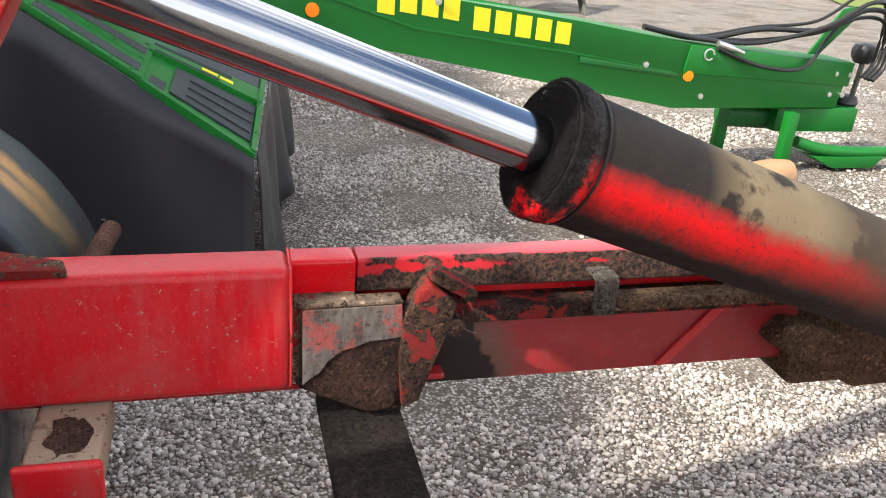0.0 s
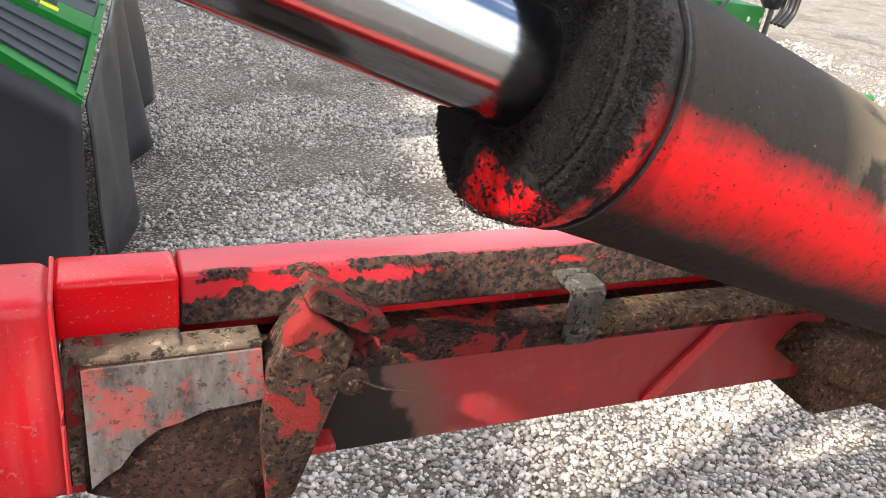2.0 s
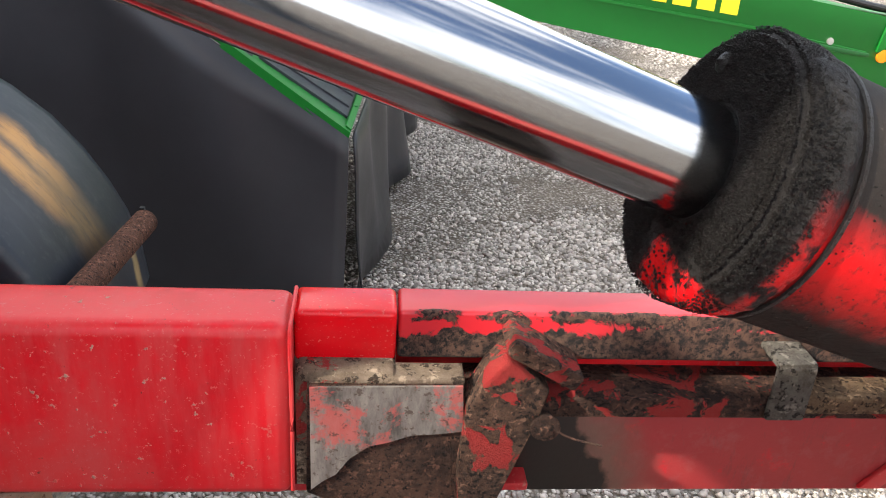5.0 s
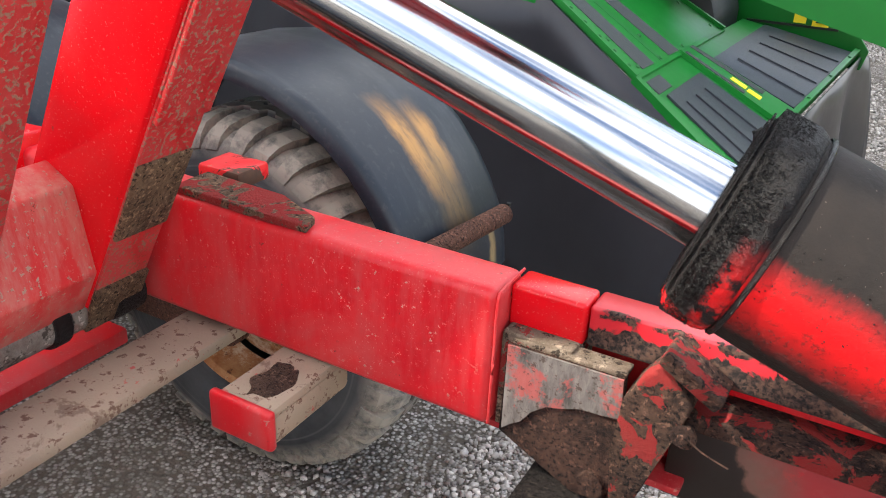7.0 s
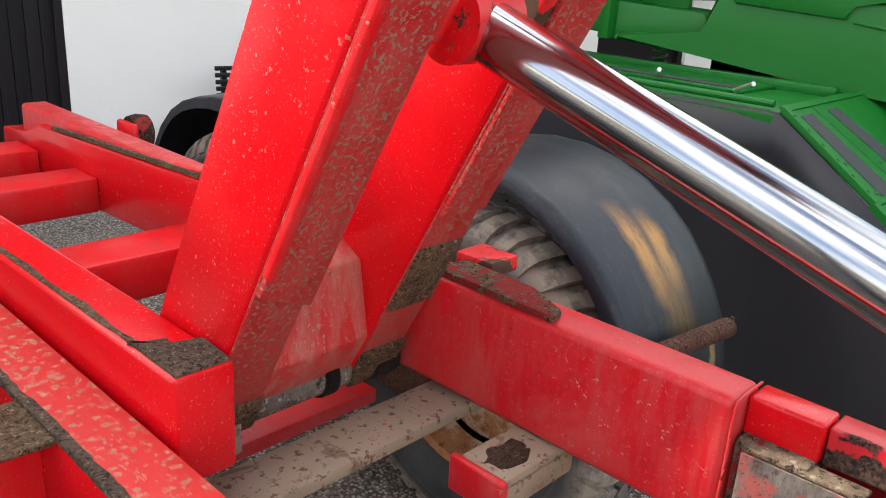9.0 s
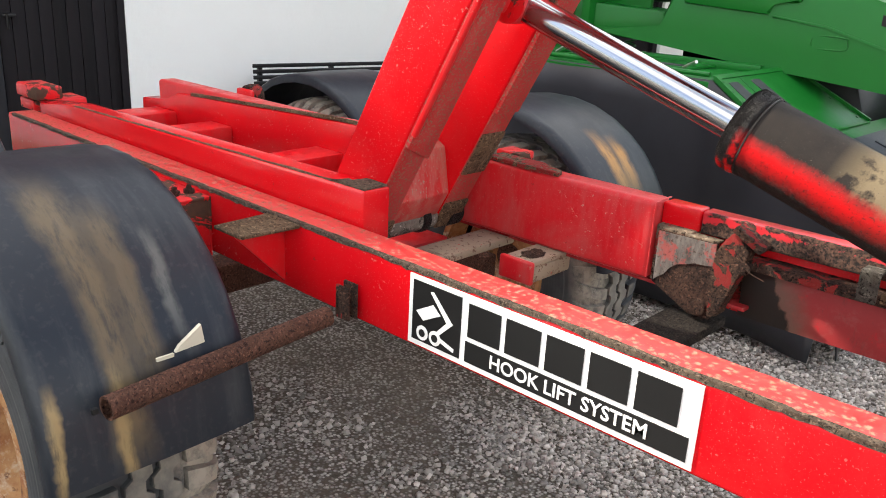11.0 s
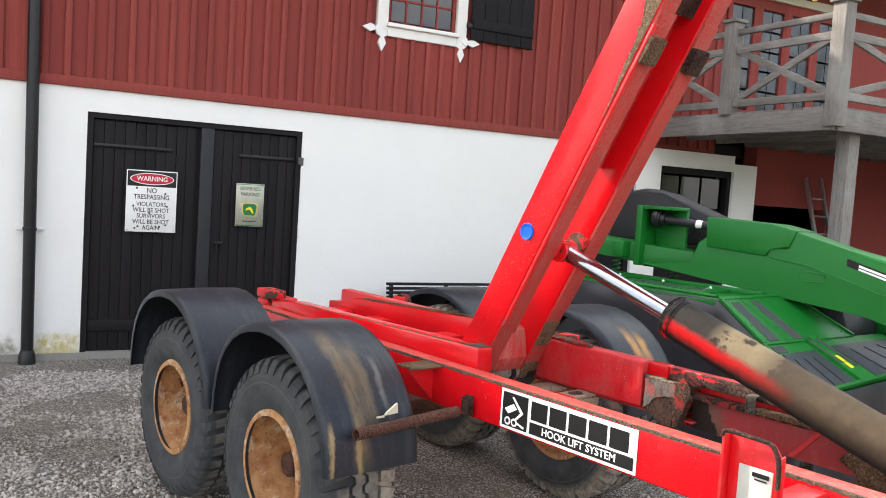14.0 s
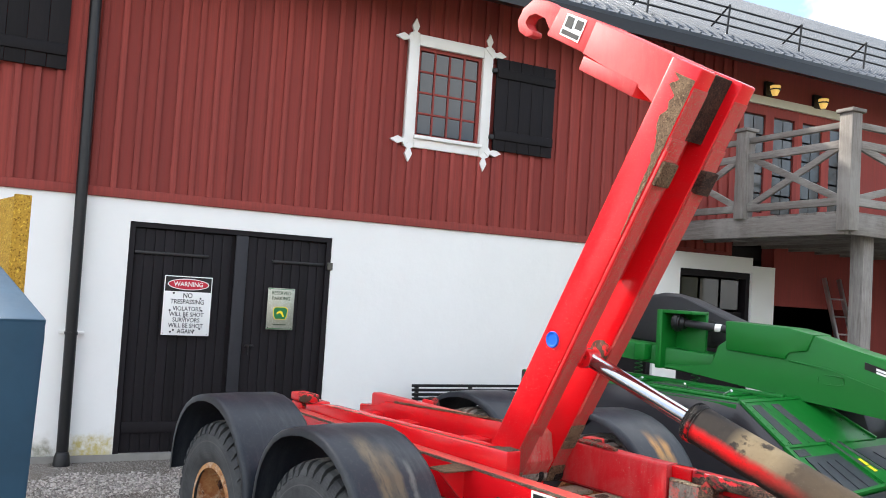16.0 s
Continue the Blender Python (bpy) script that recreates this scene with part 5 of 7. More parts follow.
part("decal_bar", prism([(2.26, 0.87), (2.285, 0.87), (2.285, 1.01), (2.26, 1.01)], -0.1205, -0.1185, "xz", m=ARM), M_BLACKFILM, decal)
part("decal_bar", prism([(2.31, 0.87), (2.36, 0.87), (2.36, 0.925), (2.31, 0.925)], -0.1205, -0.1185, "xz", m=ARM), M_BLACKFILM, decal)
CAP = ARM @ Matrix.Translation((0.884, -0.2405, 0.05)) @ Matrix.Rotation(radians(90), 4, "X")
cap = part("plug", lathe([(0, 0.006), (0.030, 0.006), (0.033, 0.009), (0.040, 0.010), (0.0425, 0.006), (0.043, -0.002), (0, -0.002)], 40, CAP), M_BLUE, arm, "round blue plastic plug")
for y in (-0.112, 0.085):
    part("joint_boss", lathe([(0, 0), (0.055, 0), (0.055, 0.016), (0, 0.016)], 28, ARM @ Matrix.Translation((0.86, y, -0.01)) @ Matrix.Rotation(radians(90), 4, "X")), M_RED_CHIP, arm)
part("boss_lug", arm_box(0.82, 0.92, -0.128, -0.103, -0.07, 0.0, 0.006), M_RED_CHIP, arm)
part("boss_lug", arm_box(0.82, 0.92, 0.060, 0.085, -0.07, 0.0, 0.006), M_RED_CHIP, arm)

# pivot shaft at the arm's foot
shaft = part("pivot_shaft", rod((-0.255, -0.24, 0.935), (-0.255, 0.205, 0.935), 0.042, n=32), M_SHAFT, trailer, "dusty steel pivot shaft stained with rust")
part("collar", lathe([(0.040, 0), (0.047, 0), (0.049, 0.004), (0.049, 0.030), (0.046, 0.034), (0.040, 0.034)], 32, along((-0.255, 0.022, 0.935), (-0.255, 0.2, 0.935))), M_GREASE, shaft, "black greasy collar")
part("collar", lathe([(0.040, 0), (0.050, 0), (0.052, 0.006), (0.052, 0.060), (0.040, 0.060)], 32, along((-0.255, 0.145, 0.935), (-0.255, 0.3, 0.935))), M_GREASE, shaft)
part("shaft_bearing", box(-0.31, -0.21, -0.241, -0.16, 0.86, 0.925, 0.008), M_MUDMETAL, shaft)
part("cross_member", box(-0.40, -0.27, -0.24, 0.205, 0.80, 0.832, 0.005), M_RED_DUSTY, trailer, "dusty red cross member under the arm")

# lifting cylinder
CA, CB = Vector((0.147, 0.0, 1.624)), Vector((0.766, 0.002, 1.399))
axis = (CB - CA).normalized()
CYL = Matrix.Translation(CB) @ Matrix.Rotation(radians(3.0), 4, "Z") @ Matrix.Rotation(math.atan2(-axis.z, axis.x), 4, "Y")
cyl = new("lift_cylinder", mesh_of(lathe([(0, 0.02), (0.0855, 0.02), (0.0855, 1.55), (0, 1.55)], 72, Matrix.Rotation(radians(90), 4, "Y")), M_BARREL))
cyl.parent, cyl.matrix_basis, cyl.matrix_parent_inverse = trailer, CYL @ Matrix.Diagonal((1.0, 1.07, 1.07, 1)), Matrix.Identity(4)
cyl["label"] = "large greasy hydraulic cylinder with a wiped red band"
def cyl_part(name, bm, mat, label=""):
    ob = new(name, mesh_of(bm, mat))
    ob.parent, ob.matrix_parent_inverse = cyl, Matrix.Identity(4)
    if label:
        ob["label"] = label
    return ob


def crusty(profile, n, amount, seed):
    """A turned part whose skin is lumpy with grit."""
    bm = lathe(profile, n, Matrix.Rotation(radians(90), 4, "Y"), smooth=60)
    bmesh.ops.subdivide_edges(bm, edges=bm.edges[:], cuts=1, use_grid_fill=True)
    for v in bm.verts:
        v.co += v.normal * amount * (0.7 * noise.noise(v.co * 45 + Vector((seed, 0, 0))) + 0.6 * noise.noise(v.co * 130) + 0.5 * noise.noise(v.co * 300))
    return finish(bm, 60)


cyl_part("gland", crusty([(0.042, 0.0), (0.055, -0.002), (0.066, -0.002), (0.078, -0.001), (0.086, 0.003), (0.090, 0.012), (0.0905, 0.022), (0.0905, 0.034), (0.088, 0.042), (0.086, 0.044)], 128, 0.0016, 3), M_COLLAR, "gland end caked in black gritty grease")
for ang, rr in ((62, 0.066), (-8, 0.064)):
    cyl_part("gland_plug", lathe([(0, -0.010), (0.003, -0.007), (0.007, -0.005), (0.010, 0.003), (0, 0.004)], 16, Matrix.Translation((0, rr * math.cos(radians(ang)), rr * math.sin(radians(ang)))) @ Matrix.Rotation(radians(90), 4, "Y")), M_GREASE)
cyl_part("wiper", lathe([(0.0377, -0.002), (0.0392, -0.003), (0.0396, 0.002), (0.038, 0.004)], 64, Matrix.Rotation(radians(90), 4, "Y")), M_GREASE)
cyl_part("seam", lathe([(0.0872, 0.046), (0.0885, 0.047), (0.0885, 0.050), (0.0872, 0.051)], 72, Matrix.Rotation(radians(90), 4, "Y")), M_GREASE, "black grease line behind the gland")


def grit(n, seed, place, smin, smax):
    """Loose grains stuck in the grease, in one mesh."""
    rng = random.Random(seed)
    bm_v, bm_f = [], []
    for k in range(n):
        p, nrm = place(rng)
        q = Vector((rng.uniform(-1, 1), rng.uniform(-1, 1), rng.uniform(-1, 1))).normalized()
        u = nrm.cross(q).normalized()
        w = nrm.cross(u)
        r = rng.uniform(smin, smax)
        base = len(bm_v)
        bm_v += [p + u * r, p + w * r * 0.8, p - u * r * 0.9, p - w * r, p + nrm * r * rng.uniform(0.7, 1.3) + u * r * 0.3]
        bm_f += [(base, base + 1, base + 4), (base + 1, base + 2, base + 4), (base + 2, base + 3, base + 4), (base + 3, base, base + 4)]
    me = bpy.data.meshes.new("grit")
    me.from_pydata(bm_v, [], bm_f)
    bm = bmesh.new()
    bm.from_mesh(me)
    return bm


def on_face(rng):
    while True:
        a, r = rng.uniform(0, 6.283), 0.089 * math.sqrt(rng.uniform(0.2, 1))
        y, z = r * math.cos(a), r * math.sin(a)
        if z < -0.046 and -0.066 < y < 0.012 and rng.random() < 0.93:
            continue
        return Vector((0.0045 if r > 0.084 else -0.001 if r > 0.078 else -0.0026, y, z)), Vector((-1, 0, 0))


def on_rim(rng):
    a, x = rng.uniform(0, 6.283), rng.uniform(0.004, 0.030)
    d = Vector((0, math.cos(a), math.sin(a)))
    return d * 0.0905 + Vector((x, 0, 0)), d


def on_barrel(rng):
    a, x = rng.uniform(2.6, 6.9), 0.05 + 0.75 * rng.random() ** 1.5
    d = Vector((0, math.cos(a), math.sin(a)))
    return d * 0.0853 + Vector((x, 0, 0)), d


cyl_part("grit", grit(15000, 1, on_face, 0.0006, 0.0016), M_GREASE, "coarse black grit in the grease")["kind"] = "stuff"
cyl_part("grit", grit(4500, 2, on_rim, 0.0005, 0.0013), M_GREASE)["kind"] = "stuff"
cyl_part("grit", grit(1500, 3, on_barrel, 0.0004, 0.0012), M_GREASE)["kind"] = "stuff"
ro = cyl_part("rod", lathe([(0, -0.66), (0.0375, -0.66), (0.0375, 0.1), (0, 0.1)], 96, Matrix.Rotation(radians(90), 4, "Y")), M_CHROME, "polished chrome piston rod")
cyl_part("rod_eye", lathe([(0, -0.045), (0.05, -0.045), (0.05, 0.045), (0, 0.045)], 32, Matrix.Translation((-0.665, 0, 0)) @ Matrix.Rotation(radians(90), 4, "X")), M_RED_CHIP)
cyl_part("base_eye", lathe([(0, -0.06), (0.085, -0.06), (0.085, 0.06), (0, 0.06)], 32, Matrix.Translation((1.58, 0, 0)) @ Matrix.Rotation(radians(90), 4, "X")), M_RED_CHIP)
part("cylinder_mount", box(2.10, 2.45, -0.18, 0.07, 0.70, 0.86, 0.01), M_RED, trailer)
part("front_cross_member", box(2.2, 2.35, -0.36, 0.30, 0.80, 0.95, 0.01), M_RED, trailer)
part("drawbar", prism([(-0.36, 3.1), (0.30, 3.1), (0.06, 4.6), (-0.12, 4.6)], 0.80, 0.95, "xy", 0.01, m=Matrix(((0, 1, 0, 0), (1, 0, 0, 0), (0, 0, 1, 0), (0, 0, 0, 1)))), M_RED, trailer)
part("drawbar_leg", box(4.3, 4.42, -0.09, 0.03, 0.0, 0.85, 0.008), M_RED, trailer)

# wheels
TYRE_R, TYRE_W = 0.528, 0.42


def tyre_mesh():
    """Carcass, forty lugs on either shoulder and two wavy centre ribs."""
    half = TYRE_W / 2
    prof = [(0.262, 0.165), (0.285, 0.185), (0.31, 0.198), (0.36, 0.210), (0.42, 0.206), (0.455, 0.196), (0.475, 0.182), (0.493, 0.158), (0.503, 0.125), (0.508, 0.06), (0.509, 0.0)]
    prof = [(r, -y) for r, y in prof] + [(r, y) for r, y in prof[-2::-1]]
    carcass = lathe(prof, 96, Matrix.Rotation(radians(-90), 4, "X"), smooth=40)
    top = [(0.450, 0.203), (0.485, 0.192), (0.510, 0.170), (0.523, 0.135), (0.5275, 0.085)]
    low = [(0.440, 0.190), (0.470, 0.175), (0.490, 0.155), (0.500, 0.130), (0.504, 0.085)]
    verts, faces = [], []
    for side in (-1, 1):
        for i in range(40):
            c = 2 * math.pi * (i + (0.5 if side > 0 else 0)) / 40
            b = len(verts)
            for k in range(5):
                w = 0.050 + 0.006 * math.sin(i * 2.3 + k)
                lean = 0.02 * (k - 2) * (1 if i % 2 else 0.6)
                for (r, y), ww in ((top[k], w * 0.92), (low[k], w)):
                    for e in (-1, 1):
                        a = c + lean + e * ww
                        verts.append((r * math.cos(a), side * y, r * math.sin(a)))
            for k in range(4):
                p, q = b + 4 * k, b + 4 * k + 4
                faces += [(p, p + 1, q + 1, q), (p, q, q + 2, p + 2), (p + 1, p + 3, q + 3, q + 1)]
            faces += [(b, b + 2, b + 3, b + 1), (b + 16, b + 17, b + 19, b + 18)]
    for yc in (-0.034, 0.034):
        b, n = len(verts), 240
        for i in range(n):
            a = 2 * math.pi * i / n
            z = 0.010 * (1 if (i // 3) % 2 else -1)
            for r, y in ((0.500, yc - 0.026 + z), (0.5275, yc - 0.024 + z), (0.5275, yc + 0.024 + z), (0.500, yc + 0.026 + z)):
                verts.append((r * math.cos(a), y, r * math.sin(a)))
        for i in range(n):
            p, q = b + 4 * i, b + 4 * ((i + 1) % n)
            faces += [(p + k, q + k, q + k + 1, p + k + 1) for k in range(3)]
    me = bpy.data.meshes.new("lugs")
    me.from_pydata(verts, [], faces)
    bm = bmesh.new()
    bm.from_mesh(me)
    bmesh.ops.recalc_face_normals(bm, faces=bm.faces)
    return joined(carcass, bm)


def rim_mesh():
    h = TYRE_W / 2
    prof = [(0.245, -h + 0.02), (0.272, -h + 0.022), (0.279, -h + 0.034), (0.272, -h + 0.044), (0.262, -h + 0.05), (0.254, -h + 0.07), (0.250, -h + 0.12), (0.236, -h + 0.15), (0.228, -h + 0.26), (0.224, 0.06), (0.17, 0.075), (0.12, 0.06), (0.095, 0.06), (0.095, 0.04), (0, 0.04)]
    inside = [(0.262, h - 0.05), (0.279, h - 0.034), (0.272, h - 0.022), (0.25, h - 0.03), (0.24, 0.07)]
    M90 = Matrix.Rotation(radians(-90), 4, "X")
    return joined(lathe(prof, 72, M90), lathe(inside, 72, M90))


tyre_me, rim_me = mesh_of(tyre_mesh(), M_TYRE), mesh_of(rim_mesh(), M_RIM)
hub_me = mesh_of(joined(lathe([(0, -0.10), (0.05, -0.10), (0.06, -0.09), (0.062, 0.05), (0.0, 0.05)], 28, Matrix.Rotation(radians(-90), 4, "X")), lathe([(0.06, 0.0), (0.115, 0.0), (0.115, 0.02), (0.06, 0.02)], 28, Matrix.Rotation(radians(-90), 4, "X"))), M_RUST_PIPE)
nut_me = mesh_of(lathe([(0, -0.03), (0.014, -0.03), (0.016, 0.03), (0, 0.03)], 6, Matrix.Rotation(radians(-90), 4, "X")), M_RUST_PIPE)
valve_me = mesh_of(joined(rod((0, 0, 0.20), (0, -0.06, 0.175), 0.006, n=8), box(-0.02, 0.02, -0.05, 0.02, 0.205, 0.236, 0.004)), M_RUST_PIPE)
fender_profile = [(0.60, 0.135), (0.590, 0.22), (0.568, 0.30), (0.535, 0.37), (0.492, 0.44), (0.435, 0.51), (0.365, 0.57), (0.28, 0.622), (0.18, 0.662), (0.07, 0.684), (-0.05, 0.686), (-0.16, 0.670), (-0.26, 0.640), (-0.35, 0.592), (-0.43, 0.52), (-0.485, 0.44), (-0.52, 0.35), (-0.54, 0.25), (-0.548, 0.14)]


def fender_mesh(y0, y1, outer, stretch=1.0):
    """A moulded mudguard shell, its edges turned down and its outer lip rounded."""
    bm = bmesh.new()
    lip = -1 if outer < 0 else 1
    cross = [(y0, -0.035), (y0 + 0.002, -0.012), (y0 + 0.012, -0.003), (y0 + 0.035, 0.0), ((y0 + y1) / 2, 0.004), (y1 - 0.035, 0.0), (y1 - 0.012, -0.003), (y1 - 0.002, -0.012), (y1, -0.035)]
    inside = [(y, d - 0.008) for y, d in cross[::-1]]
    ringdef = cross + inside
    rings = []
    n = len(fender_profile)
    for i, (px, pz) in enumerate(fender_profile):
        a, b = fender_profile[max(i - 1, 0)], fender_profile[min(i + 1, n - 1)]
        t = Vector((b[0] - a[0], 0, b[1] - a[1])).normalized()
        nrm = Vector((t.z, 0, -t.x)) * -1
        if nrm.dot(Vector((px, 0, pz - 0.05))) < 0:
            nrm = -nrm
        rings.append([bm.verts.new(Vector((px * stretch, y, pz)) + nrm * d) for y, d in ringdef])
    m = len(ringdef)
    for r0, r1 in zip(rings, rings[1:]):
        for k in range(m):
            bm.faces.new((r0[k], r0[(k + 1) % m], r1[(k + 1) % m], r1[k]))
    bm.faces.new(rings[0])
    bm.faces.new(rings[-1][::-1])
    return finish(bm, 50)


def wheel_at(x, side):
    w = new("wheel", tyre_me)
    w.data = tyre_me
    w.parent, w.matrix_basis = trailer, Matrix.Translation((x, -1.035 if side < 0 else 0.965, TYRE_R - 0.008)) @ Matrix.Rotation(radians(0 if side < 0 else 180), 4, "Z") @ Matrix.Rotation(radians(37 * x), 4, "Y")
    w["label"] = "wide worn tyre on a rusty cream rim"
    for nm, me in (("rim", rim_me), ("hub", hub_me), ("valve", valve_me)):
        ob = new(nm, me)
        ob.parent = w
    for k in range(8):
        a = 2 * math.pi * k / 8
        ob = new("wheel_nut", nut_me)
        ob.parent = w
        ob.location = (0.085 * math.cos(a), 0.0, 0.085 * math.sin(a))
    return w


for side in (-1, 1):
    for x in (-0.545, -1.75):
        wheel_at(x, side)
        g = new("mudguard", mesh_of(fender_mesh(*((-1.285, -0.80) if side < 0 else (0.73, 1.215)), side), M_FENDER_PLAIN if x < -1 else M_FENDER_NEAR if side < 0 else M_FENDER_FAR))
        g.parent, g.location = trailer, (x, 0, 0.485 if x < -1 and side > 0 else 0.525)
        g["label"] = "black plastic mudguard wiped with brown mud"
        ob = new("drain_slot", mesh_of(joined(*(box(0.596, 0.606, min(side * a, side * (a + 0.012)), max(side * a, side * (a + 0.012)), 0.30, 0.312) for a in (0.86, 1.18))), M_BLACK))
        ob.parent = g
    part("bogie_beam", box(-1.80, -0.50, min(0.70 * side, 0.78 * side), max(0.70 * side, 0.78 * side), 0.44, 0.58, 0.012), M_RUST_PIPE, trailer)
    part("hanger", prism([(-1.38, 0.82), (-1.0, 0.82), (-1.06, 0.56), (-1.30, 0.56)], min(0.36 * side, 0.42 * side), max(0.36 * side, 0.42 * side), "xz", 0.01), M_RED, trailer)
part("axle", box(-1.23, -1.09, -0.72, 0.72, 0.45, 0.57, 0.010), M_RUST_PIPE, trailer, "rusty centre axle of the bogie")
hb = part("bolt_bracket", joined(box(-1.00, -0.66, -0.60, -0.466, 0.985, 0.997, 0.003), prism([(-0.58, 0.985), (-0.466, 0.985), (-0.466, 0.80)], -0.675, -0.663, "yz", 0.002), box(-1.00, -0.66, -0.475, -0.466, 0.82, 0.985, 0.002)), M_RED_CHIP, trailer, "red bolted bracket on the rail's side")
for x, y in ((-0.73, -0.55), (-0.86, -0.55), (-0.73, -0.50)):
    part("bolt", lathe([(0, 0), (0.017, 0), (0.017, 0.014), (0.008, 0.014), (0.008, 0.026), (0, 0.026)], 6, Matrix.Translation((x, y, 0.997))), M_RUST, hb)
st = part("fender_mark", prism([(-0.995, 0.892), (-0.925, 0.896), (-0.932, 0.940), (-0.955, 0.925), (-0.985, 0.905)], 0.030, 0.040, "yz"), M_CREAM, trailer, "torn cream maker's label on the mudguard")
part("fender_mark_text", box(0.036, 0.0415, -1.04, -1.0, 0.885, 0.893), M_CREAM, st)

# ---- green mower standing behind the trailer ----
mower = thing("mower_conditioner", "green drawn mower with black skirts and long drawbar", "mower")


def boom_y(x):
    return 3.25 + 0.22 * (x - 0.8)


def boom_piece(outline, thick, bevel=0.012, lift=0.0):
    """A flat-sided piece of the drawbar: outline in x and z, set along its slanting run."""
    bm = prism(outline, -thick / 2, thick / 2, "xz", bevel)
    for v in bm.verts:
        v.co.y += boom_y(v.co.x) + 0.13 + lift
    return bm


boom = part("drawbar", boom_piece([(-1.10, 1.36), (-1.45, 1.36), (-1.42, 1.40), (-1.0, 1.42), (-0.98, 1.60), (-0.90, 1.66), (-0.40, 1.770), (-0.21, 1.752), (0.13, 1.648), (0.36, 1.600), (0.80, 1.420), (1.38, 1.18), (2.44, 1.06), (3.27, 0.93), (4.86, 0.77), (4.80, 0.43), (3.23, 0.51), (2.37, 0.68), (1.15, 0.92), (0.28, 1.17), (-0.6, 1.27)], 0.26, 0.02), M_GREEN, mower, "long glossy green drawbar")
part("upper_rib", boom_piece([(-0.40, 1.545), (-0.12, 1.508), (0.31, 1.372), (1.38, 1.03), (2.40, 0.885), (3.20, 0.745), (3.20, 0.735), (2.40, 0.872), (1.38, 1.015), (0.31, 1.357), (-0.12, 1.494), (-0.40, 1.532)], 0.275, 0.003), M_GREEN, boom)
part("cover", boom_piece([(-0.905, 1.818), (-0.40, 1.800), (-0.215, 1.760), (-0.265, 1.620), (-0.405, 1.615), (-0.420, 1.545), (-0.89, 1.578)], 0.30, 0.012), M_GREEN, boom, "green folded guard")
part("tail_piece", boom_piece([(3.29, 0.92), (4.87, 0.775), (4.86, 0.60), (3.26, 0.74)], 0.285, 0.008), M_GREEN, boom)
part("slot_plate", boom_piece([(2.45, 0.86), (3.22, 0.735), (3.22, 0.715), (2.45, 0.82)], 0.29, 0.004), M_GREEN_D, boom)
part("lift_eye", tube([(-0.09 + 0.075 * max(-0.7, min(0.7, 1.2 * math.cos(a))) / 0.7 + 0.018 * math.cos(a), boom_y(-0.09) - 0.001 + 0.22 * 0.09 * math.cos(a), 1.418 + 0.036 * math.sin(a)) for a in [k * math.pi / 10 for k in range(21)]], 0.0045, 6), M_GREEN, boom, "rim of a rounded slot")
# lettering of the maker is drawn as plain yellow blocks
for i in range(4):
    x = 1.16 + 0.125 * i
    z = 1.148 - (x - 1.16) * 0.13 + (0.02 if i else 0)
    part("name_block", boom_piece([(x, z - 0.045), (x + 0.095, z - 0.06), (x + 0.095, z + 0.05), (x, z + 0.065)], 0.268, 0.0), M_YELLOW, boom)
for i in range(5):
    x = 1.72 + 0.135 * i
    z = 1.070 - (x - 1.72) * 0.14
    part("name_block", boom_piece([(x, z - 0.055), (x + 0.10, z - 0.068), (x + 0.10, z + 0.055), (x, z + 0.068)], 0.268, 0.0), M_YELLOW, boom)
for x, z in ((0.82, 1.11), (3.31, 0.72)):
    part("reflector", lathe([(0, 0), (0.036, 0), (0.034, 0.012), (0, 0.015)], 24, Matrix.Translation((x, boom_y(x) - 0.005, z)) @ Matrix.Rotation(radians(90), 4, "X")), M_ORANGE, boom, "round amber reflector")
for x, z in ((4.70, 0.70), (4.84, 0.69), (4.68, 0.55), (4.82, 0.54), (3.45, 0.58), (2.95, 0.80), (1.5, 1.16)):
    part("bolt", lathe([(0, 0), (0.02, 0), (0.018, 0.012), (0, 0.014)], 12, Matrix.Translation((x, boom_y(x) - 0.002, z)) @ Matrix.Rotation(radians(90), 4, "X")), M_BOLT, boom)
decal = part("dealer_mark", boom_piece([(0.14, 1.585), (0.62, 1.43), (0.62, 1.375), (0.14, 1.53)], 0.266, 0.0), M_BLACKFILM, boom)
part("dealer_line", boom_piece([(0.22, 1.545), (0.60, 1.425), (0.60, 1.408), (0.22, 1.527)], 0.268, 0.0), M_WHITEFILM, decal)
part("dealer_line", boom_piece([(0.22, 1.520), (0.60, 1.400), (0.60, 1.385), (0.22, 1.505)], 0.268, 0.0), M_WHITEFILM, decal)

# hoses at the coupling end
for k, (h, r) in enumerate(((0.42, 0.016), (0.36, 0.018), (0.30, 0.014), (0.46, 0.012))):
    y = boom_y(4.0) - 0.02 + 0.04 * k
    part("hose", tube([(2.9, boom_y(2.9) + 0.02, 1.03), (3.4, y - 0.1, 0.95), (3.9, y, 0.93 + 0.08 * (k % 2)), (4.4, y + 0.02, 0.86 + h * 0.45), (4.75, y + 0.05, 0.82 + h * 0.95), (5.0, y + 0.08, 0.85 + h * 0.7), (5.02, y + 0.08, 0.80), (4.92, y + 0.05, 0.68)], r, 8), M_HOSE, mower)
part("hose", tube([(3.5, boom_y(3.5) - 0.03, 0.90), (3.9, boom_y(3.9) - 0.05, 0.78), (4.3, boom_y(4.3) - 0.05, 0.76), (4.5, boom_y(4.5) - 0.02, 0.95), (4.65, boom_y(4.6), 1.12)], 0.014, 8), M_HOSE, mower)
part("hose_holder", boom_piece([(4.48, 0.82), (4.60, 0.82), (4.92, 1.10), (4.86, 1.16), (4.74, 1.14)], 0.02, 0.004), M_GREEN, mower)
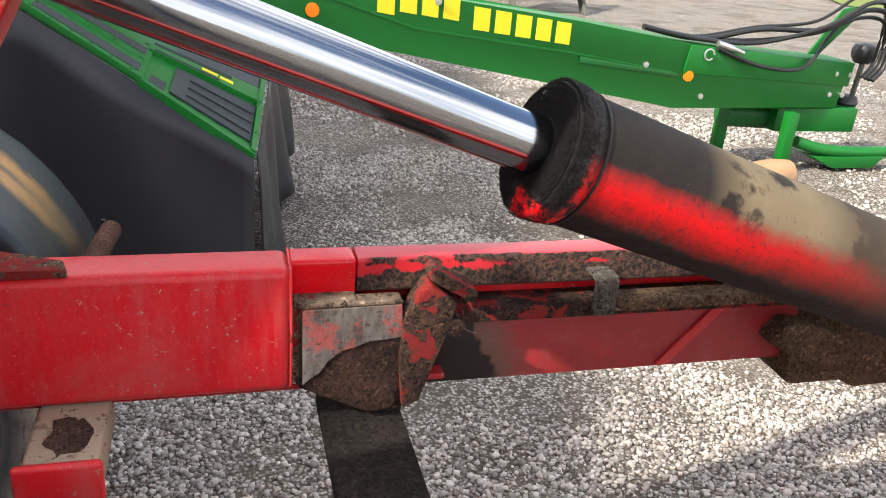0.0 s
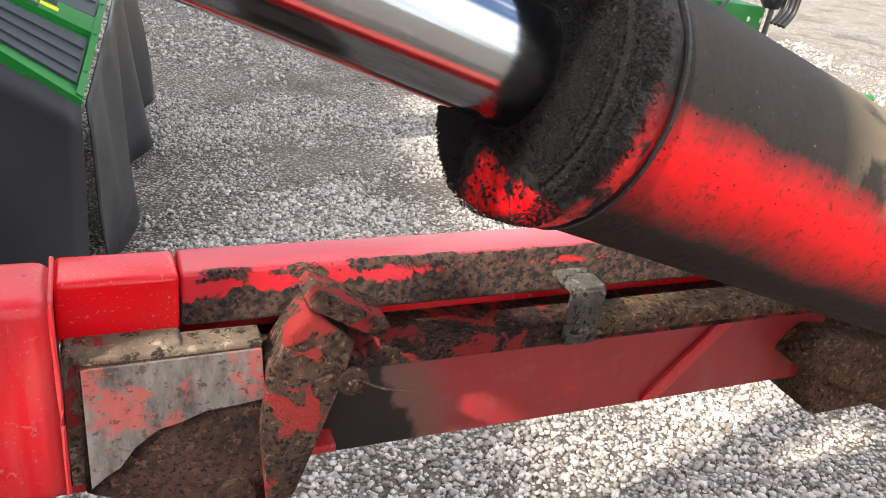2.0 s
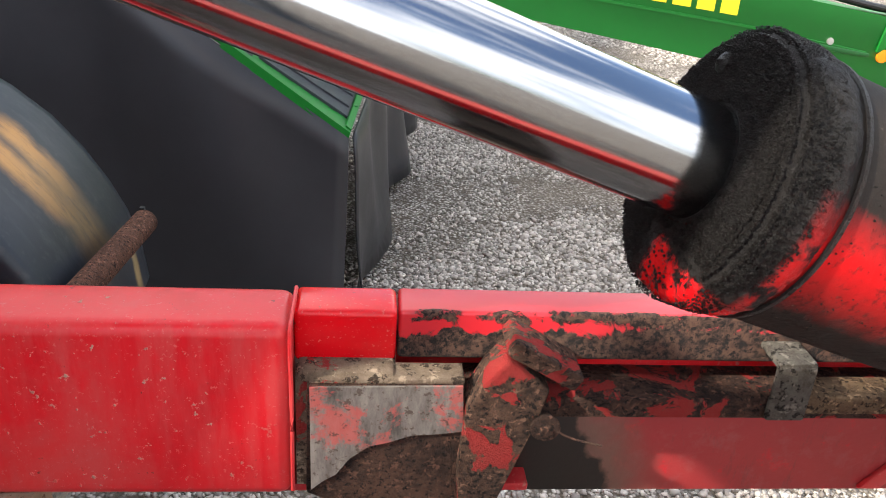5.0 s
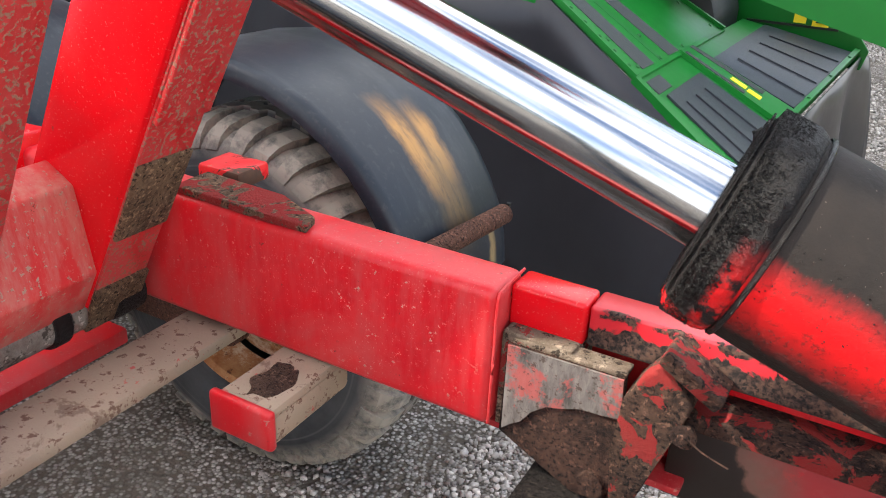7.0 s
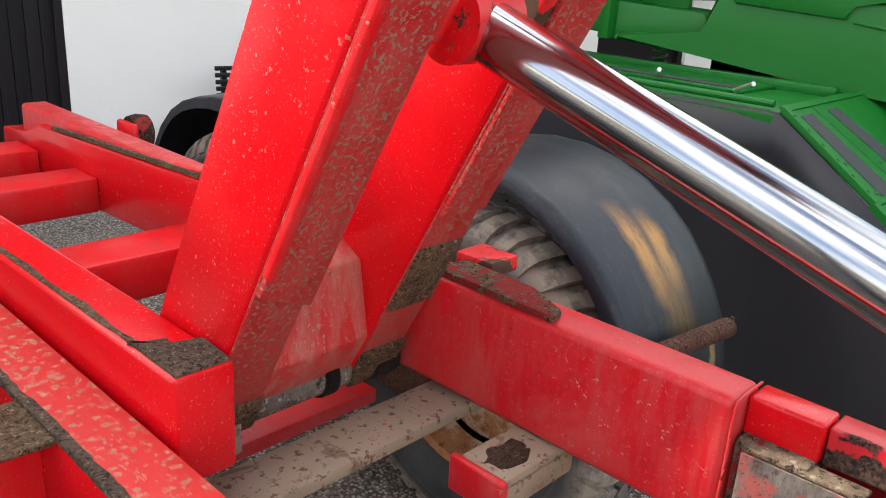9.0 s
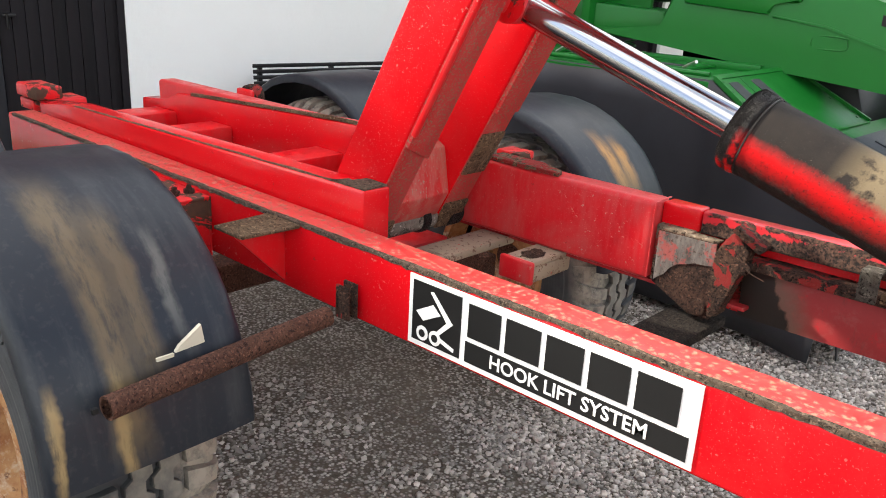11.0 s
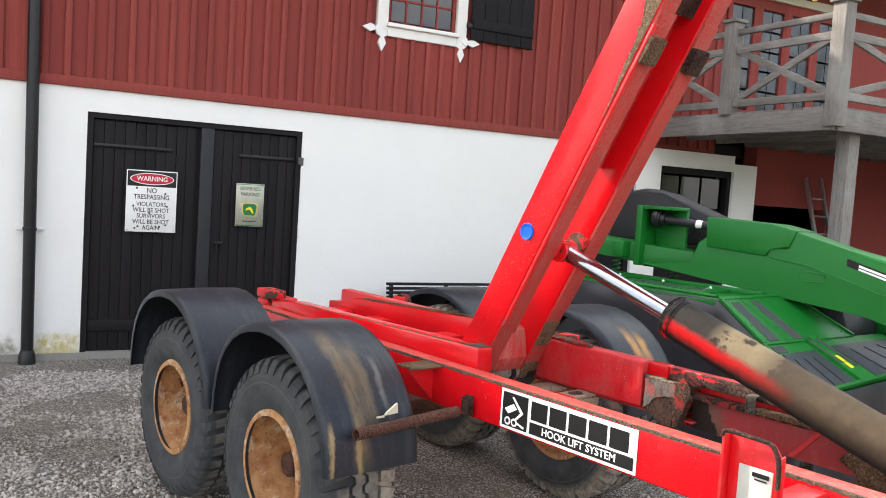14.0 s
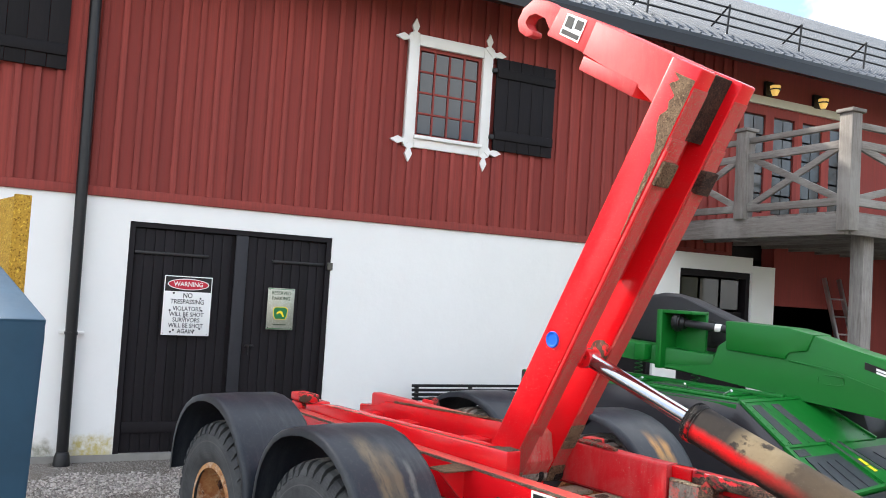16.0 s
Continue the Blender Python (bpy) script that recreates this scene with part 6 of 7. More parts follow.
part("coupler", joined(rod((3.5, boom_y(3.5) - 0.02, 0.93), (3.62, boom_y(3.6) - 0.04, 0.90), 0.022, n=10), rod((3.62, boom_y(3.6) - 0.04, 0.90), (3.72, boom_y(3.7) - 0.04, 0.87), 0.014, n=10)), M_BOLT, mower)
part("ring", tube([(3.44 + 0.035 * math.cos(a), boom_y(3.44) - 0.03, 0.86 + 0.035 * math.sin(a)) for a in [k * math.pi / 4 for k in range(8)]], 0.006, 6), M_BOLT, mower)
# hitch, jack and parking stand
hx = 4.9
hy = boom_y(hx) + 0.13
part("hitch_plate", box(4.30, 5.0, hy - 0.16, hy + 0.14, 0.26, 0.44, 0.01), M_GREEN, mower)
part("hitch_ball", lathe([(0, -0.08), (0.055, -0.075), (0.085, -0.03), (0.09, 0.02), (0.07, 0.06), (0, 0.075)], 24, Matrix.Translation((5.03, hy - 0.02, 0.83))), M_BLACKPL, mower)
part("hitch_ball", lathe([(0, -0.05), (0.07, -0.045), (0.095, 0.0), (0.07, 0.05), (0, 0.06)], 24, Matrix.Translation((4.98, hy - 0.02, 0.46))), M_BLACKPL, mower)
part("link_bar", rod((5.02, hy - 0.05, 0.80), (5.0, hy - 0.05, 0.48), 0.02, n=12), M_GALV, mower)
part("gear_drum", rod((3.95, hy, 0.36), (4.5, hy + 0.02, 0.33), 0.10, n=24), M_GREEN_D, mower)
part("cross_tube", tube([(4.42, hy - 0.28, 0.22), (4.7, hy - 0.30, 0.16), (5.2, hy - 0.28, 0.14), (6.1, hy - 0.2, 0.14)], 0.042, 12), M_GREEN, mower, "bent green hitch tube")
part("skid", prism([(4.55, 0.12), (5.2, 0.12), (5.1, 0.03), (4.75, 0.03)], hy - 0.34, hy - 0.12, "xz", 0.01), M_GREEN, mower)
part("stand_leg", box(4.26, 4.34, hy - 0.36, hy - 0.28, 0.0, 0.45, 0.008), M_GREEN, mower)
part("stand_leg", box(3.96, 4.04, hy + 0.02, hy + 0.10, 0.0, 0.32, 0.008), M_GREEN, mower)
part("drive_shaft", rod((-1.30, 2.86, 1.773), (-0.85, 2.98, 1.735), 0.034, n=20), M_BLACKPL, mower, "black universal drive shaft")
part("shaft_label", rod((-1.04, 2.929, 1.752), (-0.99, 2.943, 1.748), 0.0350, n=20), M_WHITEFILM, mower, "scuffed white label round the shaft")
part("shaft_cup", lathe([(0, 0), (0.07, 0), (0.085, 0.03), (0.085, 0.05), (0.078, 0.055), (0.078, 0.07), (0.06, 0.075), (0.055, 0.11), (0, 0.11)], 24, along((-1.40, 2.833, 1.780), (-0.85, 2.98, 1.735))), M_BLACK, mower)
part("gear_bracket", joined(box(-1.53, -1.17, 2.98, 3.02, 1.36, 1.88, 0.01), box(-1.53, -1.47, 2.76, 3.02, 1.36, 1.88, 0.008), box(-1.53, -1.17, 2.77, 3.02, 1.85, 1.88, 0.006)), M_GREEN, mower)
part("belt_guard", prism([(-2.15, 1.55), (-2.10, 1.85), (-1.95, 2.0), (-1.75, 2.04), (-1.55, 2.0), (-0.65, 1.70), (-0.60, 1.60), (-1.5, 1.55)], 3.15, 3.40, "xz", 0.04, seg=3), M_BLACKPL, mower, "ribbed black plastic belt guard")
for k in range(3):
    part("guard_rib", prism([(-1.5 + 0.28 * k, 1.62), (-1.28 + 0.28 * k, 1.62), (-1.28 + 0.28 * k, 1.84 - 0.09 * k), (-1.5 + 0.28 * k, 1.90 - 0.09 * k)], 3.14, 3.152, "xz", 0.006), M_BLACKPL, mower)
part("pivot_arm", joined(boom_piece([(-2.6, 1.62), (-1.05, 1.52), (-1.0, 1.40), (-1.15, 1.34), (-1.9, 1.42), (-2.6, 1.44)], 0.30, 0.02, 0.1), box(-1.72, -1.60, 2.70, 2.95, 1.42, 1.56, 0.01)), M_GREEN, mower, "green pivot frame")

# mowing deck with skirts
deck = part("deck", prism([(2.12, 1.238), (3.16, 1.232), (3.20, 1.0), (4.6, 0.95), (4.6, 0.86), (2.2, 0.86)], -2.55, -0.31, "yz", 0.012), M_GREEN, mower, "green sheet-metal mowing deck")


# steep upper flap of the hood, from the ridge down to the fold
def flap_point(a, b, lift=0.0):
    near = Vector((-0.30, 2.135, 1.247)).lerp(Vector((0.085, 2.078, 1.000)), a)
    far = Vector((-0.325, 3.19, 1.243)).lerp(Vector((0.085, 3.44, 0.972)), a)
    return near.lerp(far, b) + Vector((0.64, -0.02, 0.77)) * lift


def patch_sheet(point, a0, a1, b0, b1, top, thick, n=6):
    """A thin closed plate that follows a bent surface."""
    bm = bmesh.new()
    hi, lo = [[[bm.verts.new(point(a0 + (a1 - a0) * i / n, b0 + (b1 - b0) * k / n, h)) for k in range(n + 1)] for i in range(n + 1)] for h in (top, top - thick)]
    for i in range(n):
        for k in range(n):
            bm.faces.new((hi[i][k], hi[i + 1][k], hi[i + 1][k + 1], hi[i][k + 1]))
            bm.faces.new((lo[i][k], lo[i][k + 1], lo[i + 1][k + 1], lo[i + 1][k]))
        bm.faces.new((hi[i][0], lo[i][0], lo[i + 1][0], hi[i + 1][0]))
        bm.faces.new((hi[i][n], hi[i + 1][n], lo[i + 1][n], lo[i][n]))
        bm.faces.new((hi[0][i], hi[0][i + 1], lo[0][i + 1], lo[0][i]))
        bm.faces.new((hi[n][i], lo[n][i], lo[n][i + 1], hi[n][i + 1]))
    return finish(bm, 35)


flap = part("upper_flap", patch_sheet(flap_point, 0, 1, 0, 1, 0.012, 0.014), M_GREEN, mower, "steep green hood flap with grip strips")
for b0, b1 in ((0.085, 0.185), (0.335, 0.435)):
    part("grip_strip", patch_sheet(flap_point, 0.10, 0.97, b0, b1, 0.0145, 0.004), M_GRIP, flap, "dark grey gritty grip strip")
part("edge_rail", patch_sheet(flap_point, 0.0, 1.0, -0.01, 0.022, 0.026, 0.018), M_GREEN, flap)
part("ridge_rail", patch_sheet(flap_point, -0.03, 0.03, 0.0, 1.0, 0.018, 0.010), M_GREEN, flap)
part("seam_plate", patch_sheet(flap_point, 0.02, 0.98, 0.245, 0.27, 0.0135, 0.004), M_GREEN_D, flap)
part("far_rail", patch_sheet(flap_point, 0.05, 1.0, 0.98, 1.0, 0.030, 0.022), M_GREEN, flap)
for a, b in ((0.12, 0.05), (0.62, 0.06), (0.93, 0.07), (0.95, 0.26), (0.70, 0.29), (0.95, 0.50), (0.55, 0.93), (0.90, 0.93), (0.2, 0.93)):
    part("bolt", lathe([(0, 0), (0.010, 0), (0.008, 0.006), (0, 0.008)], 10, Matrix.Translation(flap_point(a, b, 0.012)) @ Matrix.Rotation(radians(40), 4, "Y")), M_GREEN_D, flap)


def step_point(a, b, lift=0.0):
    """The walk-on platform: a runs outwards from the fold, b along it."""
    near = Vector((0.085, 2.078, 1.000)).lerp(Vector((0.48, 2.03, 0.735)), a)
    far = Vector((0.085, 3.95, 0.965)).lerp(Vector((0.665, 3.95, 0.862)), a)
    return near.lerp(far, b) + Vector((0.30, 0.0, 0.95)) * lift


step = part("platform", patch_sheet(step_point, 0, 1, 0, 1, 0.0, 0.03), M_GREEN, mower, "green platform with two black tread panels")
for a0, b0, b1, ribs in ((0.24, 0.06, 0.285, 3), (0.20, 0.43, 0.985, 4)):
    tread = part("tread_panel", patch_sheet(step_point, a0, 0.945, b0, b1, 0.010, 0.012), M_TREAD, step, "black ribbed tread panel")
    for k in range(ribs):
        bb = b0 + (b1 - b0) * (0.16 + 0.80 * k / ribs)
        part("tread_rib", patch_sheet(step_point, a0 + 0.13, 0.93, bb, bb + 0.012, 0.017, 0.009), M_TREAD, tread)
part("cross_strip", patch_sheet(step_point, 0.0, 1.0, 0.31, 0.405, 0.022, 0.024), M_GREEN, step, "green strip between the tread panels")
part("grip_strip", patch_sheet(step_point, 0.02, 0.70, 0.375, 0.398, 0.0245, 0.004), M_GRIP, step)
part("grip_strip", patch_sheet(step_point, 0.04, 0.60, 0.315, 0.330, 0.0245, 0.004), M_GRIP, step)
part("warning_film", patch_sheet(step_point, 0.44, 0.58, 0.343, 0.362, 0.0245, 0.004), M_YELLOW, step, "worn yellow warning film")
part("warning_film", patch_sheet(step_point, 0.60, 0.72, 0.338, 0.358, 0.0245, 0.004), M_YELLOW, step)
part("grip_pad", patch_sheet(step_point, 0.07, 0.20, 0.04, 0.12, 0.004, 0.006), M_GRIP, step)
part("edge_rail", patch_sheet(step_point, 0.0, 1.0, -0.008, 0.012, 0.020, 0.03), M_GREEN, step)
part("edge_rail", patch_sheet(step_point, 0.955, 1.0, 0.0, 1.0, 0.026, 0.05), M_GREEN, step)
part("fold_bar", patch_sheet(step_point, -0.02, 0.03, 0.0, 0.72, 0.012, 0.012), M_GREEN, step)
for k in range(6):
    part("rivet", lathe([(0, 0), (0.008, 0), (0.006, 0.004), (0, 0.005)], 10, Matrix.Translation(flap_point(0.1 + 0.16 * k, 0.006, 0.026)) @ Matrix.Rotation(radians(35), 4, "Y")), M_GREEN_D, flap)
for k in range(5):
    part("bolt", lathe([(0, 0), (0.009, 0), (0.007, 0.005), (0, 0.006)], 10, Matrix.Translation(step_point(0.977, 0.1 + 0.2 * k, 0.026))), M_GREEN_D, step)
part("side_box", prism([(-0.31, 1.34), (-0.05, 1.30), (0.055, 1.02), (0.055, 0.90), (-0.31, 0.90)], 3.42, 3.97, "xz", 0.02), M_BLACKPL, mower, "black plastic box beside the platform")
side_panel = part("side_panel", prism([(0.02, 0.80), (0.69, 0.78), (0.71, 0.875), (0.53, 1.10), (0.02, 1.20)], 3.975, 4.005, "xz", 0.006), M_GREEN, mower, "green end wall with warning films")
part("seam", box(0.10, 0.55, 3.968, 3.976, 0.955, 0.967), M_BLACKFILM, side_panel)
part("warning_label", box(0.33, 0.39, 3.969, 3.975, 0.975, 1.050), M_YELLOW, side_panel, "torn yellow warning film")
warn_film = part("warning_label", box(0.42, 0.50, 3.969, 3.975, 0.965, 1.075), M_YELLOW, side_panel)
part("warning_triangle", prism([(0.435, 0.985), (0.485, 0.985), (0.46, 1.03)], 3.966, 3.969, "xz"), M_BLACKFILM, warn_film)


def skirt(points, drop, name, seed, flare=0.06):
    """A hanging rubber-cloth skirt with soft folds."""
    bm = bmesh.new()
    cols = []
    pts = [Vector(p) for p in points]
    dense = []
    for a, b in zip(pts, pts[1:]):
        n = max(4, int((b - a).length / 0.05))
        dense += [a.lerp(b, i / n) for i in range(n)]
    dense.append(pts[-1])
    for i, p in enumerate(dense):
        col = []
        d = (dense[min(i + 1, len(dense) - 1)] - dense[max(i - 1, 0)])
        out = Vector((-d.y, d.x, 0)).normalized()
        for k in range(9):
            t = k / 8
            z = p.z * (1 - t) + (p.z - drop if drop else 0.06) * t
            w = (noise.noise(Vector((i * 0.12, t * 0.7, seed))) * 0.13 + math.sin(i * 0.45 + seed) * 0.022) * t ** 0.7
            col.append(bm.verts.new((p.x + out.x * (w - flare * t), p.y + out.y * (w - flare * t), z)))
        cols.append(col)
    for c0, c1 in zip(cols, cols[1:]):
        for k in range(8):
            bm.faces.new((c0[k], c1[k], c1[k + 1], c0[k + 1]))
    for f in bm.faces:
        f.smooth = True
    ob = part(name, bm, M_TARP, mower, "hanging black rubber-cloth skirt")
    mod = ob.modifiers.new("thick", "SOLIDIFY")
    mod.thickness = 0.006
    return ob


skirt([(-2.55, 2.13, 1.23), (-0.30, 2.13, 1.245), (0.085, 2.07, 0.998), (0.48, 2.02, 0.735)], 0, "skirt", 1.0)
skirt([(0.49, 2.05, 0.73), (0.58, 2.9, 0.785), (0.675, 3.95, 0.85), (0.70, 4.3, 0.80)], 0, "skirt", 4.0, 0.06)
for x in (-2.1, -1.45, -0.70):
    part("spring", tube([(x + 0.035 * math.cos(a), 3.27 + 0.035 * math.sin(a), 1.02 + 0.0065 * a) for a in [k * 0.8 for k in range(64)]], 0.007, 5), M_GREEN_D, mower)
for x0, y0, x1 in ((-2.4, 2.42, -1.55), (-1.42, 2.50, -0.62)):
    plate2 = part("deck_plate", box(x0, x1, y0, y0 + 0.34, 1.236, 1.250, 0.004), M_GREEN, mower)
    part("grip_strip", box(x0 + 0.06, x1 - 0.06, y0 + 0.03, y0 + 0.11, 1.250, 1.2535), M_GRIP, plate2)
part("deck_bar", box(-2.5, -0.36, 2.84, 2.89, 1.232, 1.275, 0.005), M_GREEN, mower)
part("deck_bar", rod((-2.5, 2.20, 1.262), (-0.35, 2.20, 1.262), 0.014, n=10), M_GREEN, mower)
for k in range(5):
    x = -2.3 + 0.42 * k
    part("deck_pin", rod((x, 2.44 + 0.1 * (k % 2), 1.255), (x + 0.10, 2.38, 1.30), 0.010, n=8), M_BOLT, mower)

# ---- blue skip frame and yellow sheet beside the wall ----
SKX = -0.27
skip = thing("steel_skip", "blue-grey steel skip frame with a bent corner post", "skip")
def skip_prism(outline, y0, y1, bevel):
    return prism([(x + SKX, z) for x, z in outline], y0, y1, "xz", bevel)
part("top_bar", skip_prism([(-0.9, 2.11), (0.134, 1.909), (0.783, 1.783), (0.735, 1.68), (0.452, 1.735), (0.189, 1.783), (-0.9, 1.99)], -2.875, -2.75, 0.008), M_BLUESTEEL, skip)
part("post", skip_prism([(0.783, 1.779), (0.719, 1.335), (0.53, 0.0), (0.37, 0.0), (0.563, 1.401), (0.62, 1.700), (0.735, 1.676)], -2.875, -2.75, 0.008), M_BLUESTEEL, skip, "slanting blue corner post")
part("cross_bar", skip_prism([(-0.9, 1.50), (0.264, 1.605), (0.70, 1.65), (0.71, 1.592), (0.30, 1.534), (-0.9, 1.42)], -2.89, -2.74, 0.006), M_BLUESTEEL, skip)
part("foot", box(0.10 + SKX, 0.60 + SKX, -2.95, -2.68, -0.02, 0.03, 0.01), M_BLUESTEEL, skip)
panel = thing("yellow_panel", "yellow-painted steel door panel flaking with rust", "panel")
part("sheet", box(-3.7, -2.67, -2.23, -2.18, 0.0, 2.37, 0.01), M_YELLOWSTEEL, panel)
part("edge", box(-2.69, -2.66, -2.26, -2.16, 0.0, 2.37, 0.006), M_YELLOWSTEEL, panel)

# ---- signs on the door ----
def sign(x0, x1, z0, z1, label, material):
    s = thing("sign", label, "sign")
    on_wall(s)
    barn_part("plate", box(x0, x1, -0.012, -0.004, z0, z1, 0.003), material, s)
    for a in (x0 + 0.02, x1 - 0.02):
        for b in (z0 + 0.02, z1 - 0.02):
            barn_part("screw", rod((a, -0.016, b), (a, -0.008, b), 0.005, n=8), M_BLACK, s)
    return s


def wall_text(text, size, x, z, mat, parent, y=-0.0125, spread=1.0):
    ob = lettering(text, size, Matrix.Translation((x, y, z)) @ Matrix.Rotation(radians(90), 4, "X"), mat, parent, spread=spread)
    ob.matrix_parent_inverse = Matrix.Identity(4)
    return ob


warn = sign(0.395, 0.908, 1.252, 1.905, "white warning sign with a red oval and bullet holes", M_WHITEFILM)
barn_part("head_panel", box(0.405, 0.898, -0.0135, -0.011, 1.735, 1.895), M_BLACKFILM, warn)
barn_part("oval", shifted(lathe([(0, 0), (0.5, 0), (0.5, 0.002), (0, 0.002)], 40), Matrix.Translation((0.6515, -0.0145, 1.815)) @ Matrix.Diagonal((0.445, 1, 0.125, 1)) @ Matrix.Rotation(radians(90), 4, "X")), M_WHITEFILM, warn)
barn_part("oval", shifted(lathe([(0, 0), (0.5, 0), (0.5, 0.002), (0, 0.002)], 40), Matrix.Translation((0.6515, -0.0160, 1.815)) @ Matrix.Diagonal((0.425, 1, 0.108, 1)) @ Matrix.Rotation(radians(90), 4, "X")), M_REDFILM, warn)
wall_text("WARNING", 0.070, 0.6515, 1.815, M_WHITEFILM, warn, -0.0185, 0.92)
for text, size, z in (("NO", 0.076, 1.690), ("TRESPASSING", 0.070, 1.622), ("VIOLATORS", 0.066, 1.545), ("WILL BE SHOT", 0.066, 1.483), ("SURVIVORS", 0.066, 1.421), ("WILL BE SHOT", 0.066, 1.359), ("AGAIN", 0.066, 1.297)):
    wall_text(text, size, 0.6515, z, M_BLACKFILM if "S" not in text or "TRES" in text else M_GREYFILM, warn, spread=0.86)
for x, z in ((0.50, 1.715), (0.79, 1.665), (0.47, 1.525), (0.81, 1.53), (0.63, 1.455), (0.49, 1.29), (0.80, 1.33), (0.74, 1.31), (0.52, 1.31)):
    barn_part("bullet_hole", lathe([(0, 0), (0.007, 0), (0.011, 0.003), (0, 0.003)], 10, Matrix.Translation((x, -0.0125, z)) @ Matrix.Rotation(radians(90), 4, "X")), M_BLACK, warn)
park = sign(1.545, 1.860, 1.352, 1.832, "grey patterned parking sign with a green badge", M_TREADPLATE)
barn_part("border", joined(box(1.552, 1.853, -0.014, -0.011, 1.818, 1.825), box(1.552, 1.853, -0.014, -0.011, 1.359, 1.366)), M_GREENFILM, park)
wall_text("RESERVED", 0.056, 1.7025, 1.775, M_DULLGREEN, park, -0.0135, 0.92)
wall_text("PARKING", 0.056, 1.7025, 1.712, M_DULLGREEN, park, -0.0135, 0.92)
badge = [(1.7025 + (x - 1.7025) * 0.86, 1.545 + (z - 1.54) * 0.86) for x, z in [(1.618, 1.50), (1.64, 1.46), (1.765, 1.46), (1.787, 1.50), (1.795, 1.59), (1.765, 1.615), (1.64, 1.615), (1.61, 1.59)]]
barn_part("badge", prism([(1.7025 + (x - 1.7025) * 1.1, 1.54 + (z - 1.54) * 1.1) for x, z in badge], -0.0135, -0.011, "xz"), M_YELLOW, park)
barn_part("badge_field", prism(badge, -0.0155, -0.0135, "xz"), M_GREENFILM, park)
barn_part("badge_shape", prism([(1.655, 1.53), (1.70, 1.545), (1.735, 1.50), (1.75, 1.505), (1.725, 1.56), (1.70, 1.575), (1.665, 1.555)], -0.017, -0.0155, "xz"), M_YELLOW, park)
barn_part("caption_bar", box(1.625, 1.78, -0.0135, -0.011, 1.405, 1.415), M_DULLGREEN, park)

# ---- parked car, steps, far trees ----
def car():
    c = thing("car", "white hatchback parked on the drive by the lawn", "car", (17.3, 10.7, rise(17.3, 10.7)))
    yaw = Matrix.Translation((17.3, 10.7, rise(17.3, 10.7))) @ Matrix.Rotation(radians(-32), 4, "Z")
    body = [(-0.62, 0.35), (-0.68, 0.60), (-0.60, 0.80), (-0.30, 0.92), (0.35, 0.98), (0.95, 1.40), (2.3, 1.45), (3.0, 1.1), (3.25, 0.9), (3.25, 0.35), (2.75, 0.3), (0.4, 0.25)]
    part("body", prism(body, -0.88, 0.88, "xz", 0.07, m=yaw, seg=3), M_CARWHITE, c)
    part("glass", prism([(0.5, 1.03), (1.0, 1.36), (2.2, 1.39), (2.75, 1.08)], -0.885, 0.885, "xz", 0.02, m=yaw), M_GLASS, c)
    for x in (0.0, 2.55):
        for y in (-0.82, 0.82):
            w = part("wheel", lathe([(0.22, -0.11), (0.30, -0.11), (0.33, -0.08), (0.335, 0.08), (0.30, 0.11), (0.22, 0.11)], 32, yaw @ Matrix.Translation((x, y, 0.335)) @ Matrix.Rotation(radians(90), 4, "X")), M_TYRE, c)
            part("rim", joined(*(box(-0.03, 0.03, -0.10 if y < 0 else 0.04, -0.04 if y < 0 else 0.10, 0.0, 0.23, 0.006, m=yaw @ Matrix.Translation((x, y, 0.335)) @ Matrix.Rotation(radians(72 * k), 4, "Y")) for k in range(5)), lathe([(0.2, -0.10), (0.235, -0.10), (0.235, 0.10), (0.2, 0.10)], 32, yaw @ Matrix.Translation((x, y, 0.335)) @ Matrix.Rotation(radians(90), 4, "X"))), M_SCREEN, w)
    return c


car()
steps_unit = thing("trailer_steps", "grey metal steps beside a pale parked trailer", "steps", (3.6, 12.2, 0))
for k in range(4):
    part("tread", box(5.0, 6.2, 12.0 + 0.25 * k, 12.28 + 0.25 * k, 0.25 + 0.24 * k, 0.30 + 0.24 * k, 0.008), M_GALV, steps_unit)
for x in (4.97, 6.2):
    part("stringer", prism([(11.9, 0.0), (12.1, 0.0), (13.1, 1.05), (12.9, 1.15)], x, x + 0.06, "yz", 0.006), M_GALV, steps_unit)
shed = thing("parked_trailer", "pale parked box trailer at the back of the yard", "trailer", (1.5, 14.5, 0))
part("body", box(-2.5, 4.8, 13.2, 16.0, 0.75, 3.2, 0.03), M_WHITE, shed)
part("frame", box(-2.5, 4.8, 13.3, 15.9, 0.6, 0.75, 0.01), M_GALV, shed)
for x in (-1.5, 0.6, 3.9):
    part("leg", box(x, x + 0.12, 13.3, 13.42, 0.0, 0.62, 0.006), M_GALV, shed)

lump = thing("log", "sawn log end with red paint marks", "log", (4.3, 3.2, 0))
part("wood", lathe([(0, 0), (0.10, 0.01), (0.11, 0.12), (0.10, 0.26), (0, 0.27)], 20, along((3.85, 3.60, 0.10), (4.1, 3.63, 0.10))), M_LOG, lump)


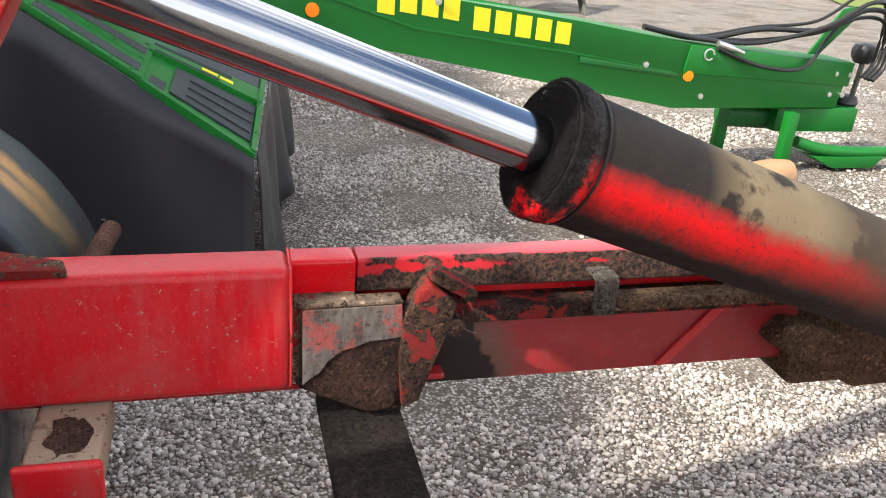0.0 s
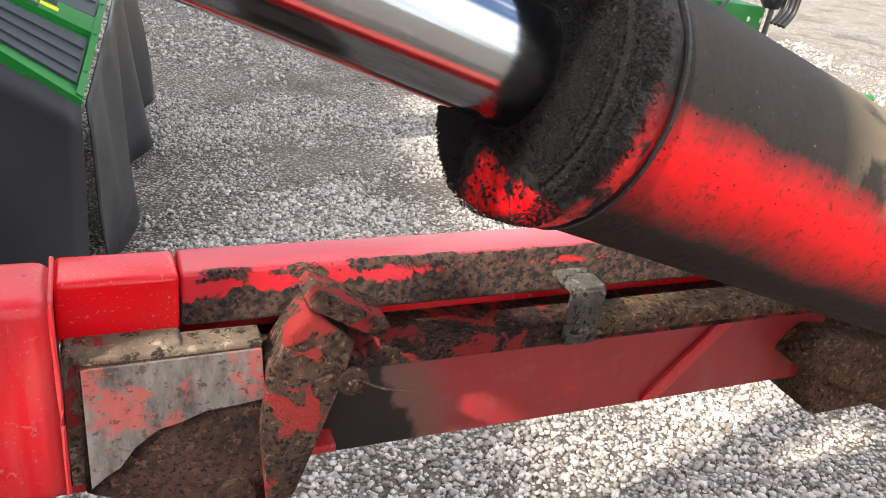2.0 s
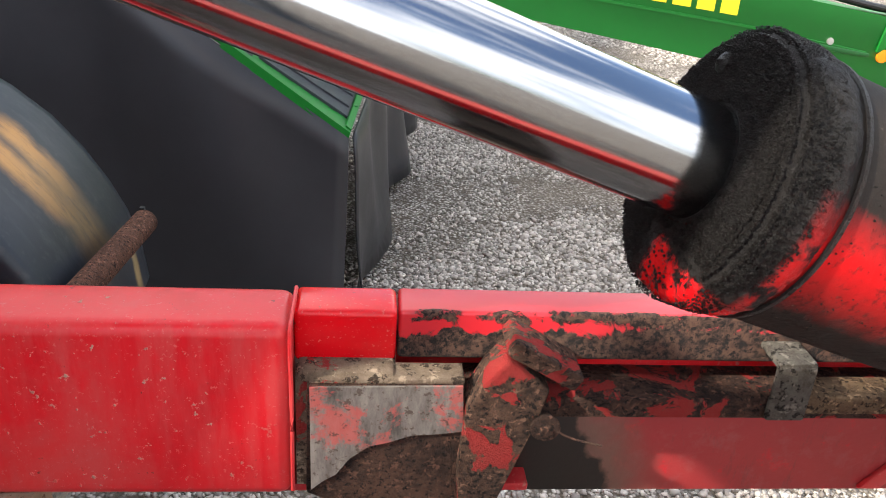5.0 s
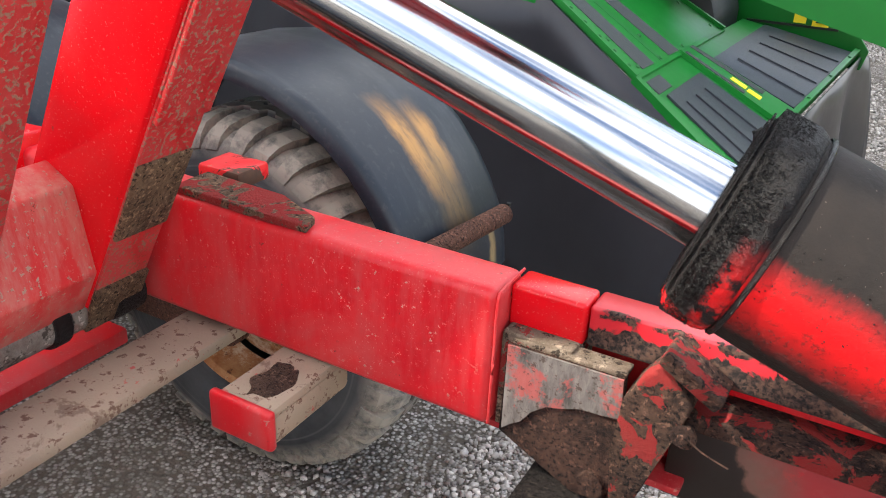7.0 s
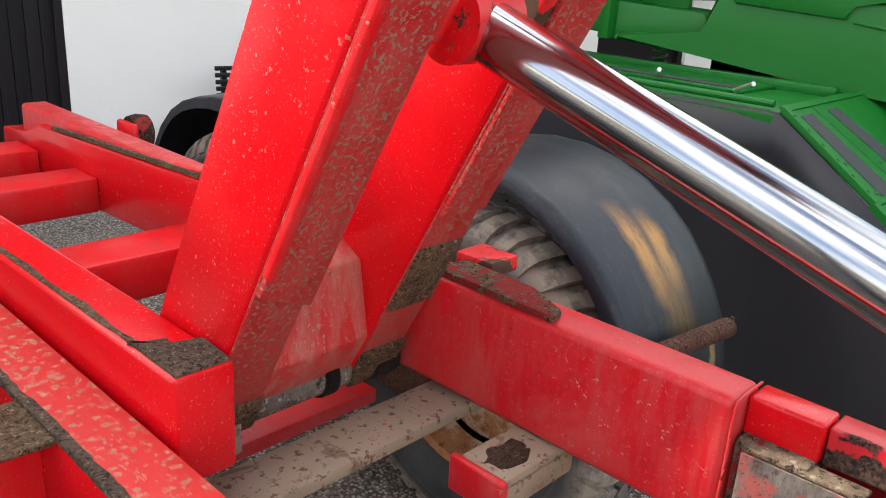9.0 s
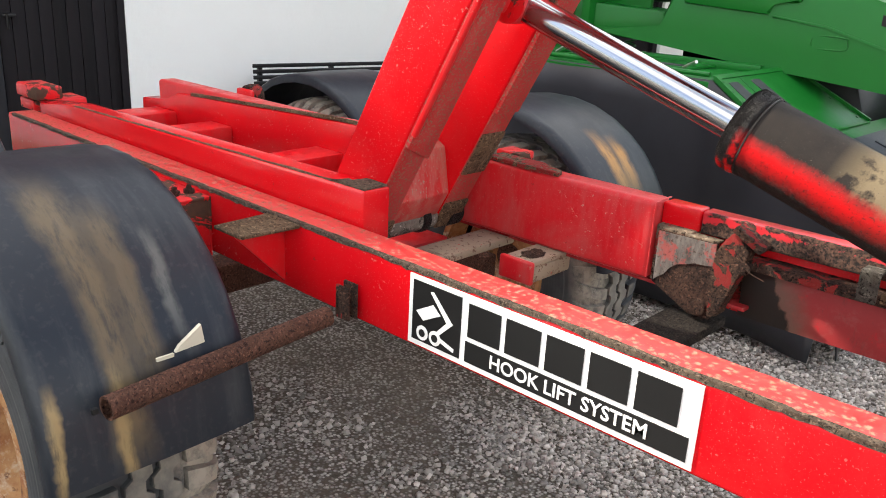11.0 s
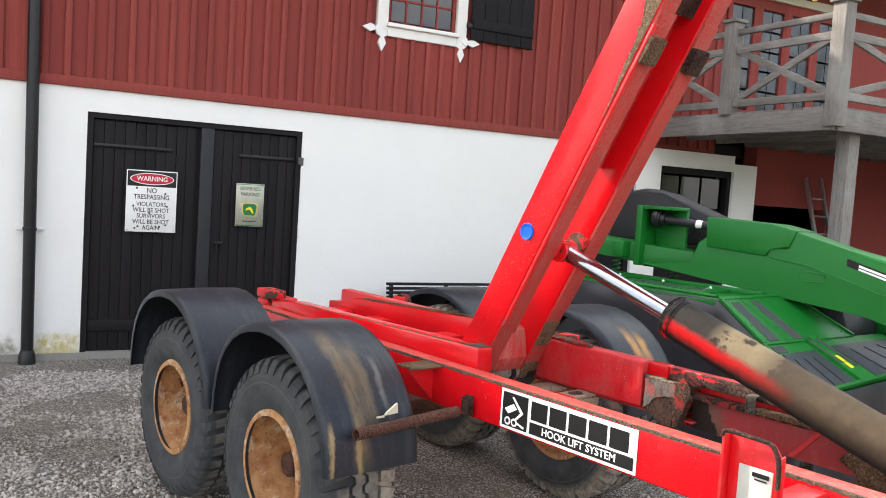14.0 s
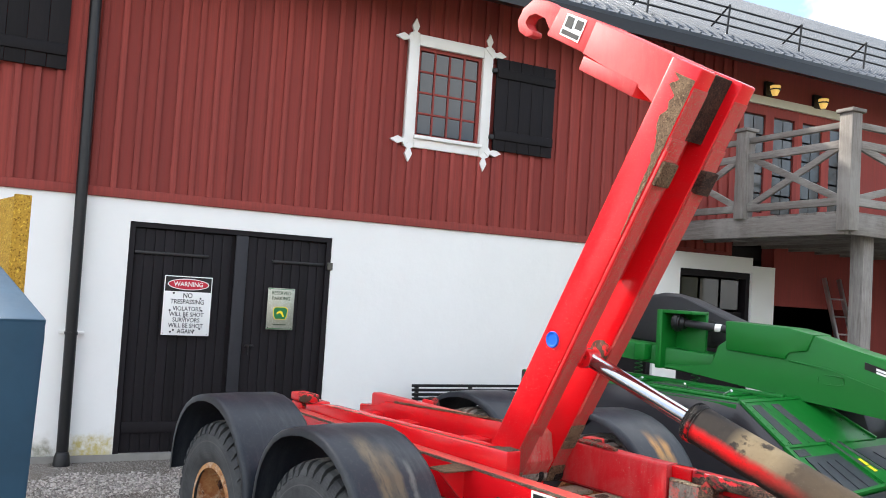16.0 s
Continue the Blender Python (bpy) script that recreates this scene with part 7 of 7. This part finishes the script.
def bare_tree(x, y, height, seed, leafy=0.0):
    rnd = random.Random(seed)
    t = thing("tree", "bare spring tree with pale trunk and thin twigs", "tree", (x, y, rise(x, y)), group="trees beyond the lawn")
    trunk, crown = bmesh.new(), bmesh.new()
    base = Vector((x, y, rise(x, y) - 0.1))

    def limb(bm, a, d, length, r, depth):
        pts = [a]
        for k in range(4):
            d = (d + Vector((rnd.uniform(-0.16, 0.16), rnd.uniform(-0.16, 0.16), rnd.uniform(-0.02, 0.10)))).normalized()
            pts.append(pts[-1] + d * length / 4)
        last = None
        for i, p in enumerate(pts):
            rr = r * (1 - 0.17 * i)
            n = 6 if depth < 2 else 3
            q = d.to_track_quat("Z", "Y")
            ring = [bm.verts.new(p + q @ Vector((rr * math.cos(6.283 * k / n), rr * math.sin(6.283 * k / n), 0))) for k in range(n)]
            if last:
                for k in range(n):
                    bm.faces.new((last[k], last[(k + 1) % n], ring[(k + 1) % n], ring[k]))
            last = ring
        if depth < 4:
            for k in range(4 if depth else 9):
                s = pts[rnd.randint(2 if depth == 0 else 1, 4)]
                nd = (d + Vector((rnd.uniform(-0.9, 0.9), rnd.uniform(-0.9, 0.9), rnd.uniform(0.0, 0.5)))).normalized()
                limb(crown, s, nd, length * rnd.uniform(0.35, 0.6), r * 0.42, depth + 1)

    limb(trunk, base, Vector((rnd.uniform(-0.08, 0.08), rnd.uniform(-0.08, 0.08), 1)), height * 0.75, height * 0.010, 0)
    part("trunk", trunk, M_BARK, t)
    part("crown", crown, M_TWIG, t)
    return t


def clump(name, label, category, x, y, rx, rz, n, size, mat, seed, group=""):
    """A shrub or conifer: many small leaf blades on an uneven volume."""
    t = thing(name, label, category, (x, y, rise(x, y)), group=group)
    rng = np.random.default_rng(seed)
    cs = rng.normal(0, 0.42, (14, 3)) * (rx, rx, rz * 0.5) + (0, 0, rz * 0.55)
    pick = rng.integers(0, 14, n)
    p = cs[pick] + rng.normal(0, 0.24, (n, 3)) * (rx, rx, rz * 0.5)
    p[:, 2] = np.abs(p[:, 2])
    a = rng.normal(0, 1, (n, 3)) * size
    b = rng.normal(0, 1, (n, 3)) * size
    v = np.concatenate([p, p + a, p + b], 1).reshape(-1, 3) + (x, y, rise(x, y))
    f = np.arange(n * 3).reshape(-1, 3)
    me = bpy.data.meshes.new("leaves")
    me.from_pydata(v.tolist(), [], f.tolist())
    me.materials.append(mat)
    ob = new("foliage", me)
    ob.parent = t
    ob.matrix_parent_inverse = Matrix.Translation(t.location).inverted()
    part("stem", rod((x, y, rise(x, y) - 0.1), (x, y, rise(x, y) + rz * 0.5), 0.05, 0.02, n=6), M_BARK, t)
    return t


rnd = random.Random(7)
for i in range(34):
    ang = radians(4 + 60 * i / 33 + rnd.uniform(-0.8, 0.8))
    r = rnd.uniform(46, 66)
    bare_tree(r * math.cos(ang), r * math.sin(ang), rnd.uniform(9, 15), 100 + i)
for i in range(46):
    ang = radians(2 + 64 * i / 45 + rnd.uniform(-0.6, 0.6))
    r = rnd.uniform(60, 68)
    clump("shrub", "yellow-green spring shrub at the lawn's edge", "shrub", r * math.cos(ang), r * math.sin(ang), 2.2, rnd.uniform(2.5, 5), 2200, 0.09, M_SHRUB, 300 + i, "shrubs beyond the lawn")
for i in range(26):
    ang = radians(0 + 75 * i / 25 + rnd.uniform(-1, 1))
    r = rnd.uniform(72, 84)
    clump("conifer", "dark evergreen at the wood's edge", "tree", r * math.cos(ang), r * math.sin(ang), 3.2, rnd.uniform(8, 13), 2500, 0.32, M_CONIFER, 500 + i, "evergreens beyond the lawn")

# ---- pieces of walls and ground ----
batten_me = mesh_of(box(-0.032, 0.032, -0.025, 0.04, 0, 1, 0.006), M_BOARD)
board_me = mesh_of(box(-0.092, 0.092, 0.012, 0.042, 0, 1), M_BOARD)


def cladding(s, z0, z1, me, jitter):
    ob = new("board", me)
    ob.parent = wall_2
    ob.location, ob.scale = (s + jitter, 0, z0), (1, 1, z1 - z0)
    return ob


rnd = random.Random(11)
s = -8.9
while s < 8.7:
    spans = [(2.79, 5.95)]
    if 3.05 < s < 4.36:
        spans = [(2.79, 3.70), (5.12, 5.95)]
    for z0, z1 in spans:
        cladding(s, z0 - rnd.uniform(0, 0.015), z1, board_me, 0)
        cladding(s + 0.10, z0 - rnd.uniform(0, 0.02), z1, batten_me, rnd.uniform(-0.012, 0.012))
    s += 0.20

door_board_me = mesh_of(box(-0.0505, 0.0505, 0.06, 0.10, 0, 1, 0.005), M_DOOR)
for x0, n in ((0.065, 10), (1.295, 9)):
    for i in range(n):
        ob = new("board", door_board_me)
        ob.parent = door_1
        ob.location, ob.scale = (x0 + 0.052 + i * 0.104, 0, -0.08 - rnd.uniform(0, 0.012)), (1, 1, 2.485)


def stones(n, area, seed, smin, smax, bare=-0.30):
    """Loose crushed stones lying on the yard, in one mesh of angular chips."""
    rng = np.random.default_rng(seed)
    cube = np.array([(a, b, c) for a in (-1, 1) for b in (-1, 1) for c in (-1, 1)]) * 0.72
    tri = np.array([(0, 1, 3), (0, 3, 2), (4, 6, 7), (4, 7, 5), (0, 4, 5), (0, 5, 1), (2, 3, 7), (2, 7, 6), (0, 2, 6), (0, 6, 4), (1, 5, 7), (1, 7, 3)])
    x0, x1, y0, y1 = area
    x, y = rng.uniform(x0, x1, n), rng.uniform(y0, y1, n)
    keep = np.array([noise.noise(Vector((a * 1.1, b * 1.1, 3))) + 0.5 * noise.noise(Vector((a * 3, b * 3, 9))) > bare + (0.05 if b > 1.2 else 0.0) + 0.42 * r + 0.7 * max(0.0, 1 - min(a - x0, x1 - a, b - y0, y1 - b) / 0.5) for a, b, r in zip(x, y, rng.uniform(0, 1, n))])
    x, y = x[keep], y[keep]
    n = len(x)
    size = rng.uniform(smin, smax, n) * rng.choice([0.7, 1.0, 1.0, 1.4], n)
    shape = cube[None] * rng.uniform(0.55, 1.15, (n, 8, 3)) * (size[:, None] * rng.uniform(0.6, 1.2, (n, 3)))[:, None, :]
    for i, k in ((1, 2), (0, 2), (0, 1)):
        a = rng.uniform(0, 6.283, n)[:, None]
        p, q = shape[:, :, i] * np.cos(a) - shape[:, :, k] * np.sin(a), shape[:, :, i] * np.sin(a) + shape[:, :, k] * np.cos(a)
        shape[:, :, i], shape[:, :, k] = p, q
    g = np.array([rise(q, w) for q, w in zip(x, y)])
    v = np.stack([shape[:, :, 0] + x[:, None], shape[:, :, 1] + y[:, None], shape[:, :, 2] * 0.8 + (g + size * rng.uniform(0.0, 0.5, n))[:, None]], 2).reshape(-1, 3)
    f = (tri[None] + (np.arange(n) * 8)[:, None, None]).reshape(-1, 3)
    me = bpy.data.meshes.new("stones")
    me.vertices.add(len(v))
    me.vertices.foreach_set("co", v.ravel())
    me.loops.add(len(f) * 3)
    me.loops.foreach_set("vertex_index", f.ravel().astype(np.int32))
    me.polygons.add(len(f))
    me.polygons.foreach_set("loop_start", (np.arange(len(f)) * 3).astype(np.int32))
    me.update(calc_edges=True)
    me.materials.append(M_STONE)
    return tagged(new("gravel", me), "loose grey and pinkish crushed stone gravel", "gravel", kind="stuff")


stones(158000, (-0.9, 3.9, 0.10, 4.9), 1, 0.0065, 0.0115)
stones(15000, (-1.8, 1.6, -1.7, 0.5), 4, 0.008, 0.013, -0.26)
stones(52000, (-6.0, -1.4, -2.7, 0.5), 2, 0.0085, 0.014, -0.30)
stones(14000, (3.4, 8.0, 1.2, 8.0), 3, 0.011, 0.018)
stones(44000, (-1.5, 5.5, 4.35, 9.8), 5, 0.009, 0.015)
stones(11000, (1.3, 3.9, -1.4, 0.6), 6, 0.008, 0.013)
